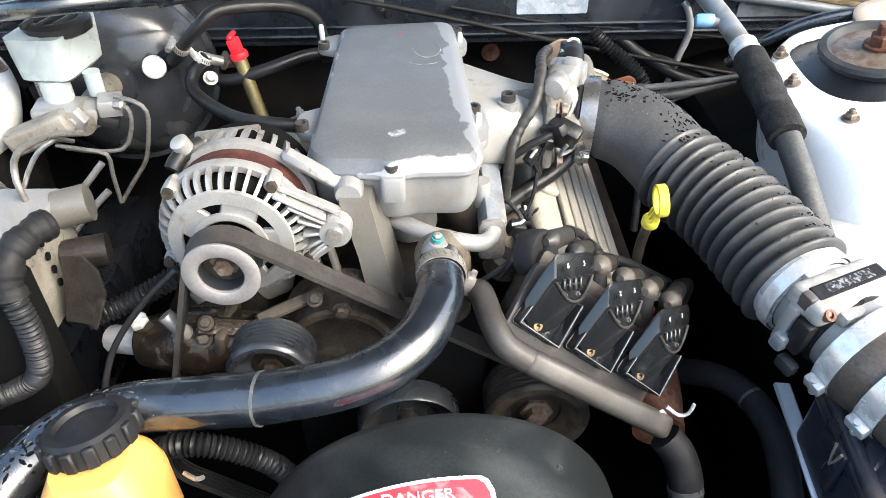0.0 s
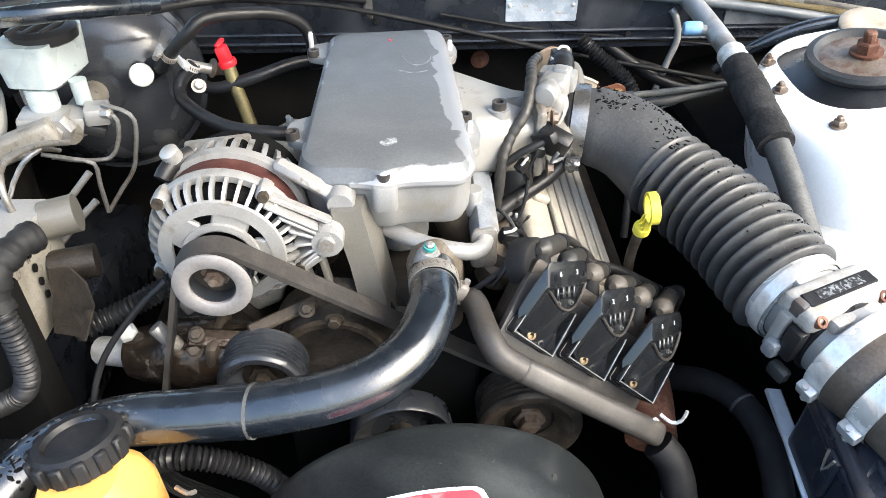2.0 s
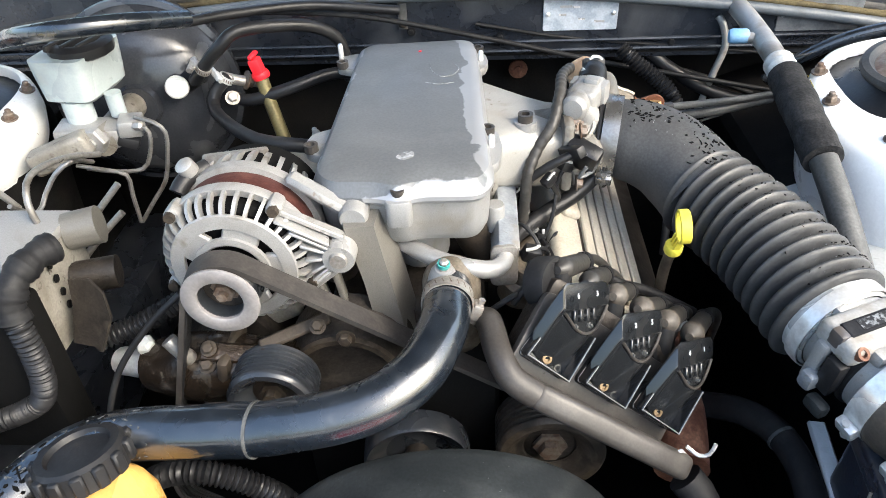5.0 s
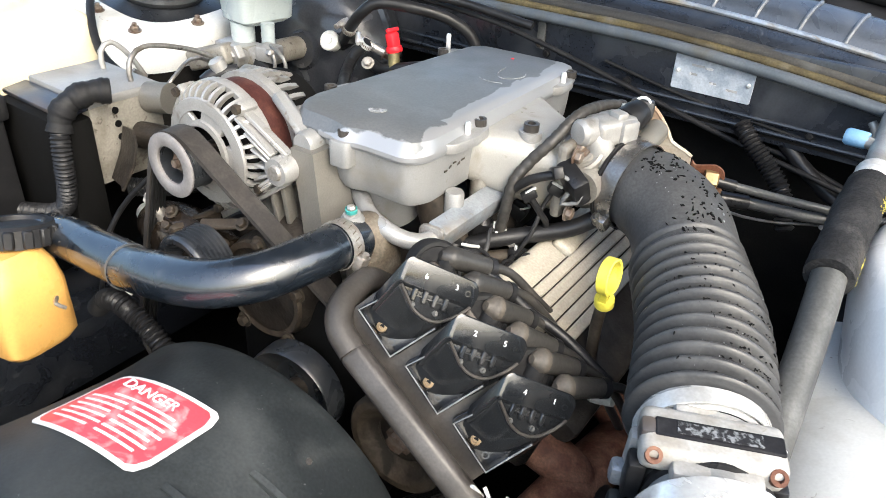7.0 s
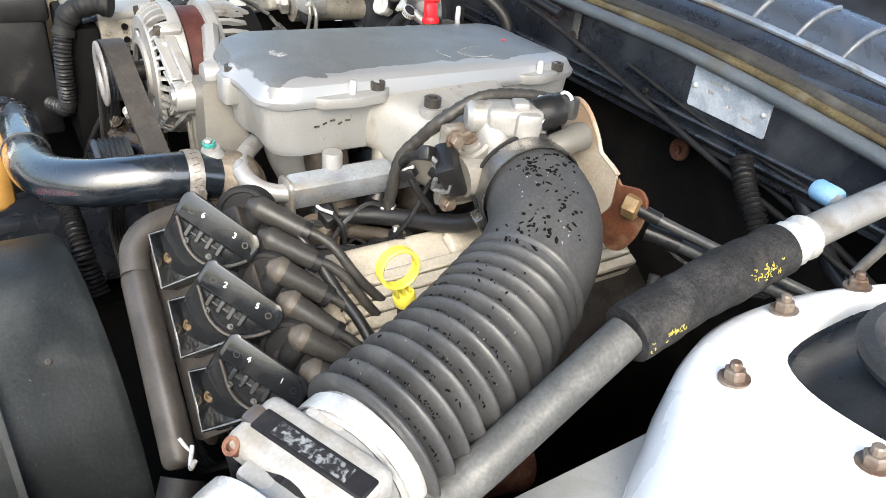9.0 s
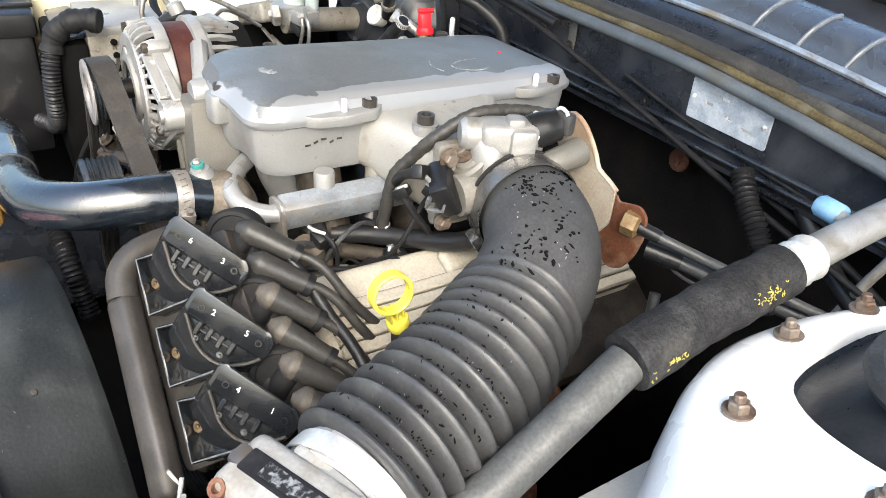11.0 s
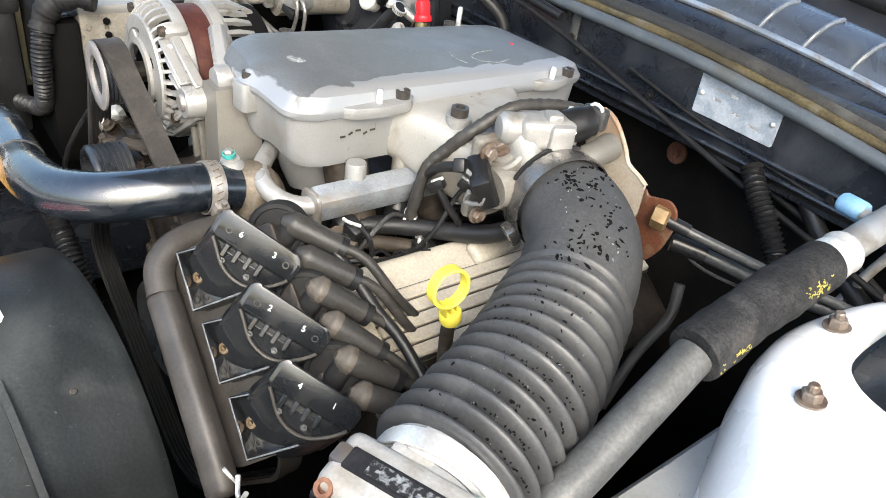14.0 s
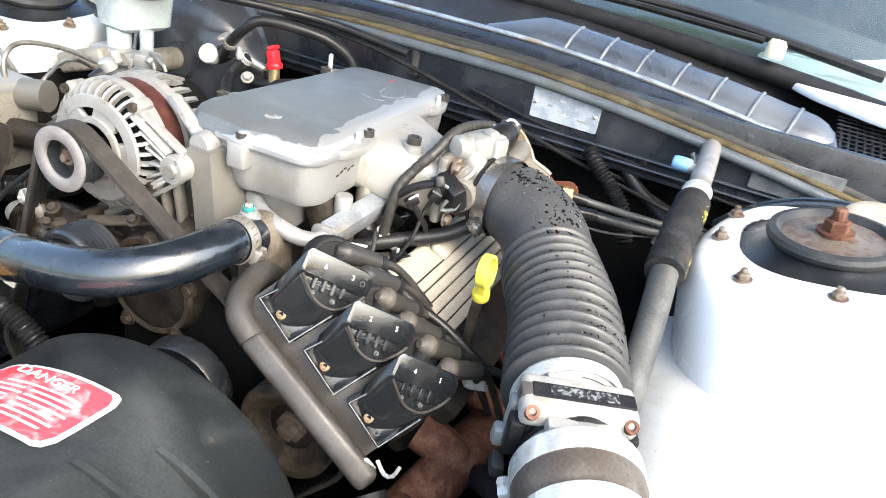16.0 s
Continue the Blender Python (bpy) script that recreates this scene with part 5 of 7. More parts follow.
for w, d, z, ox in ((0.036, 0.032, 0.738, 0.002), (0.041, 0.037, 0.746, 0.002), (0.040, 0.037, 0.80, 0.002), (0.036, 0.034, 0.820, 0.001), (0.030, 0.030, 0.830, 0.0), (0.026, 0.026, 0.838, 0.0)):
    q = rounded([(-w, -d), (w, -d), (w, d), (-w, d)], 0.02, 4)
    secs.append([(PC.x + 0.003 + ox + x, PC.y - 0.021 + y, z) for x, y in q])
part("bottle", loft(secs), "amber_plastic", psr)
bm = lathe([(0, 0.016), (0.010, 0.0165), (0.022, 0.016), (0.024, 0.020), (0.030, 0.020), (0.033, 0.017), (0.0335, 0.0), (0.031, 0.0)], at(PC, CAP_AXIS), 48, None, False)
cap = part("cap", bm, "black_plastic", psr, "knurled black cap")
for k in range(14):
    part("grip", rbox((0.007, 0.009, 0.017), at(PC, CAP_AXIS) @ pose(0, 0, 0, 0, 0, 25.7 * k) @ pose(0.0335, 0, 0.009), 0.0015, 1), "black_plastic", cap)
part("hose_clip", tube([(-0.148, 0.36, 0.80), (-0.138, 0.352, 0.802), (-0.135, 0.358, 0.795)], 0.002, 6), "dull_steel", psr)

# ---------------------------------------------------------------- brake booster and master cylinder
boost = thing("brake_booster", (-0.27, 0.96, 0.80), "black enamelled brake booster on the firewall", "brake booster")
BC = Vector((-0.315, 0.955, 0.865))
baxis = Vector((0.05, -1, 0.12))
part("shell", lathe([(0.118, -0.05), (0.121, -0.03), (0.121, -0.012), (0.114, -0.004), (0.106, 0.014), (0.085, 0.032), (0.055, 0.042), (0.03, 0.046), (0, 0.046)], at(BC, baxis), 40, None, False), "booster", boost, "dull dusty black shell")
part("rim", lathe([(0.119, -0.020), (0.1245, -0.019), (0.126, -0.014), (0.1245, -0.008), (0.117, -0.006)], at(BC, baxis), 44, None, False), "booster", boost, "crimped black rim")
part("boss", lathe([(0, 0.044), (0.030, 0.046), (0.026, 0.054), (0, 0.054)], at(BC, baxis), 24, None, False), "booster", boost)
part("valve", lathe([(0, 0), (0.012, 0), (0.012, 0.010), (0.0142, 0.010), (0.0145, 0.018), (0.0125, 0.020), (0.0095, 0.020), (0.009, 0.0185), (0.0055, 0.0185), (0.005, 0.0205), (0, 0.0205)], at((-0.256, 0.914, 0.890), (0.1, -0.85, 0.45)), 26, None, False), "white_plastic", boost, "white check valve")
part("valve_elbow", tube([(-0.254, 0.924, 0.889), (-0.244, 0.924, 0.896), (-0.226, 0.912, 0.908)], 0.0125, 14), "black_plastic", boost)

mc = thing("master_cylinder", (-0.31, 0.82, 0.87), "cast brake master cylinder with white fluid reservoir", "master cylinder")
part("cylinder", tube([(-0.318, 0.93, 0.872), (-0.316, 0.87, 0.878), (-0.318, 0.79, 0.882)], 0.017, 18), "dirty_alu", mc)
part("nut", lathe([(0, 0), (0.007, 0), (0.007, 0.003), (0.015, 0.004), (0.0165, 0.006), (0.0165, 0.014), (0.012, 0.016)], at((-0.321, 0.768, 0.892), (0.25, 1, 0.1)), 6, None, False), "alt_alu", mc, "", 25)
part("valve_block", rbox((0.072, 0.040, 0.024), pose(-0.334, 0.808, 0.887, 0, 4, 4), 0.004), "alt_alu", mc)
part("valve_block", rbox((0.027, 0.030, 0.020), pose(-0.285, 0.806, 0.895, 0, 4, 12), 0.003), "alt_alu", mc)
part("union", lathe([(0, 0), (0.006, 0), (0.006, 0.010), (0.003, 0.012), (0, 0.012)], at((-0.276, 0.796, 0.899), (0.9, -0.4, 0.1)), 6, None, False), "dull_steel", mc, "", 25)
part("pressure_switch", rbox((0.024, 0.020, 0.013), pose(-0.290, 0.800, 0.879, 0, 25, 10), 0.003), "black_plastic", mc, "black pressure switch")
part("proportioning_valve", rbox((0.072, 0.026, 0.028), pose(-0.353, 0.765, 0.886, 0, -18, 6), 0.006, 3), "dirty_alu", mc, "pitted cast pressure valve")
part("feed_tube", lathe([(0.0165, 0), (0.0165, 0.030), (0, 0.030)], at((-0.344, 0.820, 0.895)), 22, None, False), "tank_plastic", mc)
part("feed_tube", lathe([(0.0090, 0), (0.0095, 0.028), (0, 0.028)], at((-0.303, 0.826, 0.900)), 18, None, False), "tank_plastic", mc)
secs = []
for w, d, z in ((0.024, 0.032, 0.922), (0.030, 0.040, 0.928), (0.032, 0.042, 0.955), (0.033, 0.043, 0.976)):
    secs.append([(-0.338 + 0.95 * x + 0.25 * y, 0.845 + y - 0.2 * x, z) for x, y in rounded([(-w, -d), (w, -d), (w, d), (-w, d)], 0.012, 4)])
part("fluid_tank", loft(secs), "tank_plastic", mc, "off-white fluid tank")
part("tank_cap", lathe([(0.033, -0.006), (0.036, -0.004), (0.036, 0.006), (0.031, 0.010), (0.024, 0.010), (0.022, 0.006), (0, 0.006)], at((-0.328, 0.843, 0.976)), 14, None, False), "black_plastic", mc, "black tank cap")
for dx in (-0.018, 0.0, 0.018):
    part("cap_rib", rbox((0.006, 0.060, 0.007), pose(-0.328 + dx, 0.845, 0.985, 0, 0, -20), 0.0015), "black_plastic", mc)
for pts in ([(-0.280, 0.798, 0.900), (-0.263, 0.790, 0.898), (-0.261, 0.789, 0.884), (-0.268, 0.788, 0.862), (-0.280, 0.787, 0.847), (-0.309, 0.786, 0.846), (-0.340, 0.780, 0.856)],
            [(-0.276, 0.800, 0.908), (-0.252, 0.790, 0.904), (-0.242, 0.789, 0.891), (-0.248, 0.789, 0.860), (-0.259, 0.789, 0.828), (-0.277, 0.785, 0.805), (-0.298, 0.78, 0.778)],
            [(-0.318, 0.755, 0.878), (-0.316, 0.710, 0.904), (-0.332, 0.700, 0.896), (-0.345, 0.690, 0.878), (-0.349, 0.670, 0.868), (-0.350, 0.635, 0.900)],
            [(-0.345, 0.770, 0.866), (-0.315, 0.77, 0.858), (-0.293, 0.77, 0.850), (-0.294, 0.77, 0.822), (-0.294, 0.768, 0.785)]):
    p = thing("brake_pipe", pts[0], "thin bent steel brake pipe", "brake pipe", "brake pipes")
    part("pipe", tube(pts, 0.0026, 8), "pipe_steel", p)

absu = thing("brake_modulator", (-0.34, 0.57, 0.80), "grey alloy brake modulator block with black cover", "brake modulator")
part("block", rbox((0.12, 0.09, 0.096), pose(-0.345, 0.575, 0.852, 0, 0, -6), 0.004), "dirty_alu", absu, "grimed alloy block")
part("top_face", rbox((0.121, 0.091, 0.012), pose(-0.345, 0.575, 0.900, 0, 0, -6), 0.003), "cast_alu", absu, "paler alloy top face")
# flat dark discs stand for the open port holes
for k in range(4):
    part("port", lathe([(0, 0), (0.004, 0), (0.004, 0.002), (0, 0.002)], at((-0.2852, 0.552 + 0.001 * k, 0.888 - 0.016 * k), (1, 0.1, 0)), 10, None, False), "void", absu)
part("cover", rbox((0.13, 0.040, 0.17), pose(-0.350, 0.510, 0.805, 0, 0, -6), 0.006), "void", absu)
part("cover_plate", rbox((0.125, 0.030, 0.006), pose(-0.352, 0.515, 0.896, 8, 0, -6), 0.002), "navy_plastic", absu, "navy plastic top plate")
part("solenoid", lathe([(0, 0), (0.018, 0), (0.018, 0.03), (0, 0.03)], at((-0.285, 0.60, 0.89), (1, 0.2, 0.1)), 18, None, False), "post_alu", absu)
part("solenoid", lathe([(0, 0), (0.016, 0), (0.016, 0.04), (0, 0.04)], at((-0.285, 0.58, 0.85), (1, 0.2, 0.0)), 18, None, False), "dark_alu", absu)

# ---------------------------------------------------------------- strut towers and inner wings
def tower(side, label):
    """One white strut tower with its rubber mount and studs, side +1 or -1."""
    c = car(0.557 if side > 0 else -0.572, 0.036, 0.930)
    mtw = Matrix.Translation(c) @ pose(0, 0, 0, 0, 0, YAW) @ pose(0, 0, 0, 4, -9 * side, 0)
    ob = thing("strut_tower", c, label, "strut tower", "strut towers")
    steep = 1.0 if side > 0 else 0.12
    prof = [(0.096, -0.022), (0.0945, -0.006), (0.096, -0.001), (0.100, 0.0), (0.110, -0.001), (0.121, -0.003), (0.129, -0.006), (0.1355, -0.012), (0.141, -0.024), (0.141 + 0.009 * steep, -0.05), (0.141 + 0.027 * steep, -0.11), (0.141 + 0.041 * steep, -0.16), (0.141 + 0.059 * steep, -0.24)]
    dome = lathe(prof, Matrix(), 72, None, False)

    def squared(co, w):
        """Pulls a point of the round opening towards its true, rounded-square outline."""
        a = math.atan2(co.y, co.x)
        k = 0.088 / (abs(math.cos(a)) ** 3 + abs(math.sin(a)) ** 3) ** (1 / 3) + math.hypot(co.x, co.y) - 0.096
        co.x, co.y = co.x + (-0.005 * side + k * math.cos(a) - co.x) * w, co.y + (0.025 + k * math.sin(a) - co.y) * w

    for v in dome.verts:
        f = min(1.0, max(0.0, (math.hypot(v.co.x, v.co.y) - 0.095) / 0.025))
        v.co += Vector((0.002 * side, -0.016, 0)) * f + steep * Vector((0.008 * side, -0.026, 0)) * min(1.3, max(0.0, (-v.co.z - 0.02) / 0.12))
        squared(v.co, 1.0 - min(1.0, max(0.0, (math.hypot(v.co.x, v.co.y) - 0.102) / 0.034)))
        v.co.x *= 1.0 - 0.16 * max(0.0, -v.co.x * side / 0.15) * min(1.0, max(0.0, (-v.co.z - 0.03) / 0.10))
    # left side only: the white dome stops early above a near-black wall
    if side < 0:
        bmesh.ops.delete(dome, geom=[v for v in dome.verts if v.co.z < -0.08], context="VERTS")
        part("skirt", lathe([(0.142, -0.045), (0.144, -0.16), (0.15, -0.26)], mtw, 40, None, False), "deep_black", ob, "near-black lower wall")
    # left dome's greyer white holds the bonnet's shade besides some grime
    part("dome", merge(dome, mtw), "white_paint" if side > 0 else "greyed_white", ob, "white painted steel dome" if side > 0 else "grimy white steel dome, greyed for bonnet shade")
    mtm = mtw @ pose(-0.006 * side, 0.026, -0.002)
    cone = lathe([(0.0955, -0.012), (0.093, -0.016), (0.083, -0.015), (0.070, -0.008), (0.060, -0.002), (0.052, 0.004)], Matrix(), 44, None, False)
    for v in cone.verts:
        v.co += Vector((-0.006 * side, 0.026, 0)) * min(1.0, max(0.0, (0.0955 - math.hypot(v.co.x, v.co.y)) / 0.042))
        squared(v.co, min(1.0, max(0.0, (math.hypot(v.co.x, v.co.y) - 0.078) / 0.014)))
    part("well", merge(cone, mtw), "mount_rubber", ob, "smooth blue-black rubber cone")
    mount = part("rubber_mount", lathe([(0.050, 0.000), (0.058, 0.003), (0.0625, 0.007), (0.064, 0.0115), (0.062, 0.016), (0.055, 0.0175), (0.051, 0.014), (0.048, 0.010)], mtm, 44, None, False), "lip_rubber", ob, "chalky black rubber lip")
    part("mount_plate", lathe([(0.050, 0.0105), (0.044, 0.0125), (0.034, 0.0120), (0.022, 0.0145), (0.014, 0.0165), (0, 0.0165)], mtm, 32, None, False), "brown_zinc", mount, "rust-stained steel plate")
    # added dark ring that stands for the shade below the mount
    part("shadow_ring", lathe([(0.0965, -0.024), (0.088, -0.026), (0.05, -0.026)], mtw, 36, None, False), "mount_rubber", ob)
    bolt("centre_nut", mtm @ Vector((0, 0, 0.016)), mtw.to_3x3() @ Vector((0, 0, 1)), ob, 0.0125, "rust", True, 0.027)
    for x, y in ((-0.110, 0.001), (-0.082, -0.082), (-0.002, -0.083), (-0.100, 0.064), (0.085, 0.06)):
        q = mtw @ Vector((x * side, y, -0.0015))
        bolt("stud_nut", q, mtw.to_3x3() @ Vector((0, 0, 1)), ob, 0.0062, "brown_zinc", True, 0.012)
    return ob


tower(1, "white strut tower with black rubber mount and studs")
tower(-1, "white strut tower with rusty centre nut")


ROWS = (-0.66, -0.45, -0.3, -0.15, -0.05, 0.04)


def wing(profile):
    return [[car(x + 0.012 * (-0.15 - y) - (0.018 * min(1.0, max(0.0, (y + 0.25) / 0.1)) if x < 0.46 else 0.0), y, z) for x, z in profile] for y in ROWS]


solid("inner_wing_right", sheet(wing(((0.432, 0.785), (0.440, 0.80), (0.47, 0.818), (0.52, 0.83), (0.60, 0.85), (0.70, 0.875), (0.76, 0.895), (0.80, 0.915))), 0.004), "greyed_white", "white painted inner wing panel", "inner wing", "structure")
ROWS = (0.04, 0.1, 0.36)
# rear length of the same wing surface, in near-black
solid("inner_wing_rear", sheet(wing(((0.432, 0.785), (0.440, 0.80), (0.47, 0.818), (0.52, 0.83), (0.60, 0.85), (0.70, 0.875), (0.76, 0.895), (0.80, 0.915))), 0.004), "deep_black", "dark panel behind the strut tower", "inner wing", "structure")
ROWS = (-0.66, -0.45, -0.3, -0.15, -0.05, 0.1, 0.36)
# this skirt and its left twin are blackened to hold the bay's shade
solid("inner_wing_skirt", sheet(wing(((0.47, 0.30), (0.455, 0.45), (0.452, 0.62), (0.446, 0.70), (0.4365, 0.784))), 0.004), "void", "lower skirt of the inner wing, shade in its black", "inner wing", "structure")
solid("wing_flange", beam((0.414, 0.475, 0.700), (0.384, 0.330, 0.700), 0.017, 0.006, (0, 0, 1), None, 0.002), "white_paint", "white edge of a panel flange low in the bay", "flange", "structure")
rows = [[car(x, y, z) for x, z in ((-0.56, 0.60), (-0.58, 0.80), (-0.64, 0.86), (-0.76, 0.90), (-0.82, 0.92))] for y in (-0.62, -0.3, 0.0)]
low = [[car(x, y, z) for x, z in ((-0.54, 0.30), (-0.555, 0.60), (-0.575, 0.795))] for y in (-0.66, -0.3, 0.0, 0.37)]
solid("inner_wing_skirt", sheet(low, 0.004), "void", "lower skirt of the inner wing, shade in its black", "inner wing", "structure")
solid("inner_wing_left", sheet(rows, 0.004), "white_paint", "white painted inner wing panel", "inner wing", "structure")
for side in (-1, 1):
    solid("chassis_rail", rbox((0.10, 1.1, 0.14), turned(0.50 * side, -0.15, 0.50), 0.01), "black_paint", "black chassis rail low beside the engine", "chassis rail", "structure")

# ---------------------------------------------------------------- air conditioning pipe
ac = thing("coolant_pipe", (0.45, 0.70, 0.88), "aluminium air conditioning pipe with black foam sleeve", "pipe")
PIPE = [(0.424, 0.30, 0.725), (0.436, 0.42, 0.785), (0.441, 0.52, 0.834), (0.443, 0.59, 0.873), (0.443, 0.636, 0.896), (0.448, 0.70, 0.912), (0.455, 0.770, 0.925), (0.459, 0.82, 0.932), (0.464, 0.90, 0.938), (0.468, 0.97, 0.940)]
part("lower_pipe", tube(PIPE[:5], 0.0135, 18), "pipe_grey", ac, "dull grey lower hose")
sleeve = part("foam_sleeve", tube(PIPE[4:7], lambda t, s: 0.0192 + 0.0006 * math.sin(s * 90) + 0.0003 * math.sin(s * 310), 26, 0.003), "foam", ac, "black foam sleeve with yellow stains")
# two clusters of curly yellow paint marks on the sleeve
rng = random.Random(21)
axis = spline(PIPE[4:7], 0.001)
for u0, a0, spread, n in ((0.745, 1.16, 0.055, 26), (0.170, 1.34, 0.030, 16), (0.034, 1.50, 0.008, 3)):
    bm = bmesh.new()
    for k in range(n):
        u, a = rng.gauss(u0, spread), rng.gauss(a0, 0.13)
        i = min(len(axis) - 2, max(0, int(u * (len(axis) - 1))))
        t = (axis[i + 1] - axis[i]).normalized()
        upw = (Vector((0, 0, 1)) - t * t.z).normalized()
        nrm = upw * math.cos(a) + t.cross(upw) * math.sin(a)
        q = at(axis[i] + nrm * 0.0196, nrm, t) @ pose(0, 0, 0, 0, 0, rng.uniform(0, 360))
        r = rng.uniform(0.0007, 0.0017)
        tube([q @ Vector((r * math.cos(b), r * math.sin(b), 0.0)) for b in (0.0, 0.9, 1.8, rng.uniform(2.2, 4.4))], 0.00036, 5, 0.0008, bm)
    part("paint_mark", bm, "yellow_mark", sleeve, "curly yellow paint marks")
part("ferrule", tube([(0.4535, 0.757, 0.923), (0.455, 0.770, 0.925), (0.4575, 0.797, 0.929)], lambda t, s: 0.0158 + 0.0011 * math.cos(s * 500), 20, 0.002), "steel", ac)
part("upper_pipe", tube(PIPE[6:], 0.0125, 18), "alt_alu", ac, "bright aluminium pipe")
part("port", tube([(0.461, 0.850, 0.935), (0.445, 0.858, 0.936), (0.436, 0.862, 0.936)], 0.006, 12), "alt_alu", ac)
part("port_cap", lathe([(0, 0), (0.0078, 0), (0.0088, 0.003), (0.0088, 0.019), (0.007, 0.022), (0, 0.022)], at((0.446, 0.860, 0.9365), (-1, 0.2, -0.02)), 14, None, False), "blue_plastic", ac, "pale blue service cap")

# ---------------------------------------------------------------- maker's plates
for x, w, h, n in ((0.2060, 0.098, 0.046, 0), (0.516, 0.106, 0.045, 1)):
    pl = thing("plate", car(x, FW, 0.93), "stamped aluminium identification plate riveted to the firewall" if n == 0 else "dull aluminium specification plate on the firewall", "plate")
    q = turned(x, FW + 0.0055, 0.934, 93) if n == 0 else turned(x, FW + 0.0055, 0.925, 93)
    part("sheet", slab(rounded([(-w / 2, -h / 2), (w / 2, -h / 2), (w / 2, h / 2), (-w / 2, h / 2)], 0.003), q, 0.0025, 0.0005, 1), "dull_plate" if n else "plate_alu", pl)
    for sx in (-1, 1):
        part("rivet", lathe([(0.003, 0), (0.003, 0.0015), (0.0015, 0.0028), (0, 0.003)], q @ pose(sx * (w / 2 - 0.006), 0, 0.0025), 10, None, False), "steel", pl)
    for x0, y0, bw in ((-0.20, 0.22, 0.16), (-0.06, 0.20, 0.10), (-0.24, -0.02, 0.10), (0.02, -0.16, 0.09), (0.26, -0.24, 0.14)):
        part("text_bar", rbox((w * bw, 0.0030, 0.0003), q @ pose(w * x0, h * y0, 0.0026), 0, 1), "steel" if not n else "zinc", pl)

# ---------------------------------------------------------------- firewall top, cowl and windscreen
def along(x0, x1, n, f):
    return [f(x0 + (x1 - x0) * i / n) for i in range(n + 1)]


def top_z(x):
    """The firewall's upper edge, which falls towards the wings."""
    return 0.968 - 0.16 * max(0.0, abs(x) - 0.1) ** 1.6


solid("firewall_flange", tube(along(-0.78, 0.78, 24, lambda x: car(x, FW - 0.004, top_z(x) - 0.003)), 0.0072, 12, 0.03), "flange_paint", "dull slate-blue flange along the firewall top", "flange", "structure")
solid("moss_line", tube(along(-0.78, 0.78, 24, lambda x: car(x, FW + 0.002, top_z(x) + 0.0065)), lambda t, s: 0.0046 + 0.0006 * math.sin(s * 37) + 0.0005 * math.sin(s * 91), 10, 0.012), "moss", "tan mossy dirt line along the weatherstrip", "dirt line", "structure")
solid("weatherstrip", tube(along(-0.78, 0.78, 24, lambda x: car(x, FW + 0.012, top_z(x) + 0.012)), 0.0092, 12, 0.03), "strip", "dusty black rubber weatherstrip along the firewall top", "weatherstrip", "structure")
solid("cowl_edge", sheet([along(-0.8, 0.8, 24, lambda x, dy=dy, dz=dz: car(x, FW + dy, top_z(x) + dz)) for dy, dz in ((0.0, 0.0), (0.012, 0.02), (0.03, 0.034), (0.045, 0.036))], 0.003), "black_paint", "black painted cowl edge", "cowl", "structure")
solid("trim", tube(along(-0.78, 0.78, 24, lambda x: car(x, FW + 0.038, top_z(x) + 0.038)), 0.0036, 8, 0.03), "zinc", "bright trim along the cowl edge", "trim", "structure")
solid("cowl_panel", sheet([along(-0.8, 0.8, 24, lambda x, dy=dy, dz=dz: car(x, FW + dy, top_z(x) + dz)) for dy, dz in ((0.045, 0.036), (0.05, 0.0), (0.20, 0.0), (0.30, 0.06))], 0.003), "black_plastic", "black plastic cowl panel below the windscreen", "cowl", "structure")
DUCT = 0.044
cowl = thing("cowl_duct", car(0.3, 0.35, 0.98), "blue-black ribbed plastic cowl duct with dusty sheen", "duct")
part("shell", tube(along(0.04, 0.54, 12, lambda x: car(x, FW + 0.090, top_z(x) + 0.022)), lambda t, s: DUCT * min(1.0, 0.30 + t * 4, 0.75 + (1 - t) * 6), 24, 0.012), "duct_plastic", cowl)
for k in range(7):
    x = 0.17 + 0.052 * k
    arc = [car(x + 0.014 * j / 6, FW + 0.090 + (DUCT + 0.0002) * math.cos(radians(178 - 14 * j)), top_z(x) + 0.022 + (DUCT + 0.0002) * math.sin(radians(178 - 14 * j))) for j in range(7)]
    # ribs take a paler tone than the shell
    part("rib", tube(arc, 0.0026, 8, 0.006), "duct_rib", cowl)
part("end_cap", rbox((0.012, 0.070, 0.060), turned(0.545, FW + 0.09, top_z(0.545) + 0.018), 0.006, 3), "duct_plastic", cowl)
grille = thing("cowl_grille", car(0.60, FW + 0.12, 0.95), "black mesh cowl grille beside the duct", "grille")
for k in range(14):
    part("bar", tube([car(0.556 + 0.010 * k, FW + 0.055, 0.955), car(0.556 + 0.010 * k, FW + 0.12, 0.972), car(0.556 + 0.010 * k, FW + 0.20, 0.985)], 0.0016, 6, 0.03), "black_plastic", grille)
for k in range(12):
    y = FW + 0.06 + 0.012 * k
    part("cross_bar", tube([car(0.55, y, 0.956 + 0.018 * k / 6), car(0.62, y, 0.956 + 0.018 * k / 6), car(0.70, y, 0.954 + 0.018 * k / 6)], 0.0014, 6, 0.05), "black_plastic", grille)
# white slab stands in for sky mirrored at the windscreen foot
OUT = [(0.415, 0.72), (0.455, 0.57), (0.505, 0.475), (0.60, 0.395), (0.74, 0.37), (0.88, 0.36), (0.90, 1.20), (0.48, 1.05)]
solid("wing_top", slab(rounded(OUT, 0.03), turned(0, 0, 0.992), 0.012, 0.004), "white_paint", "white slab standing for sky glare at the windscreen foot", "wing", "structure")
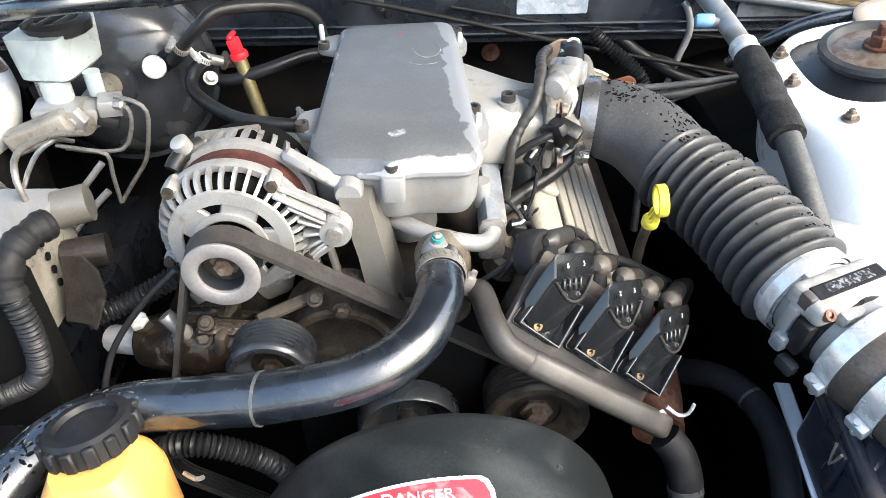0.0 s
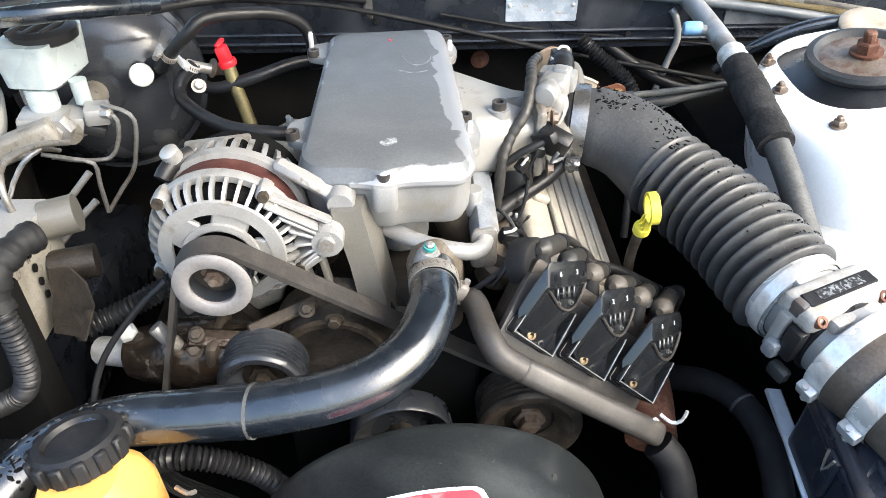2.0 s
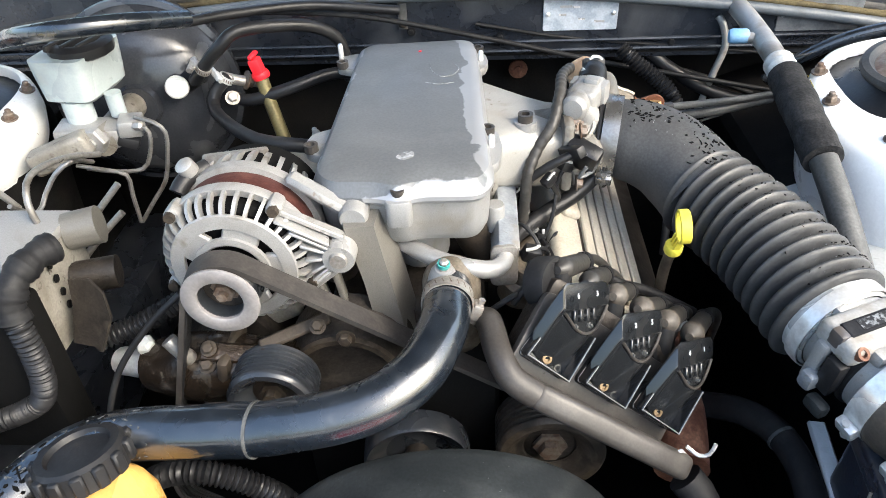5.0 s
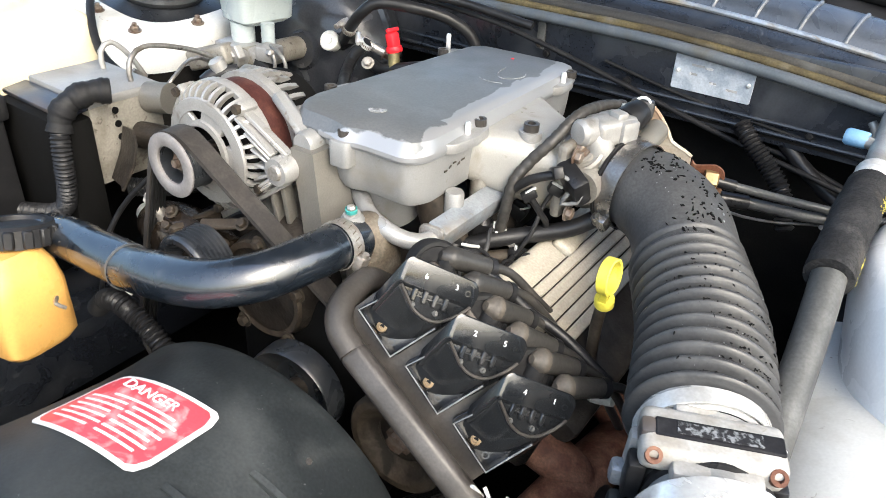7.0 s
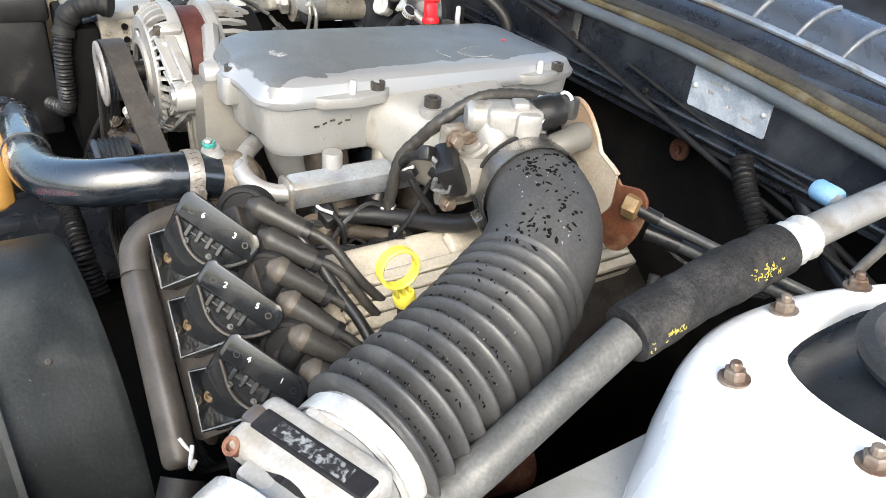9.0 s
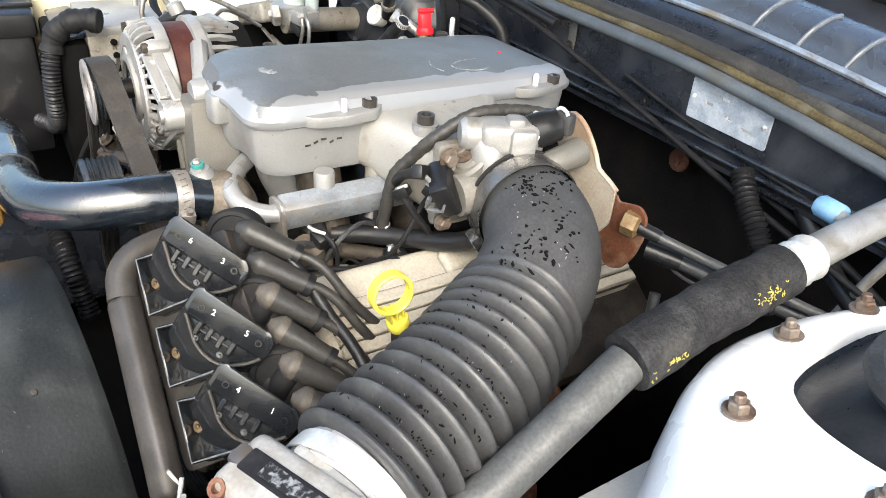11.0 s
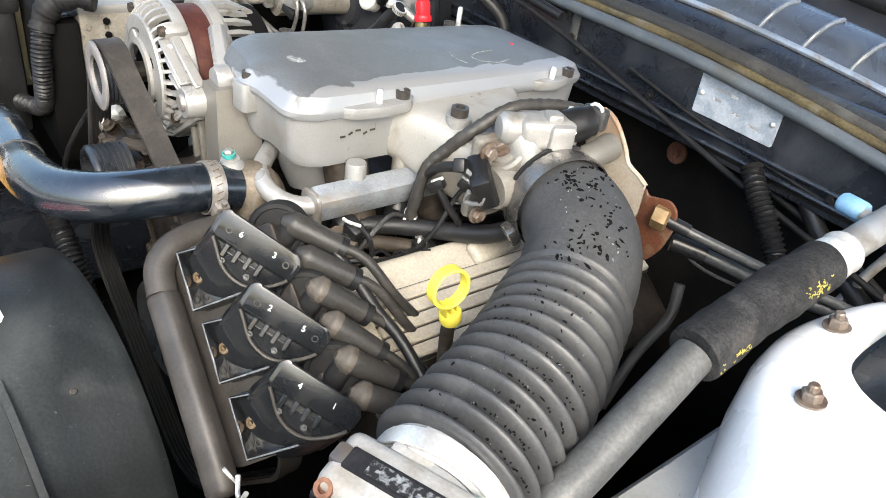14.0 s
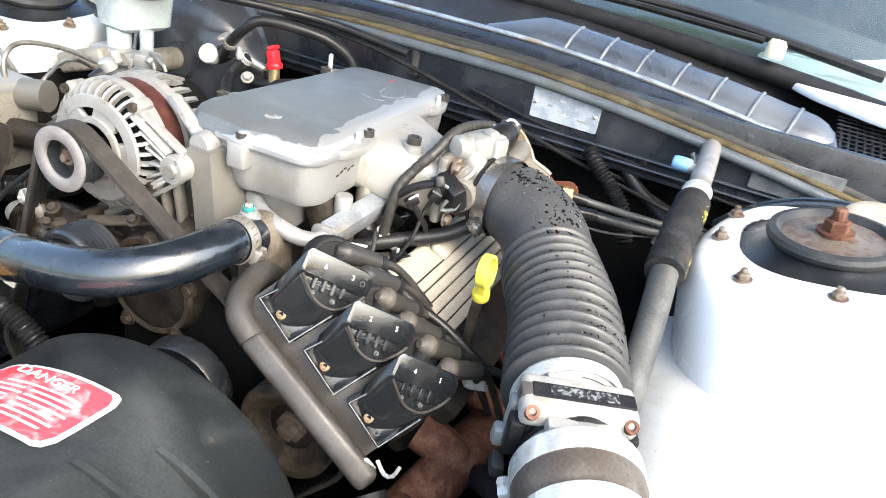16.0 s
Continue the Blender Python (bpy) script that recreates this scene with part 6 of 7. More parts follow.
wiper = thing("wiper", car(0.25, 0.55, 1.05), "black wiper arm and blade at the windscreen base", "wiper")
part("arm", tube([car(-0.10, FW + 0.26, 1.045), car(0.15, FW + 0.29, 1.056), car(0.42, FW + 0.27, 1.05)], 0.006, 8, 0.03), "cable_black", wiper)
part("blade", tube([car(0.02, FW + 0.31, 1.055), car(0.30, FW + 0.33, 1.060), car(0.60, FW + 0.30, 1.035)], 0.009, 8, 0.03), "rubber", wiper)
part("pivot", lathe([(0, 0), (0.014, 0), (0.014, 0.02), (0.010, 0.026), (0, 0.026)], turned(0.44, FW + 0.265, 1.03), 16, None, False), "cream_plastic", wiper, "worn pale pivot cap")
solid("screen_seal", tube(along(-0.74, 0.74, 16, lambda x: car(x, FW + 0.295 - 0.06 * (x / 0.75) ** 2, 1.022 - 0.08 * x * x)), 0.016, 10, 0.05), "cable_black", "black rubber seal at the foot of the windscreen", "seal", "structure")
glass = bpy.data.materials.new("tinted glass")
glass.use_nodes = True
gb = glass.node_tree.nodes["Principled BSDF"]
gb.inputs["Base Color"].default_value, gb.inputs["Roughness"].default_value, gb.inputs["Transmission Weight"].default_value = (0.78, 0.9, 0.86, 1), 0.03, 1.0
solid("windscreen", sheet([along(-0.75, 0.75, 16, lambda x, dy=dy, dz=dz: car(x, FW + 0.30 + dy - 0.12 * (x / 0.75) ** 2 * 0.5, 1.02 + dz - 0.08 * x * x)) for dy, dz in ((0.0, 0.0), (0.4, 0.25), (0.75, 0.45))], 0.005), glass, "pale green tinted windscreen behind the cowl", "windscreen", "structure")

solid("dashboard", sheet([along(-0.74, 0.74, 12, lambda x, dy=dy, dz=dz: car(x, FW + 0.33 + dy - 0.06 * (x / 0.75) ** 2, 1.00 + dz - 0.08 * x * x)) for dy, dz in ((0.0, 0.0), (0.35, 0.03), (0.75, 0.05), (0.80, 0.45), (1.6, 0.48))], 0.01), "felt", "dark dashboard and cabin behind the windscreen", "dashboard", "structure")

# ---------------------------------------------------------------- engine underneath
block = thing("engine_block", (0.04, 0.72, 0.45), "oily engine block and front cover, shade in its black", "engine block")
# near-black on crankcase and front cover stands for deep shade
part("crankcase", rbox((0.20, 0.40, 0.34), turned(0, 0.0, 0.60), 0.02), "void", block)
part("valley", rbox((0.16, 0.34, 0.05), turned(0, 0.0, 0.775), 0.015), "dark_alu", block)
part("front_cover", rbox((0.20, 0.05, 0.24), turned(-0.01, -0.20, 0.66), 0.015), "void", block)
part("pump_housing", lathe([(0, 0), (0.05, 0), (0.056, 0.01), (0.056, 0.04), (0.06, 0.05), (0, 0.05)], at((-0.030, 0.498, 0.778), ALT_AX), 32, None, False), "dark_alu", block, "round cast water pump housing")
part("pump_rim", lathe([(0.046, -0.004), (0.052, -0.005), (0.053, 0.0), (0.046, 0.0)], at((-0.030, 0.498, 0.778), ALT_AX), 36, None, False), "dusty", block)
for a in (20, 95, 160, 230, 300):
    bolt("cover_bolt", at((-0.030, 0.494, 0.778), ALT_AX) @ Vector((0.056 * math.cos(radians(a)), 0.056 * math.sin(radians(a)), 0)), -ALT_AX, block, 0.006, "dusty")
bank = thing("rocker_cover", (-0.13, 0.745, 0.76), "beige rocker cover of the far engine bank", "rocker cover")
mv2 = pose(-0.128, 0.755, 0.792, 0, -26, YAW)
part("body", rbox((0.105, 0.33, 0.05), mv2 @ pose(0, 0, -0.015), 0.01, 3), "beige_plastic", bank)
part("filler_cap", lathe([(0.022, 0), (0.024, 0.004), (0.024, 0.014), (0.02, 0.018), (0, 0.018)], mv2 @ pose(0.01, -0.03, 0.01), 24, None, False), "white_plastic", bank)
part("head", rbox((0.13, 0.36, 0.10), pose(-0.14, 0.755, 0.722, 0, -35, YAW), 0.01), "dark_alu", bank)

pump = thing("steering_pump", (-0.16, 0.52, 0.77), "stained cast power steering pump behind its pulley", "pump")
part("body", tube([(-0.215, 0.530, 0.778), (-0.185, 0.522, 0.784), (-0.12, 0.510, 0.788), (-0.075, 0.505, 0.79)], lambda t, s: 0.024 + 0.010 * math.sin(math.pi * min(1, t * 1.1)), 22), "pump_bronze", pump, "bronze-stained cast body")
part("pipe", tube([(-0.255, 0.55, 0.768), (-0.225, 0.535, 0.776), (-0.20, 0.53, 0.778)], 0.014, 14), "steel", pump)
part("cap_nut", lathe([(0, 0), (0.009, 0), (0.009, 0.014), (0.006, 0.018), (0, 0.018)], at((-0.216, 0.532, 0.798), (0, -0.4, 1)), 6, None, False), "white_plastic", pump, "white plastic plug", 25)
for x in (-0.15, -0.10):
    bolt("pump_bolt", (x, 0.492, 0.812), (0, -0.6, 0.8), pump, 0.0055, "dusty")

part("flange", rbox((0.012, 0.060, 0.066), pose(-0.135, 0.512, 0.788, 0, 8, -8), 0.006, 2), "dusty", pump)
part("strap", beam((-0.155, 0.498, 0.824), (-0.070, 0.500, 0.806), 0.018, 0.005, (0, -0.5, 0.8), None, 0.002), "pump_bronze", pump, "oily steel strap")
part("strap", beam((-0.100, 0.490, 0.832), (-0.040, 0.512, 0.842), 0.012, 0.006, (0, -0.5, 0.8), None, 0.002), "dusty", pump)
part("spout", tube([(-0.165, 0.505, 0.806), (-0.170, 0.498, 0.822), (-0.180, 0.500, 0.838)], 0.007, 12), "dull_steel", pump)
for x, z in ((-0.146, 0.826), (-0.078, 0.810), (-0.048, 0.844)):
    bolt("strap_bolt", (x, 0.496, z + 0.002), (0, -0.6, 0.8), pump, 0.005, "dusty")

manifold = thing("exhaust_manifold", (0.32, 0.60, 0.62), "rust-red exhaust manifold down beside the engine", "exhaust manifold")
part("log", tube([(0.285, 0.46, 0.66), (0.300, 0.52, 0.665), (0.315, 0.60, 0.655), (0.33, 0.70, 0.63)], 0.027, 18), "rust", manifold)
for y in (0.53, 0.64, 0.75):
    part("branch", tube([(0.265, y, 0.70), (0.29, y, 0.69), (0.312, y + 0.01, 0.66)], 0.021, 14), "rust", manifold)
plug = thing("spark_plug", (0.272, 0.585, 0.72), "bright steel spark plug in the cylinder head", "spark plug")
part("shell", lathe([(0, 0), (0.011, 0), (0.011, 0.02), (0.008, 0.022), (0.008, 0.03), (0, 0.03)], at((0.268, 0.585, 0.728), (0.8, -0.2, 0.3)), 6, None, False), "steel", plug, "", 25)
part("insulator", lathe([(0, 0.028), (0.006, 0.03), (0.005, 0.05), (0, 0.05)], at((0.268, 0.585, 0.728), (0.8, -0.2, 0.3)), 12, None, False), "white_plastic", plug)

# ---------------------------------------------------------------- hoses, pipes and cables
def corrugated(r, pitch=0.0052, deep=0.0016):
    return lambda t, s: r - deep * 0.5 + deep * math.cos(2 * math.pi * s / pitch)


def line(name, pts, r, mat, label, category, seg=12, step=0.008, group=""):
    ob = thing(name, pts[len(pts) // 2], label, category, group)
    part("run", tube(pts, r, seg, step), mat, ob)
    return ob


line("heater_hose", [(-0.46, 0.90, 0.965), (-0.40, 0.83, 0.995), (-0.352, 0.785, 1.014), (-0.30, 0.765, 1.024), (-0.25, 0.79, 1.019), (-0.207, 0.857, 0.997)], 0.0098, "gloss_rubber", "thick grey-black hose arching over the brake reservoir", "hose", 16)
line("heater_pipe", [(-0.215, 0.85, 0.994), (-0.17, 0.90, 0.985), (-0.08, 0.955, 0.972), (0.03, 0.968, 0.955)], 0.006, "black_plastic", "thin black pipe along the firewall", "pipe")
vac = line("vacuum_hose", [(-0.232, 0.905, 0.902), (-0.212, 0.893, 0.925), (-0.185, 0.884, 0.952), (-0.165, 0.893, 0.966), (-0.121, 0.915, 0.963), (-0.078, 0.940, 0.950), (-0.050, 0.958, 0.922), (-0.042, 0.955, 0.87)], 0.0079, "rubber", "black vacuum hose from the brake booster", "hose", 14)
h1 = line("coolant_hose", [(-0.190, 0.905, 0.905), (-0.208, 0.90, 0.888), (-0.210, 0.885, 0.872), (-0.180, 0.835, 0.872), (-0.135, 0.775, 0.882), (-0.090, 0.752, 0.885), (-0.052, 0.765, 0.872)], 0.0080, "rubber", "black coolant hose looping behind the alternator", "hose", 14)
clamp(h1, (-0.192, 0.905, 0.903), (-0.6, -0.1, -0.8), 0.0085, 0.008, (0, 0, 1), 60)
line("coolant_hose", [(-0.195, 0.925, 0.868), (-0.165, 0.905, 0.872), (-0.115, 0.905, 0.885), (-0.065, 0.925, 0.892), (-0.02, 0.94, 0.886)], 0.0080, "rubber", "black coolant hose running behind the plenum", "hose", 14)
red = thing("transmission_dipstick", (-0.13, 0.89, 0.82), "red plastic dipstick handle on an olive tube", "dipstick")
mred = at((-0.151, 0.912, 0.906), (-0.25, 0.05, 1))
bm = rbox((0.016, 0.014, 0.022), mred @ pose(0, 0, 0.008), 0.003)
rbox((0.023, 0.007, 0.006), mred @ pose(-0.002, 0, 0.022), 0.002, 1, bm)
lathe([(0.0, -0.008), (0.011, -0.008), (0.012, -0.004), (0.011, 0.0), (0, 0.0)], mred, 16, bm, False)
part("handle", bm, "red_plastic", red, "red handle")
part("tube", tube([(-0.150, 0.911, 0.90), (-0.142, 0.900, 0.868), (-0.128, 0.882, 0.82)], 0.0085, 12), "olive", red)
for pts, r in (([(-0.17, 0.965, 0.966), (-0.05, 0.966, 0.955), (0.033, 0.964, 0.940), (0.17, 0.962, 0.906), (0.30, 0.956, 0.873), (0.42, 0.948, 0.848), (0.55, 0.93, 0.824)], 0.0034),
               ([(0.13, 0.985, 0.925), (0.25, 0.978, 0.902), (0.40, 0.968, 0.885), (0.56, 0.955, 0.868)], 0.0022),
               ([(0.20, 0.99, 0.885), (0.30, 0.985, 0.872), (0.42, 0.975, 0.845), (0.52, 0.96, 0.81)], 0.0036)):
    line("firewall_cable", pts, r, "cable_black", "thin black cable sagging along the firewall", "cable", 10, 0.012, "firewall cables")
line("wiring_conduit", [(0.318, 0.945, 0.896), (0.340, 0.930, 0.878), (0.362, 0.920, 0.862), (0.385, 0.910, 0.838), (0.40, 0.90, 0.80)], corrugated(0.0105), "black_plastic", "black corrugated wiring conduit", "conduit", 16, 0.0013)
line("thin_pipe", [(0.448, 0.962, 0.925), (0.455, 0.958, 0.915), (0.463, 0.957, 0.885), (0.452, 0.955, 0.845), (0.438, 0.952, 0.79)], 0.0048, "alt_alu", "thin bright aluminium pipe at the firewall", "pipe")
line("drain_hose", [(0.36, 0.985, 0.88), (0.40, 0.97, 0.85), (0.46, 0.95, 0.82), (0.56, 0.92, 0.80)], 0.009, "rubber", "black hose low at the firewall", "hose")
plug2 = thing("firewall_plug", (0.195, 1.04, 0.83), "rusty washer and bolt on the firewall", "bolt")
part("washer", lathe([(0.0, 0), (0.014, 0), (0.013, 0.003), (0.006, 0.004), (0.006, 0.008), (0, 0.008)], at((0.195, 1.035, 0.836), (-0.1, -1, 0.1)), 18, None, False), "rust", plug2)

# throttle cable bracket and its two cables
cab = thing("cable_bracket", (0.29, 0.79, 0.86), "rust-stained zinc throttle cable bracket", "bracket")
WEB = [(0.216, 0.926), (0.222, 0.944), (0.234, 0.950), (0.246, 0.946), (0.256, 0.937), (0.266, 0.924), (0.272, 0.914), (0.286, 0.908), (0.295, 0.903), (0.296, 0.872), (0.284, 0.856), (0.268, 0.868), (0.250, 0.886), (0.230, 0.905)]
FOOT = [(0.2965, 0.872), (0.2960, 0.902), (0.300, 0.896), (0.310, 0.899), (0.322, 0.902), (0.331, 0.896), (0.333, 0.878), (0.328, 0.856), (0.318, 0.838), (0.304, 0.832), (0.290, 0.840), (0.2845, 0.856)]
m_cab = Matrix.Translation((0, 0.793, 0)) @ pose(0, 0, 0, 90)
part("web", slab(rounded(WEB, 0.006), m_cab, 0.003, 0.0006, 1), "heat_shield", cab, "pale zinc web with rust stains")
part("foot", slab(rounded(FOOT, 0.006), m_cab, 0.003, 0.0006, 1), "rust_foot", cab, "rust-eaten foot")
part("rolled_edge", tube([(x, 0.7915, z) for x, z in WEB[1:9]], 0.0022, 8, 0.006), "heat_shield", cab)
part("adjuster_nut", lathe([(0.005, -0.008), (0.0105, -0.008), (0.0115, -0.005), (0.0115, 0.004), (0.008, 0.006), (0.004, 0.006)], at((0.320, 0.790, 0.885), (0.9, 0.3, -0.05)), 6, None, False), "brass", cab, "brass adjuster nut", 25)
for pts, r in (([(0.322, 0.790, 0.885), (0.345, 0.800, 0.880), (0.40, 0.828, 0.868), (0.47, 0.86, 0.856), (0.55, 0.89, 0.85)], 0.0045), ([(0.330, 0.802, 0.862), (0.36, 0.818, 0.858), (0.42, 0.842, 0.850), (0.50, 0.875, 0.845)], 0.0062)):
    ob = line("throttle_cable", pts, r, "pipe_grey", "grey sheathed throttle cable", "cable", 12, 0.01, "throttle cables")
    d = Vector(pts[1]) - Vector(pts[0])
    part("ferrule", tube([Vector(pts[0]), Vector(pts[0]) + d * 0.45, Vector(pts[0]) + d * 0.9], r * 1.35, 12), "rubber", ob)
line("thin_wire", [(0.323, 0.838, 0.845), (0.336, 0.84, 0.834), (0.352, 0.84, 0.831), (0.385, 0.842, 0.833), (0.43, 0.85, 0.84)], 0.0016, "pipe_steel", "thin pale wire below the throttle cables", "wire", 8)
line("ground_strap", [(0.352, 0.80, 0.83), (0.358, 0.79, 0.80), (0.350, 0.77, 0.76), (0.345, 0.75, 0.70)], 0.005, "old_rubber", "flat grey strap hanging behind the intake hose", "strap", 10)

# taped loom over the throttle, hoses below the fuel rail
line("taped_loom", [(0.148, 0.652, 0.815), (0.152, 0.655, 0.85), (0.156, 0.660, 0.885), (0.166, 0.672, 0.906), (0.182, 0.682, 0.928), (0.194, 0.712, 0.948), (0.203, 0.752, 0.948), (0.218, 0.782, 0.944)], lambda t, s: 0.0058 + 0.0003 * math.sin(s * 620) + 0.0002 * math.sin(s * 1490), "boot_rubber", "cloth-taped wiring loom over the throttle body", "wiring loom", 12, 0.002)
line("sensor_loom", [(0.158, 0.660, 0.880), (0.175, 0.655, 0.896), (0.192, 0.655, 0.905), (0.203, 0.660, 0.907)], 0.0045, "rubber", "short black loom to the throttle sensor", "wiring loom")
line("bypass_hose", [(0.125, 0.615, 0.822), (0.144, 0.645, 0.823), (0.178, 0.672, 0.828), (0.212, 0.690, 0.838), (0.234, 0.700, 0.853)], 0.0088, "rubber", "black bypass hose below the fuel rail", "hose", 14)
line("bypass_hose", [(0.118, 0.60, 0.806), (0.14, 0.63, 0.806), (0.174, 0.662, 0.806), (0.192, 0.678, 0.796)], 0.0075, "dusty", "dusty hose along the cylinder head", "hose", 12)
rng = random.Random(12)
for k in range(9):
    x, y, z = 0.145 + 0.05 * rng.random(), 0.575 + 0.13 * rng.random(), 0.792 + 0.02 * rng.random()
    f = thing("wiring_fitting", (x, y, z), "grimy cast fitting between rail and rocker cover", "fitting", "grimy fittings")
    part("lump", rbox((0.018 + 0.012 * rng.random(), 0.02 + 0.012 * rng.random(), 0.014), pose(x, y, z, rng.uniform(-30, 30), rng.uniform(-30, 30), rng.uniform(0, 90)), 0.004), rng.choice(("dark_alu", "dusty", "black_plastic")), f)
    part("pin", lathe([(0, 0), (0.004, 0), (0.004, 0.014), (0, 0.014)], pose(x, y, z + 0.004, rng.uniform(-40, 40), rng.uniform(-40, 40)), 8, None, False), rng.choice(("dull_steel", "dusty")), f)

# ---------------------------------------------------------------- left side of the bay
line("brake_conduit", [(-0.287, 0.484, 0.886), (-0.283, 0.479, 0.865), (-0.282, 0.477, 0.848), (-0.285, 0.476, 0.820), (-0.294, 0.477, 0.799), (-0.307, 0.478, 0.788), (-0.33, 0.478, 0.777), (-0.37, 0.47, 0.77)], corrugated(0.0102, 0.0042, 0.0011), "rubber", "black corrugated conduit to the brake modulator", "conduit", 16, 0.0011)
line("conduit_bend", [(-0.262, 0.535, 0.920), (-0.272, 0.520, 0.921), (-0.283, 0.502, 0.914), (-0.288, 0.490, 0.900), (-0.287, 0.484, 0.884)], lambda t, s: 0.0128 + 0.0012 * math.sin(s * 260) + 0.0005 * math.sin(s * 900), "cable_black", "lumpy taped conduit bend beside the modulator", "conduit", 16, 0.002)
line("lower_conduit", [(-0.16, 0.575, 0.835), (-0.19, 0.57, 0.822), (-0.23, 0.56, 0.806), (-0.27, 0.545, 0.80)], corrugated(0.0105), "black_plastic", "black corrugated conduit beside the alternator", "conduit", 16, 0.0013)
line("bonnet_cable", [(-0.168, 0.525, 0.868), (-0.20, 0.515, 0.842), (-0.235, 0.50, 0.80), (-0.252, 0.48, 0.75), (-0.255, 0.47, 0.70)], 0.003, "rubber", "thin black cable hanging beside the alternator", "cable")
battery = thing("fuse_box", (-0.46, 0.43, 0.78), "black plastic box with a ribbed lid beside the modulator", "box")
part("body", rbox((0.15, 0.13, 0.16), pose(-0.465, 0.43, 0.80, 0, 0, -8), 0.008), "black_plastic", battery)
part("lid", rbox((0.16, 0.14, 0.03), pose(-0.465, 0.43, 0.888, 0, 0, -8), 0.006), "black_plastic", battery)
for k in range(3):
    part("rib", rbox((0.006, 0.13, 0.006), pose(-0.51 + 0.045 * k, 0.43, 0.905, 0, 0, -8), 0.002), "black_plastic", battery)
washer = thing("washer_bottle", (-0.60, 0.60, 0.75), "yellowed cream plastic washer bottle", "bottle")
part("bottle", rbox((0.24, 0.22, 0.22), pose(-0.60, 0.605, 0.835, 0, 0, -12), 0.035, 4), "cream_plastic", washer)
part("neck", lathe([(0.03, 0), (0.03, 0.02), (0, 0.02)], at((-0.60, 0.64, 0.942)), 20, None, False), "cream_plastic", washer)
part("cap", lathe([(0.034, 0), (0.034, 0.016), (0.028, 0.02), (0, 0.02)], at((-0.60, 0.64, 0.955)), 24, None, False), "yellow_plastic", washer)
line("tower_hose", [(-0.62, 0.90, 0.95), (-0.585, 0.82, 0.962), (-0.545, 0.745, 0.955), (-0.49, 0.690, 0.935), (-0.42, 0.645, 0.905), (-0.36, 0.635, 0.885), (-0.34, 0.655, 0.86)], 0.0055, "cable_black", "black hose draped over the strut tower", "hose")
line("modulator_pipe", [(-0.305, 0.595, 0.902), (-0.308, 0.598, 0.925), (-0.312, 0.625, 0.938), (-0.305, 0.68, 0.925), (-0.295, 0.73, 0.90)], 0.0032, "pipe_steel", "bent steel pipe on the modulator", "brake pipe", 10)
line("modulator_pipe", [(-0.365, 0.605, 0.902), (-0.368, 0.607, 0.925), (-0.366, 0.622, 0.934), (-0.36, 0.64, 0.915), (-0.355, 0.655, 0.885)], 0.0034, "alt_alu", "short looped pipe on the modulator", "brake pipe", 10)
for k in range(2):
    line("tower_pipe", [(-0.272 + 0.014 * k, 0.70 - 0.04 * k, 0.880 - 0.010 * k), (-0.294 + 0.014 * k, 0.69 - 0.04 * k, 0.858 - 0.006 * k), (-0.318 + 0.014 * k, 0.67 - 0.04 * k, 0.834 - 0.004 * k)], 0.0036, "pipe_steel", "dull steel pipe ends between modulator and engine", "pipe", 12, 0.008, "short pipes")
shield = thing("heat_guard", (-0.25, 0.54, 0.84), "bent dusty steel guard beside the modulator", "guard")
part("sheet", sheet([[(-0.272, 0.552, 0.872), (-0.252, 0.548, 0.874), (-0.240, 0.540, 0.862)], [(-0.274, 0.545, 0.845), (-0.252, 0.538, 0.846), (-0.236, 0.530, 0.842)], [(-0.278, 0.530, 0.815), (-0.258, 0.526, 0.812), (-0.250, 0.520, 0.810)]], 0.003), "dark_alu", shield)

# ---------------------------------------------------------------- right front corner
box = thing("air_box", (0.46, 0.30, 0.60), "dark navy plastic air box with clips", "air box")
mq = pose(0.458, 0.305, 0.690, 0, 3, -11)
part("body", rbox((0.165, 0.20, 0.15), mq, 0.014, 3), "navy_plastic", box)
part("lid", rbox((0.172, 0.207, 0.020), mq @ pose(0, 0, 0.072), 0.008, 3), "navy_plastic", box, "dusty brown-topped lid")
for x in (-0.078, -0.052):
    part("ridge", tube([mq @ Vector((x, y, 0.080 + 0.002 * math.sin(9 * y))) for y in (-0.09, -0.03, 0.03, 0.09)], 0.0075, 12), "navy_plastic", box)
part("brace", beam((0.440, 0.365, 0.778), (0.382, 0.318, 0.768), 0.022, 0.016, (0, 0, 1), None, 0.005), "navy_plastic", box)
for y in (0.02, -0.05):
    clip = part("clip", rbox((0.006, 0.018, 0.046), mq @ pose(-0.087, y, 0.056), 0.002), "navy_plastic", box, "moulded plastic clip")
    part("clip_spring", tube([mq @ Vector((-0.091, y - 0.006, 0.080)), mq @ Vector((-0.092, y, 0.060)), mq @ Vector((-0.091, y + 0.006, 0.080))], 0.0014, 8), "dull_steel", clip)
low_hose = line("lower_hose", [(0.330, 0.54, 0.66), (0.354, 0.502, 0.690), (0.372, 0.466, 0.700), (0.378, 0.425, 0.700), (0.373, 0.388, 0.696), (0.362, 0.350, 0.690), (0.35, 0.29, 0.66)], 0.0140, "cable_black", "black hose low beside the air flow meter", "hose", 14)
part("tie_band", tube([(0.3735, 0.4600, 0.7005), (0.3742, 0.4570, 0.7005)], 0.0148, 18, 0.0015), "pipe_grey", low_hose, "pale tie band")
stub_hose = line("lower_hose", [(0.262, 0.408, 0.722), (0.275, 0.395, 0.705), (0.28, 0.375, 0.67), (0.268, 0.35, 0.60)], 0.016, "cable_black", "black hose under the coil bracket", "hose", 14)
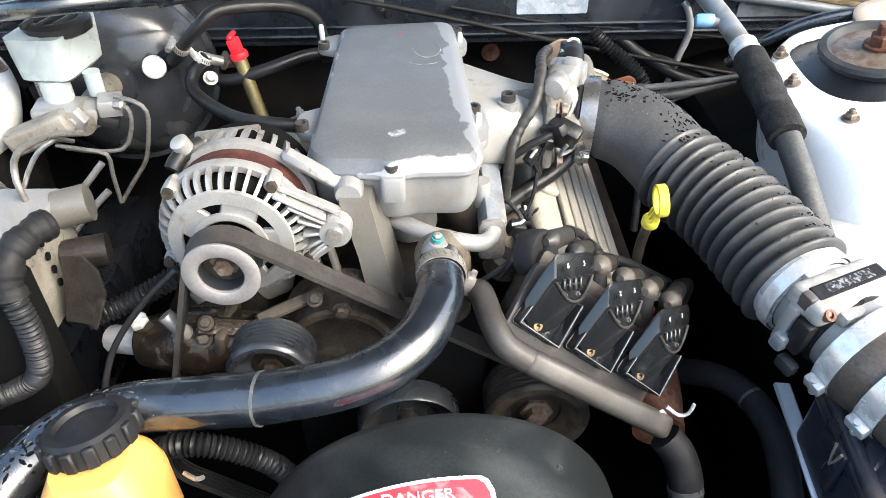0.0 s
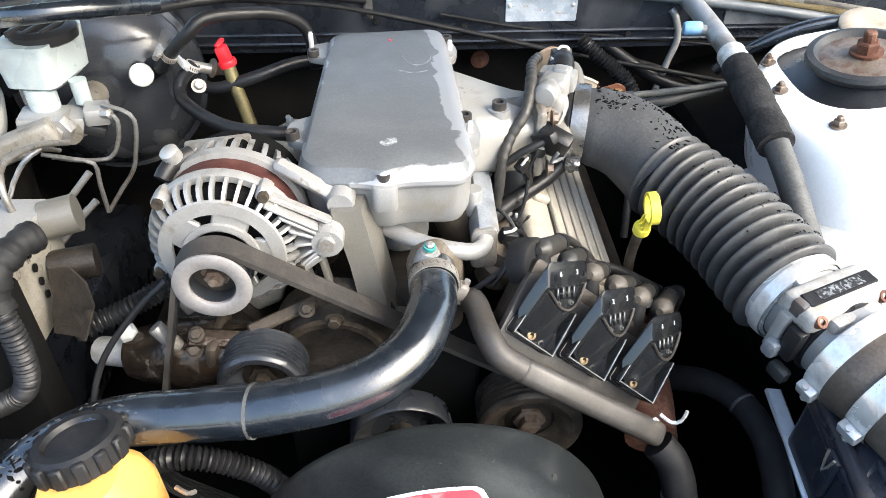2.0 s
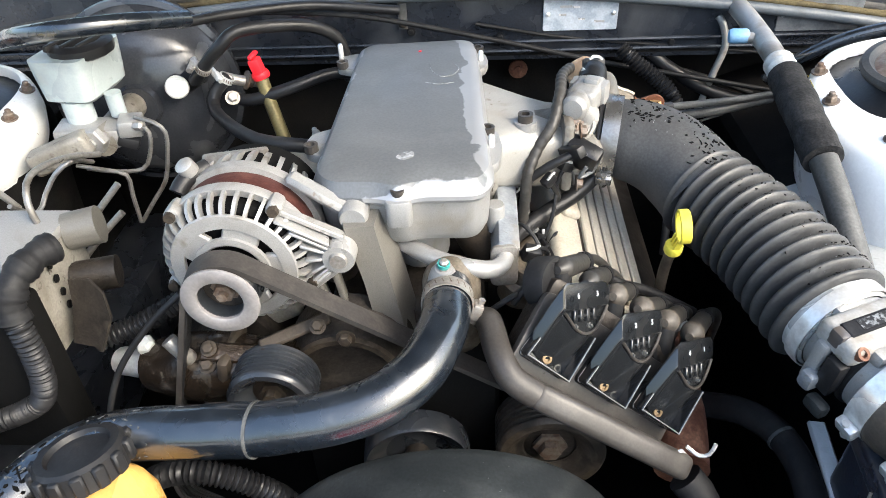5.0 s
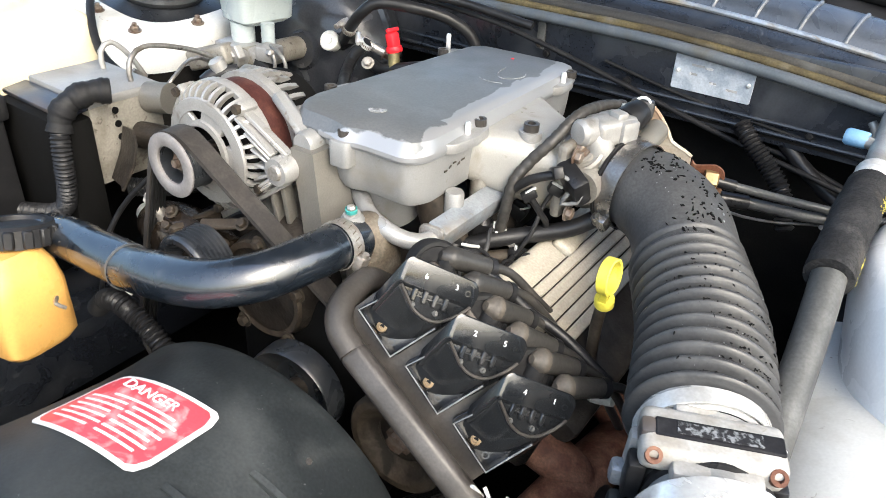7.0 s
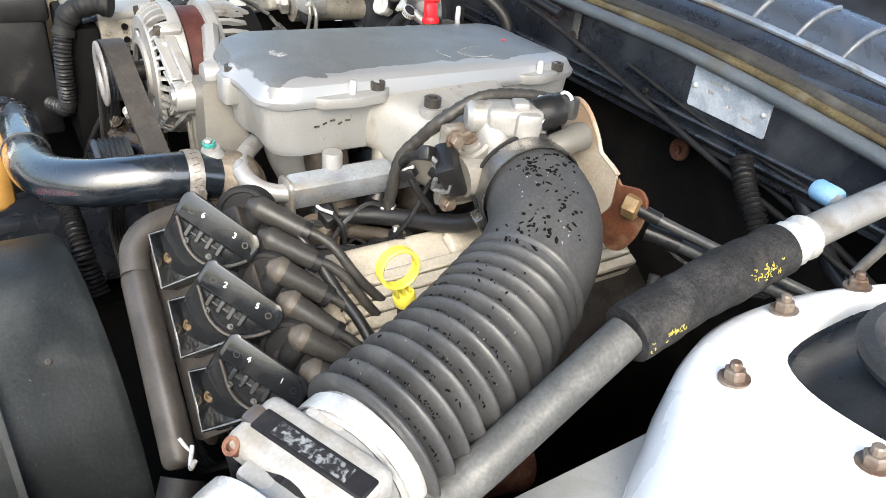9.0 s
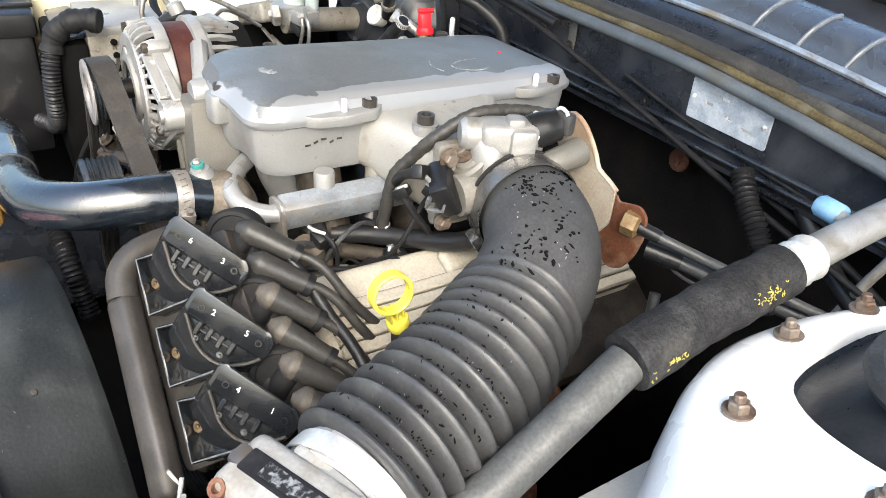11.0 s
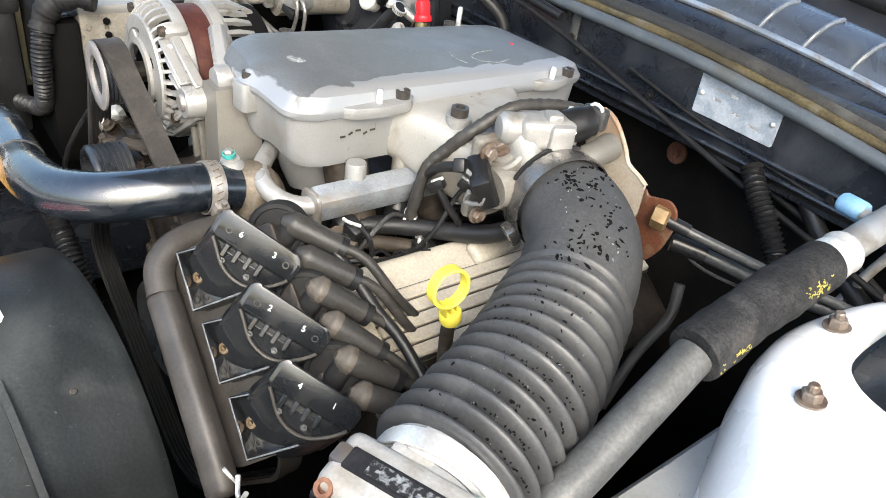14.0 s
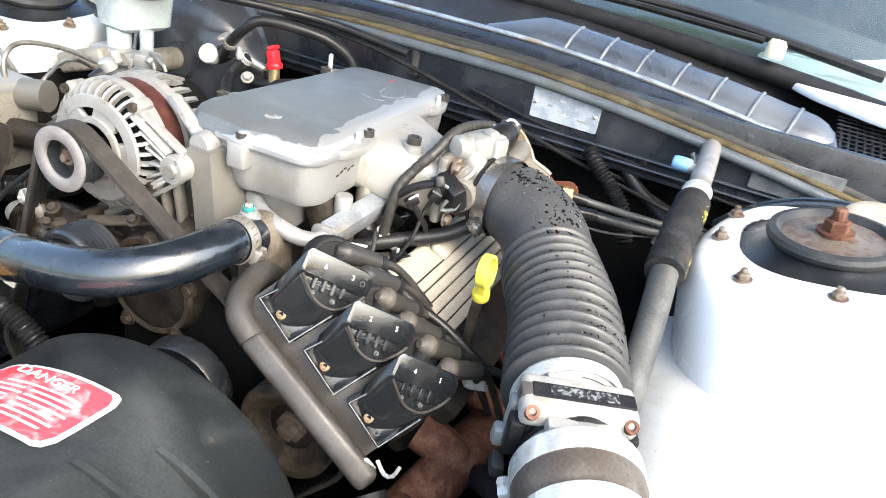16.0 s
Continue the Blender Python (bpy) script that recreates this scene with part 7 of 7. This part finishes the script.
part("tie_band", tube([(0.2795, 0.381, 0.681), (0.2800, 0.378, 0.676)], 0.0168, 18, 0.0015), "pipe_grey", stub_hose, "scuffed tie band")
cap2 = thing("filler_cap", (0.648, 0.825, 0.93), "sun-browned plastic filler cap behind the strut tower", "cap")
part("disc", lathe([(0.033, 0.001), (0.036, 0.003), (0.0365, 0.007), (0.033, 0.010), (0.02, 0.011), (0.008, 0.008), (0, 0.008)], at((0.648, 0.825, 0.938), (-0.1, -0.25, 1)), 32, None, False), "tan_cap", cap2)
part("seam", lathe([(0.0325, -0.0045), (0.0325, 0.002), (0, 0.002)], at((0.648, 0.825, 0.938), (-0.1, -0.25, 1)), 32, None, False), "void", cap2)
part("skirt", lathe([(0.031, -0.045), (0.035, -0.030), (0.0355, -0.006), (0.034, -0.004), (0, -0.004)], at((0.648, 0.825, 0.938), (-0.1, -0.25, 1)), 32, None, False), "tan_cap", cap2)
line("tower_cable", [(0.70, 0.82, 0.93), (0.64, 0.845, 0.942), (0.58, 0.86, 0.930), (0.53, 0.875, 0.90), (0.50, 0.90, 0.86)], 0.008, "gloss_rubber", "black hose behind the strut tower", "hose")

# fins moulded on the shroud
for y, a0, a1, h in ((0.313, 63, 22, 0.018), (0.261, 73, 34, 0.012)):
    inner, outer = [], []
    for k in range(13):
        a = radians(a0 + (a1 - a0) * k / 12)
        hh = h * (k / 12) ** 0.8
        inner.append(Vector((SH.x + (shroud_r(y) - 0.002) * math.cos(a), y, SH.z + (shroud_r(y) - 0.002) * math.sin(a))))
        outer.append(Vector((SH.x + (shroud_r(y) + 0.003 + hh) * math.cos(a), y, SH.z + (shroud_r(y) + 0.003 + hh) * math.sin(a))))
    part("fin", sheet([inner, outer], 0.005), "dark_plastic", shroud)
for x, y in ((0.145, 0.352), (0.168, 0.275)):
    part("rivet", lathe([(0.0028, 0), (0.0022, 0.0012), (0, 0.0016)], at(on_barrel(x, y), (x - SH.x, 0, 0.15)), 10, None, False), "bracket_paint", shroud)

# chalk loops, bare fleck and old marks on the lid
def lid_z(y):
    return 0.9503 - 0.010 * max(0.0, (y - 0.60) / 0.3)


for loop in ([(0.064, 0.818), (0.066, 0.797), (0.075, 0.779), (0.088, 0.781), (0.096, 0.798), (0.092, 0.815)], [(0.058, 0.764), (0.072, 0.757), (0.088, 0.760)]):
    part("chalk_mark", tube([(x, y, lid_z(y) - 0.0002) for x, y in loop], 0.0005, 6, 0.004), "chalk", lid)
part("bare_fleck", slab([(0.0085 * math.cos(a) * (1 + 0.12 * math.sin(3 * a)), 0.0062 * math.sin(a) * (1 + 0.15 * math.cos(2 * a))) for a in [0.314 * k for k in range(20)]], pose(0.036, 0.599, 0.9492, 0, 0, 30), 0.0012, 0), "chalk", lid)
for k in range(5):
    part("scribed_bar", rbox((0.0006, 0.0050 - 0.0008 * (k % 2), 0.0016), pose(0.1135 + 0.0004 * k, 0.598 + 0.0075 * k, 0.911 + 0.0018 * (k % 3 - 1), 25 * (k % 2), 0, YAW), 0, 1), "dusty", plenum)

# wet leaf crumbs lying on the intake hose, and pale flecks for glints
def crumbs(name, n, mat, seed, label, clusters, size, on_elbow):
    """Small angular flakes lying in loose clusters on the upper side of the hose."""
    rg = random.Random(seed)
    bm = bmesh.new()
    sp = spline(ELBOW, 0.003)
    nests = [(rg.random() < on_elbow, rg.uniform(0.30, 0.96), rg.gauss(0.0, 0.38)) for _ in range(clusters)]
    for k in range(n):
        elbow_side, u0, a0 = rg.choice(nests)
        u, a = min(0.97, max(0.26 if elbow_side else 0.03, rg.gauss(u0, 0.085))), rg.gauss(a0, 0.16)
        if elbow_side:
            i = min(len(sp) - 2, int(u * (len(sp) - 1)))
            p, t = sp[i].lerp(sp[i + 1], rg.random()), (sp[i + 1] - sp[i]).normalized()
            r = elbow_radius(i / len(sp))
        else:
            p = BEL_A.lerp(BEL_B, u) + (mid_b - (BEL_A + BEL_B) / 2) * 4 * u * (1 - u)
            t = AX
            r = bellows(u, u * (BEL_B - BEL_A).length)
        upw = (Vector((0.25, -0.25, 1)) - t * t.dot(Vector((0.25, -0.25, 1)))).normalized()
        nrm = (upw * math.cos(a) + t.cross(upw) * math.sin(a)).normalized()
        q = at(p + nrm * (r + 0.0002), nrm, t) @ pose(0, 0, 0, 0, 0, rg.uniform(0, 360))
        grow = size if elbow_side else 0.55 * size
        w, h = grow * (0.0006 + 0.0021 * rg.random() ** 3), grow * (0.0004 + 0.0010 * rg.random() ** 2)
        pts = [(-w, -h * rg.uniform(0.1, 0.7)), (rg.uniform(-0.3, 0.3) * w, -h), (w, h * 0.1), (w * 0.2, h), (-w * 0.7, h * rg.uniform(0.2, 0.9))]
        lo = [bm.verts.new(q @ Vector((x, y, -0.0004))) for x, y in pts]
        hi = [bm.verts.new(q @ Vector((x * 0.7, y * 0.7, 0.0006))) for x, y in pts]
        bm.faces.new(hi)
        for i in range(5):
            bm.faces.new((lo[i], lo[(i + 1) % 5], hi[(i + 1) % 5], hi[i]))
    return tagged(part(name, bm, mat, intake, label), kind="stuff")


crumbs("crumb_layer", 400, "void", 3, "dark wet crumbs", 34, 1.5, 0.5)
# pale flakes stand for glints on the wet rubber
crumbs("grit", 70, "chalk", 8, "pale flecks painted as wet glints", 18, 0.6, 0.12)

part("red_speck", lathe([(0, 0), (0.0022, 0), (0.0016, 0.0006), (0, 0.0008)], pose(0.054, 0.860, lid_z(0.86)), 8, None, False), "red_plastic", lid)

# thin wires and plugs crowding the gap under the plenum
WIRES = (((0.150, 0.585, 0.800), (0.160, 0.600, 0.835), (0.150, 0.630, 0.842), (0.142, 0.655, 0.828)), ((0.152, 0.560, 0.812), (0.168, 0.575, 0.822), (0.176, 0.610, 0.815), (0.170, 0.650, 0.812)),
         ((0.128, 0.548, 0.812), (0.142, 0.552, 0.832), (0.150, 0.570, 0.838), (0.147, 0.592, 0.828)), ((0.165, 0.64, 0.80), (0.182, 0.655, 0.835), (0.188, 0.668, 0.868), (0.196, 0.672, 0.885)),
         ((0.10, 0.548, 0.80), (0.118, 0.540, 0.822), (0.136, 0.556, 0.820), (0.150, 0.58, 0.812)), ((0.178, 0.69, 0.815), (0.190, 0.676, 0.842), (0.186, 0.662, 0.862), (0.176, 0.655, 0.880)))
for k, pts in enumerate(WIRES):
    w = line("injector_wire", pts, 0.0022 + 0.0006 * (k % 3), "rubber" if k % 2 else "old_rubber", "thin dusty black wire under the intake plenum", "wire", 8, 0.006, "wires under the plenum")
    part("plug", rbox((0.011, 0.015, 0.010), at(pts[-1], Vector(pts[-1]) - Vector(pts[-2])), 0.002), "black_plastic", w)
    part("pin", rbox((0.003, 0.012, 0.003), at(Vector(pts[-1]) + Vector((0.002, -0.002, 0.006)), Vector(pts[-1]) - Vector(pts[-2])), 0.0006, 1), "steel" if k % 2 else "white_plastic", w)
hang = thing("wire_clip", (0.270, 0.418, 0.745), "small bright hooked wire clip at the coil bracket", "clip")
part("hook", tube([(0.262, 0.418, 0.752), (0.272, 0.412, 0.746), (0.280, 0.410, 0.750), (0.284, 0.412, 0.760)], 0.0018, 8, 0.004), "steel", hang)
part("tab", rbox((0.008, 0.003, 0.016), pose(0.256, 0.414, 0.748, 20, -30, 0), 0.001), "steel", hang)


# scuffs and flakes on the old end of the radiator hose
def flakes(name, n, mat, seed, label, a0, a1, size):
    rg = random.Random(seed)
    bm = bmesh.new()
    sp = spline(HOSE, 0.004)
    for k in range(n):
        u = a0 + (a1 - a0) * rg.random()
        i = min(len(sp) - 2, int(u * len(sp)))
        p, t = sp[i].lerp(sp[i + 1], rg.random()), (sp[i + 1] - sp[i]).normalized()
        upw = (Vector((0, -0.35, 1)) - t * t.dot(Vector((0, -0.35, 1)))).normalized()
        a = rg.gauss(0.0, 0.6)
        nrm = upw * math.cos(a) + t.cross(upw) * math.sin(a)
        q = at(p + nrm * 0.0209, nrm, t) @ pose(0, 0, 0, 0, 0, rg.choice((0, 90)) + rg.uniform(-25, 25))
        w, h = size * (0.001 + 0.0035 * rg.random() ** 2), size * (0.0005 + 0.0010 * rg.random())
        pts = [(-w, -h * 0.4), (0, -h), (w, h * 0.1), (w * 0.2, h), (-w * 0.7, h * 0.6)]
        lo = [bm.verts.new(q @ Vector((x, y, -0.0003))) for x, y in pts]
        hi = [bm.verts.new(q @ Vector((x * 0.8, y * 0.8, 0.0003))) for x, y in pts]
        bm.faces.new(hi)
        for j in range(5):
            bm.faces.new((lo[j], lo[(j + 1) % 5], hi[(j + 1) % 5], hi[j]))
    return tagged(part(name, bm, mat, rad_hose, label), kind="stuff")


flakes("scuffing", 90, "pipe_grey", 5, "pale scuffs", 0.52, 0.95, 1.0)
flakes("flaking", 130, "void", 6, "dark peeling flakes", 0.56, 0.97, 1.5)

# clamps and small fittings round the coolant hoses
clamp(vac, (-0.214, 0.894, 0.922), (0.5, -0.3, 0.8), 0.0082, 0.008, (0, 0, 1), 120, "dull_steel")
clamp(h1, (-0.070, 0.757, 0.880), (0.9, 0.4, -0.3), 0.0083, 0.008, (0, 0, 1), 100, "dull_steel")
tee = thing("hose_fitting", (-0.185, 0.918, 0.885), "dull steel hose fitting below the red dipstick", "fitting")
part("spigot", tube([(-0.195, 0.915, 0.90), (-0.180, 0.922, 0.892), (-0.160, 0.93, 0.885)], 0.0068, 12), "dull_steel", tee)
bolt("union_nut", (-0.172, 0.920, 0.893), (0.8, 0.4, -0.4), tee, 0.0085, "brown_zinc")
bolt("union_nut", (-0.190, 0.905, 0.876), (0.3, -0.6, 0.6), tee, 0.0065, "dull_steel")
strap = thing("firewall_strap", car(-0.03, FW, 0.94), "grey steel strap tab on the firewall", "strap")
part("tab", rbox((0.012, 0.003, 0.050), turned(-0.03, FW + 0.002, 0.945), 0.001), "pipe_grey", strap)
bolt("tab_bolt", car(-0.03, FW - 0.001, 0.928), (0, -1, 0), strap, 0.004, "dusty")
for x, z in ((-0.02, 0.915), (0.10, 0.905), (0.33, 0.893), (0.42, 0.915)):
    stud = thing("firewall_screw", car(x, FW, z), "small black screw in the firewall panel", "screw", "firewall screws")
    bolt("head", car(x, FW + 0.005, z), car(x, -1, z) - car(x, 0, z), stud, 0.0042, "cable_black")

# brown pipe, sensor and clips in the gap between fuel rail and rocker cover
gap = line("vapour_pipe", [(0.150, 0.592, 0.800), (0.165, 0.615, 0.802), (0.184, 0.648, 0.800), (0.200, 0.668, 0.796), (0.206, 0.682, 0.786)], 0.0070, "outlet_brown", "brown-stained pipe along the rocker cover", "pipe", 12)
for q in ((0.160, 0.607, 0.8015), (0.175, 0.630, 0.801)):
    part("pipe_band", tube([Vector(q) - Vector((0.003, 0.0035, 0.0005)), Vector(q) + Vector((0.003, 0.0035, 0.0005))], 0.0082, 14, 0.002), "dull_steel", gap)
sender = thing("temperature_sender", (0.138, 0.590, 0.80), "brown cast sender housing with a looped wire", "sensor")
part("housing", lathe([(0, 0), (0.020, 0), (0.021, 0.022), (0.015, 0.028), (0.014, 0.044), (0, 0.044)], at((0.136, 0.588, 0.790), (0.25, -0.2, 1)), 18, None, False), "outlet_brown", sender)
part("plug", rbox((0.017, 0.014, 0.017), pose(0.150, 0.590, 0.838, 15, 20, 10), 0.003), "black_plastic", sender)
part("plug_clip", tube([(0.144, 0.582, 0.849), (0.152, 0.582, 0.850), (0.158, 0.590, 0.847)], 0.0016, 6, 0.003), "white_plastic", sender)
part("wire", tube([(0.155, 0.590, 0.845), (0.166, 0.594, 0.838), (0.169, 0.596, 0.820), (0.160, 0.592, 0.805)], 0.0022, 8, 0.004), "rubber", sender)
rng = random.Random(31)
for k in range(3):
    x = 0.152 + 0.012 * k
    y, z = 0.612 + 0.0135 * k + rng.uniform(-0.004, 0.004), 0.800 + 0.002 * k
    b = thing("loom_clip", (x, y, z), "small grimy clip on the loom by the rocker cover", "clip", "loom clips")
    part("block", rbox((0.010, 0.008 + 0.006 * rng.random(), 0.012), pose(x, y, z, rng.uniform(-30, 30), rng.uniform(-30, 30), rng.uniform(0, 90)), 0.002), ("dusty", "black_plastic", "post_alu")[k % 3], b)
    part("wire", tube([(x, y, z + 0.003), (x + 0.008, y + 0.004, z + 0.016), (x + 0.012, y + 0.012, z + 0.010), (x + 0.012, y + 0.018, z - 0.006)], 0.0018, 6, 0.004), "rubber", b)

# dark parts down between the radiator hose and the fan shroud
line("transmission_hose", [(-0.235, 0.45, 0.70), (-0.190, 0.435, 0.738), (-0.160, 0.43, 0.744), (-0.130, 0.43, 0.731), (-0.10, 0.43, 0.705), (-0.08, 0.435, 0.66)], corrugated(0.011), "rubber", "black corrugated hose low behind the fan shroud", "hose", 14, 0.0016)
lowp = thing("lower_pulley", (0.028, 0.47, 0.64), "dark steel pulley low behind the fan shroud", "pulley")
part("wheel", lathe([(0.0, 0.016), (0.030, 0.016), (0.036, 0.010), (0.045, 0.004), (0.049, 0.0), (0.051, 0.003), (0.051, 0.024), (0.0, 0.024)], at((0.028, 0.46, 0.694), (0, 1, 0)), 36, None, False), "pulley_black", lowp)
part("shaft", lathe([(0, 0.0), (0.012, 0.0), (0.012, 0.09), (0, 0.09)], at((0.028, 0.466, 0.694), (0, 1, 0)), 16, None, False), "dark_alu", lowp)
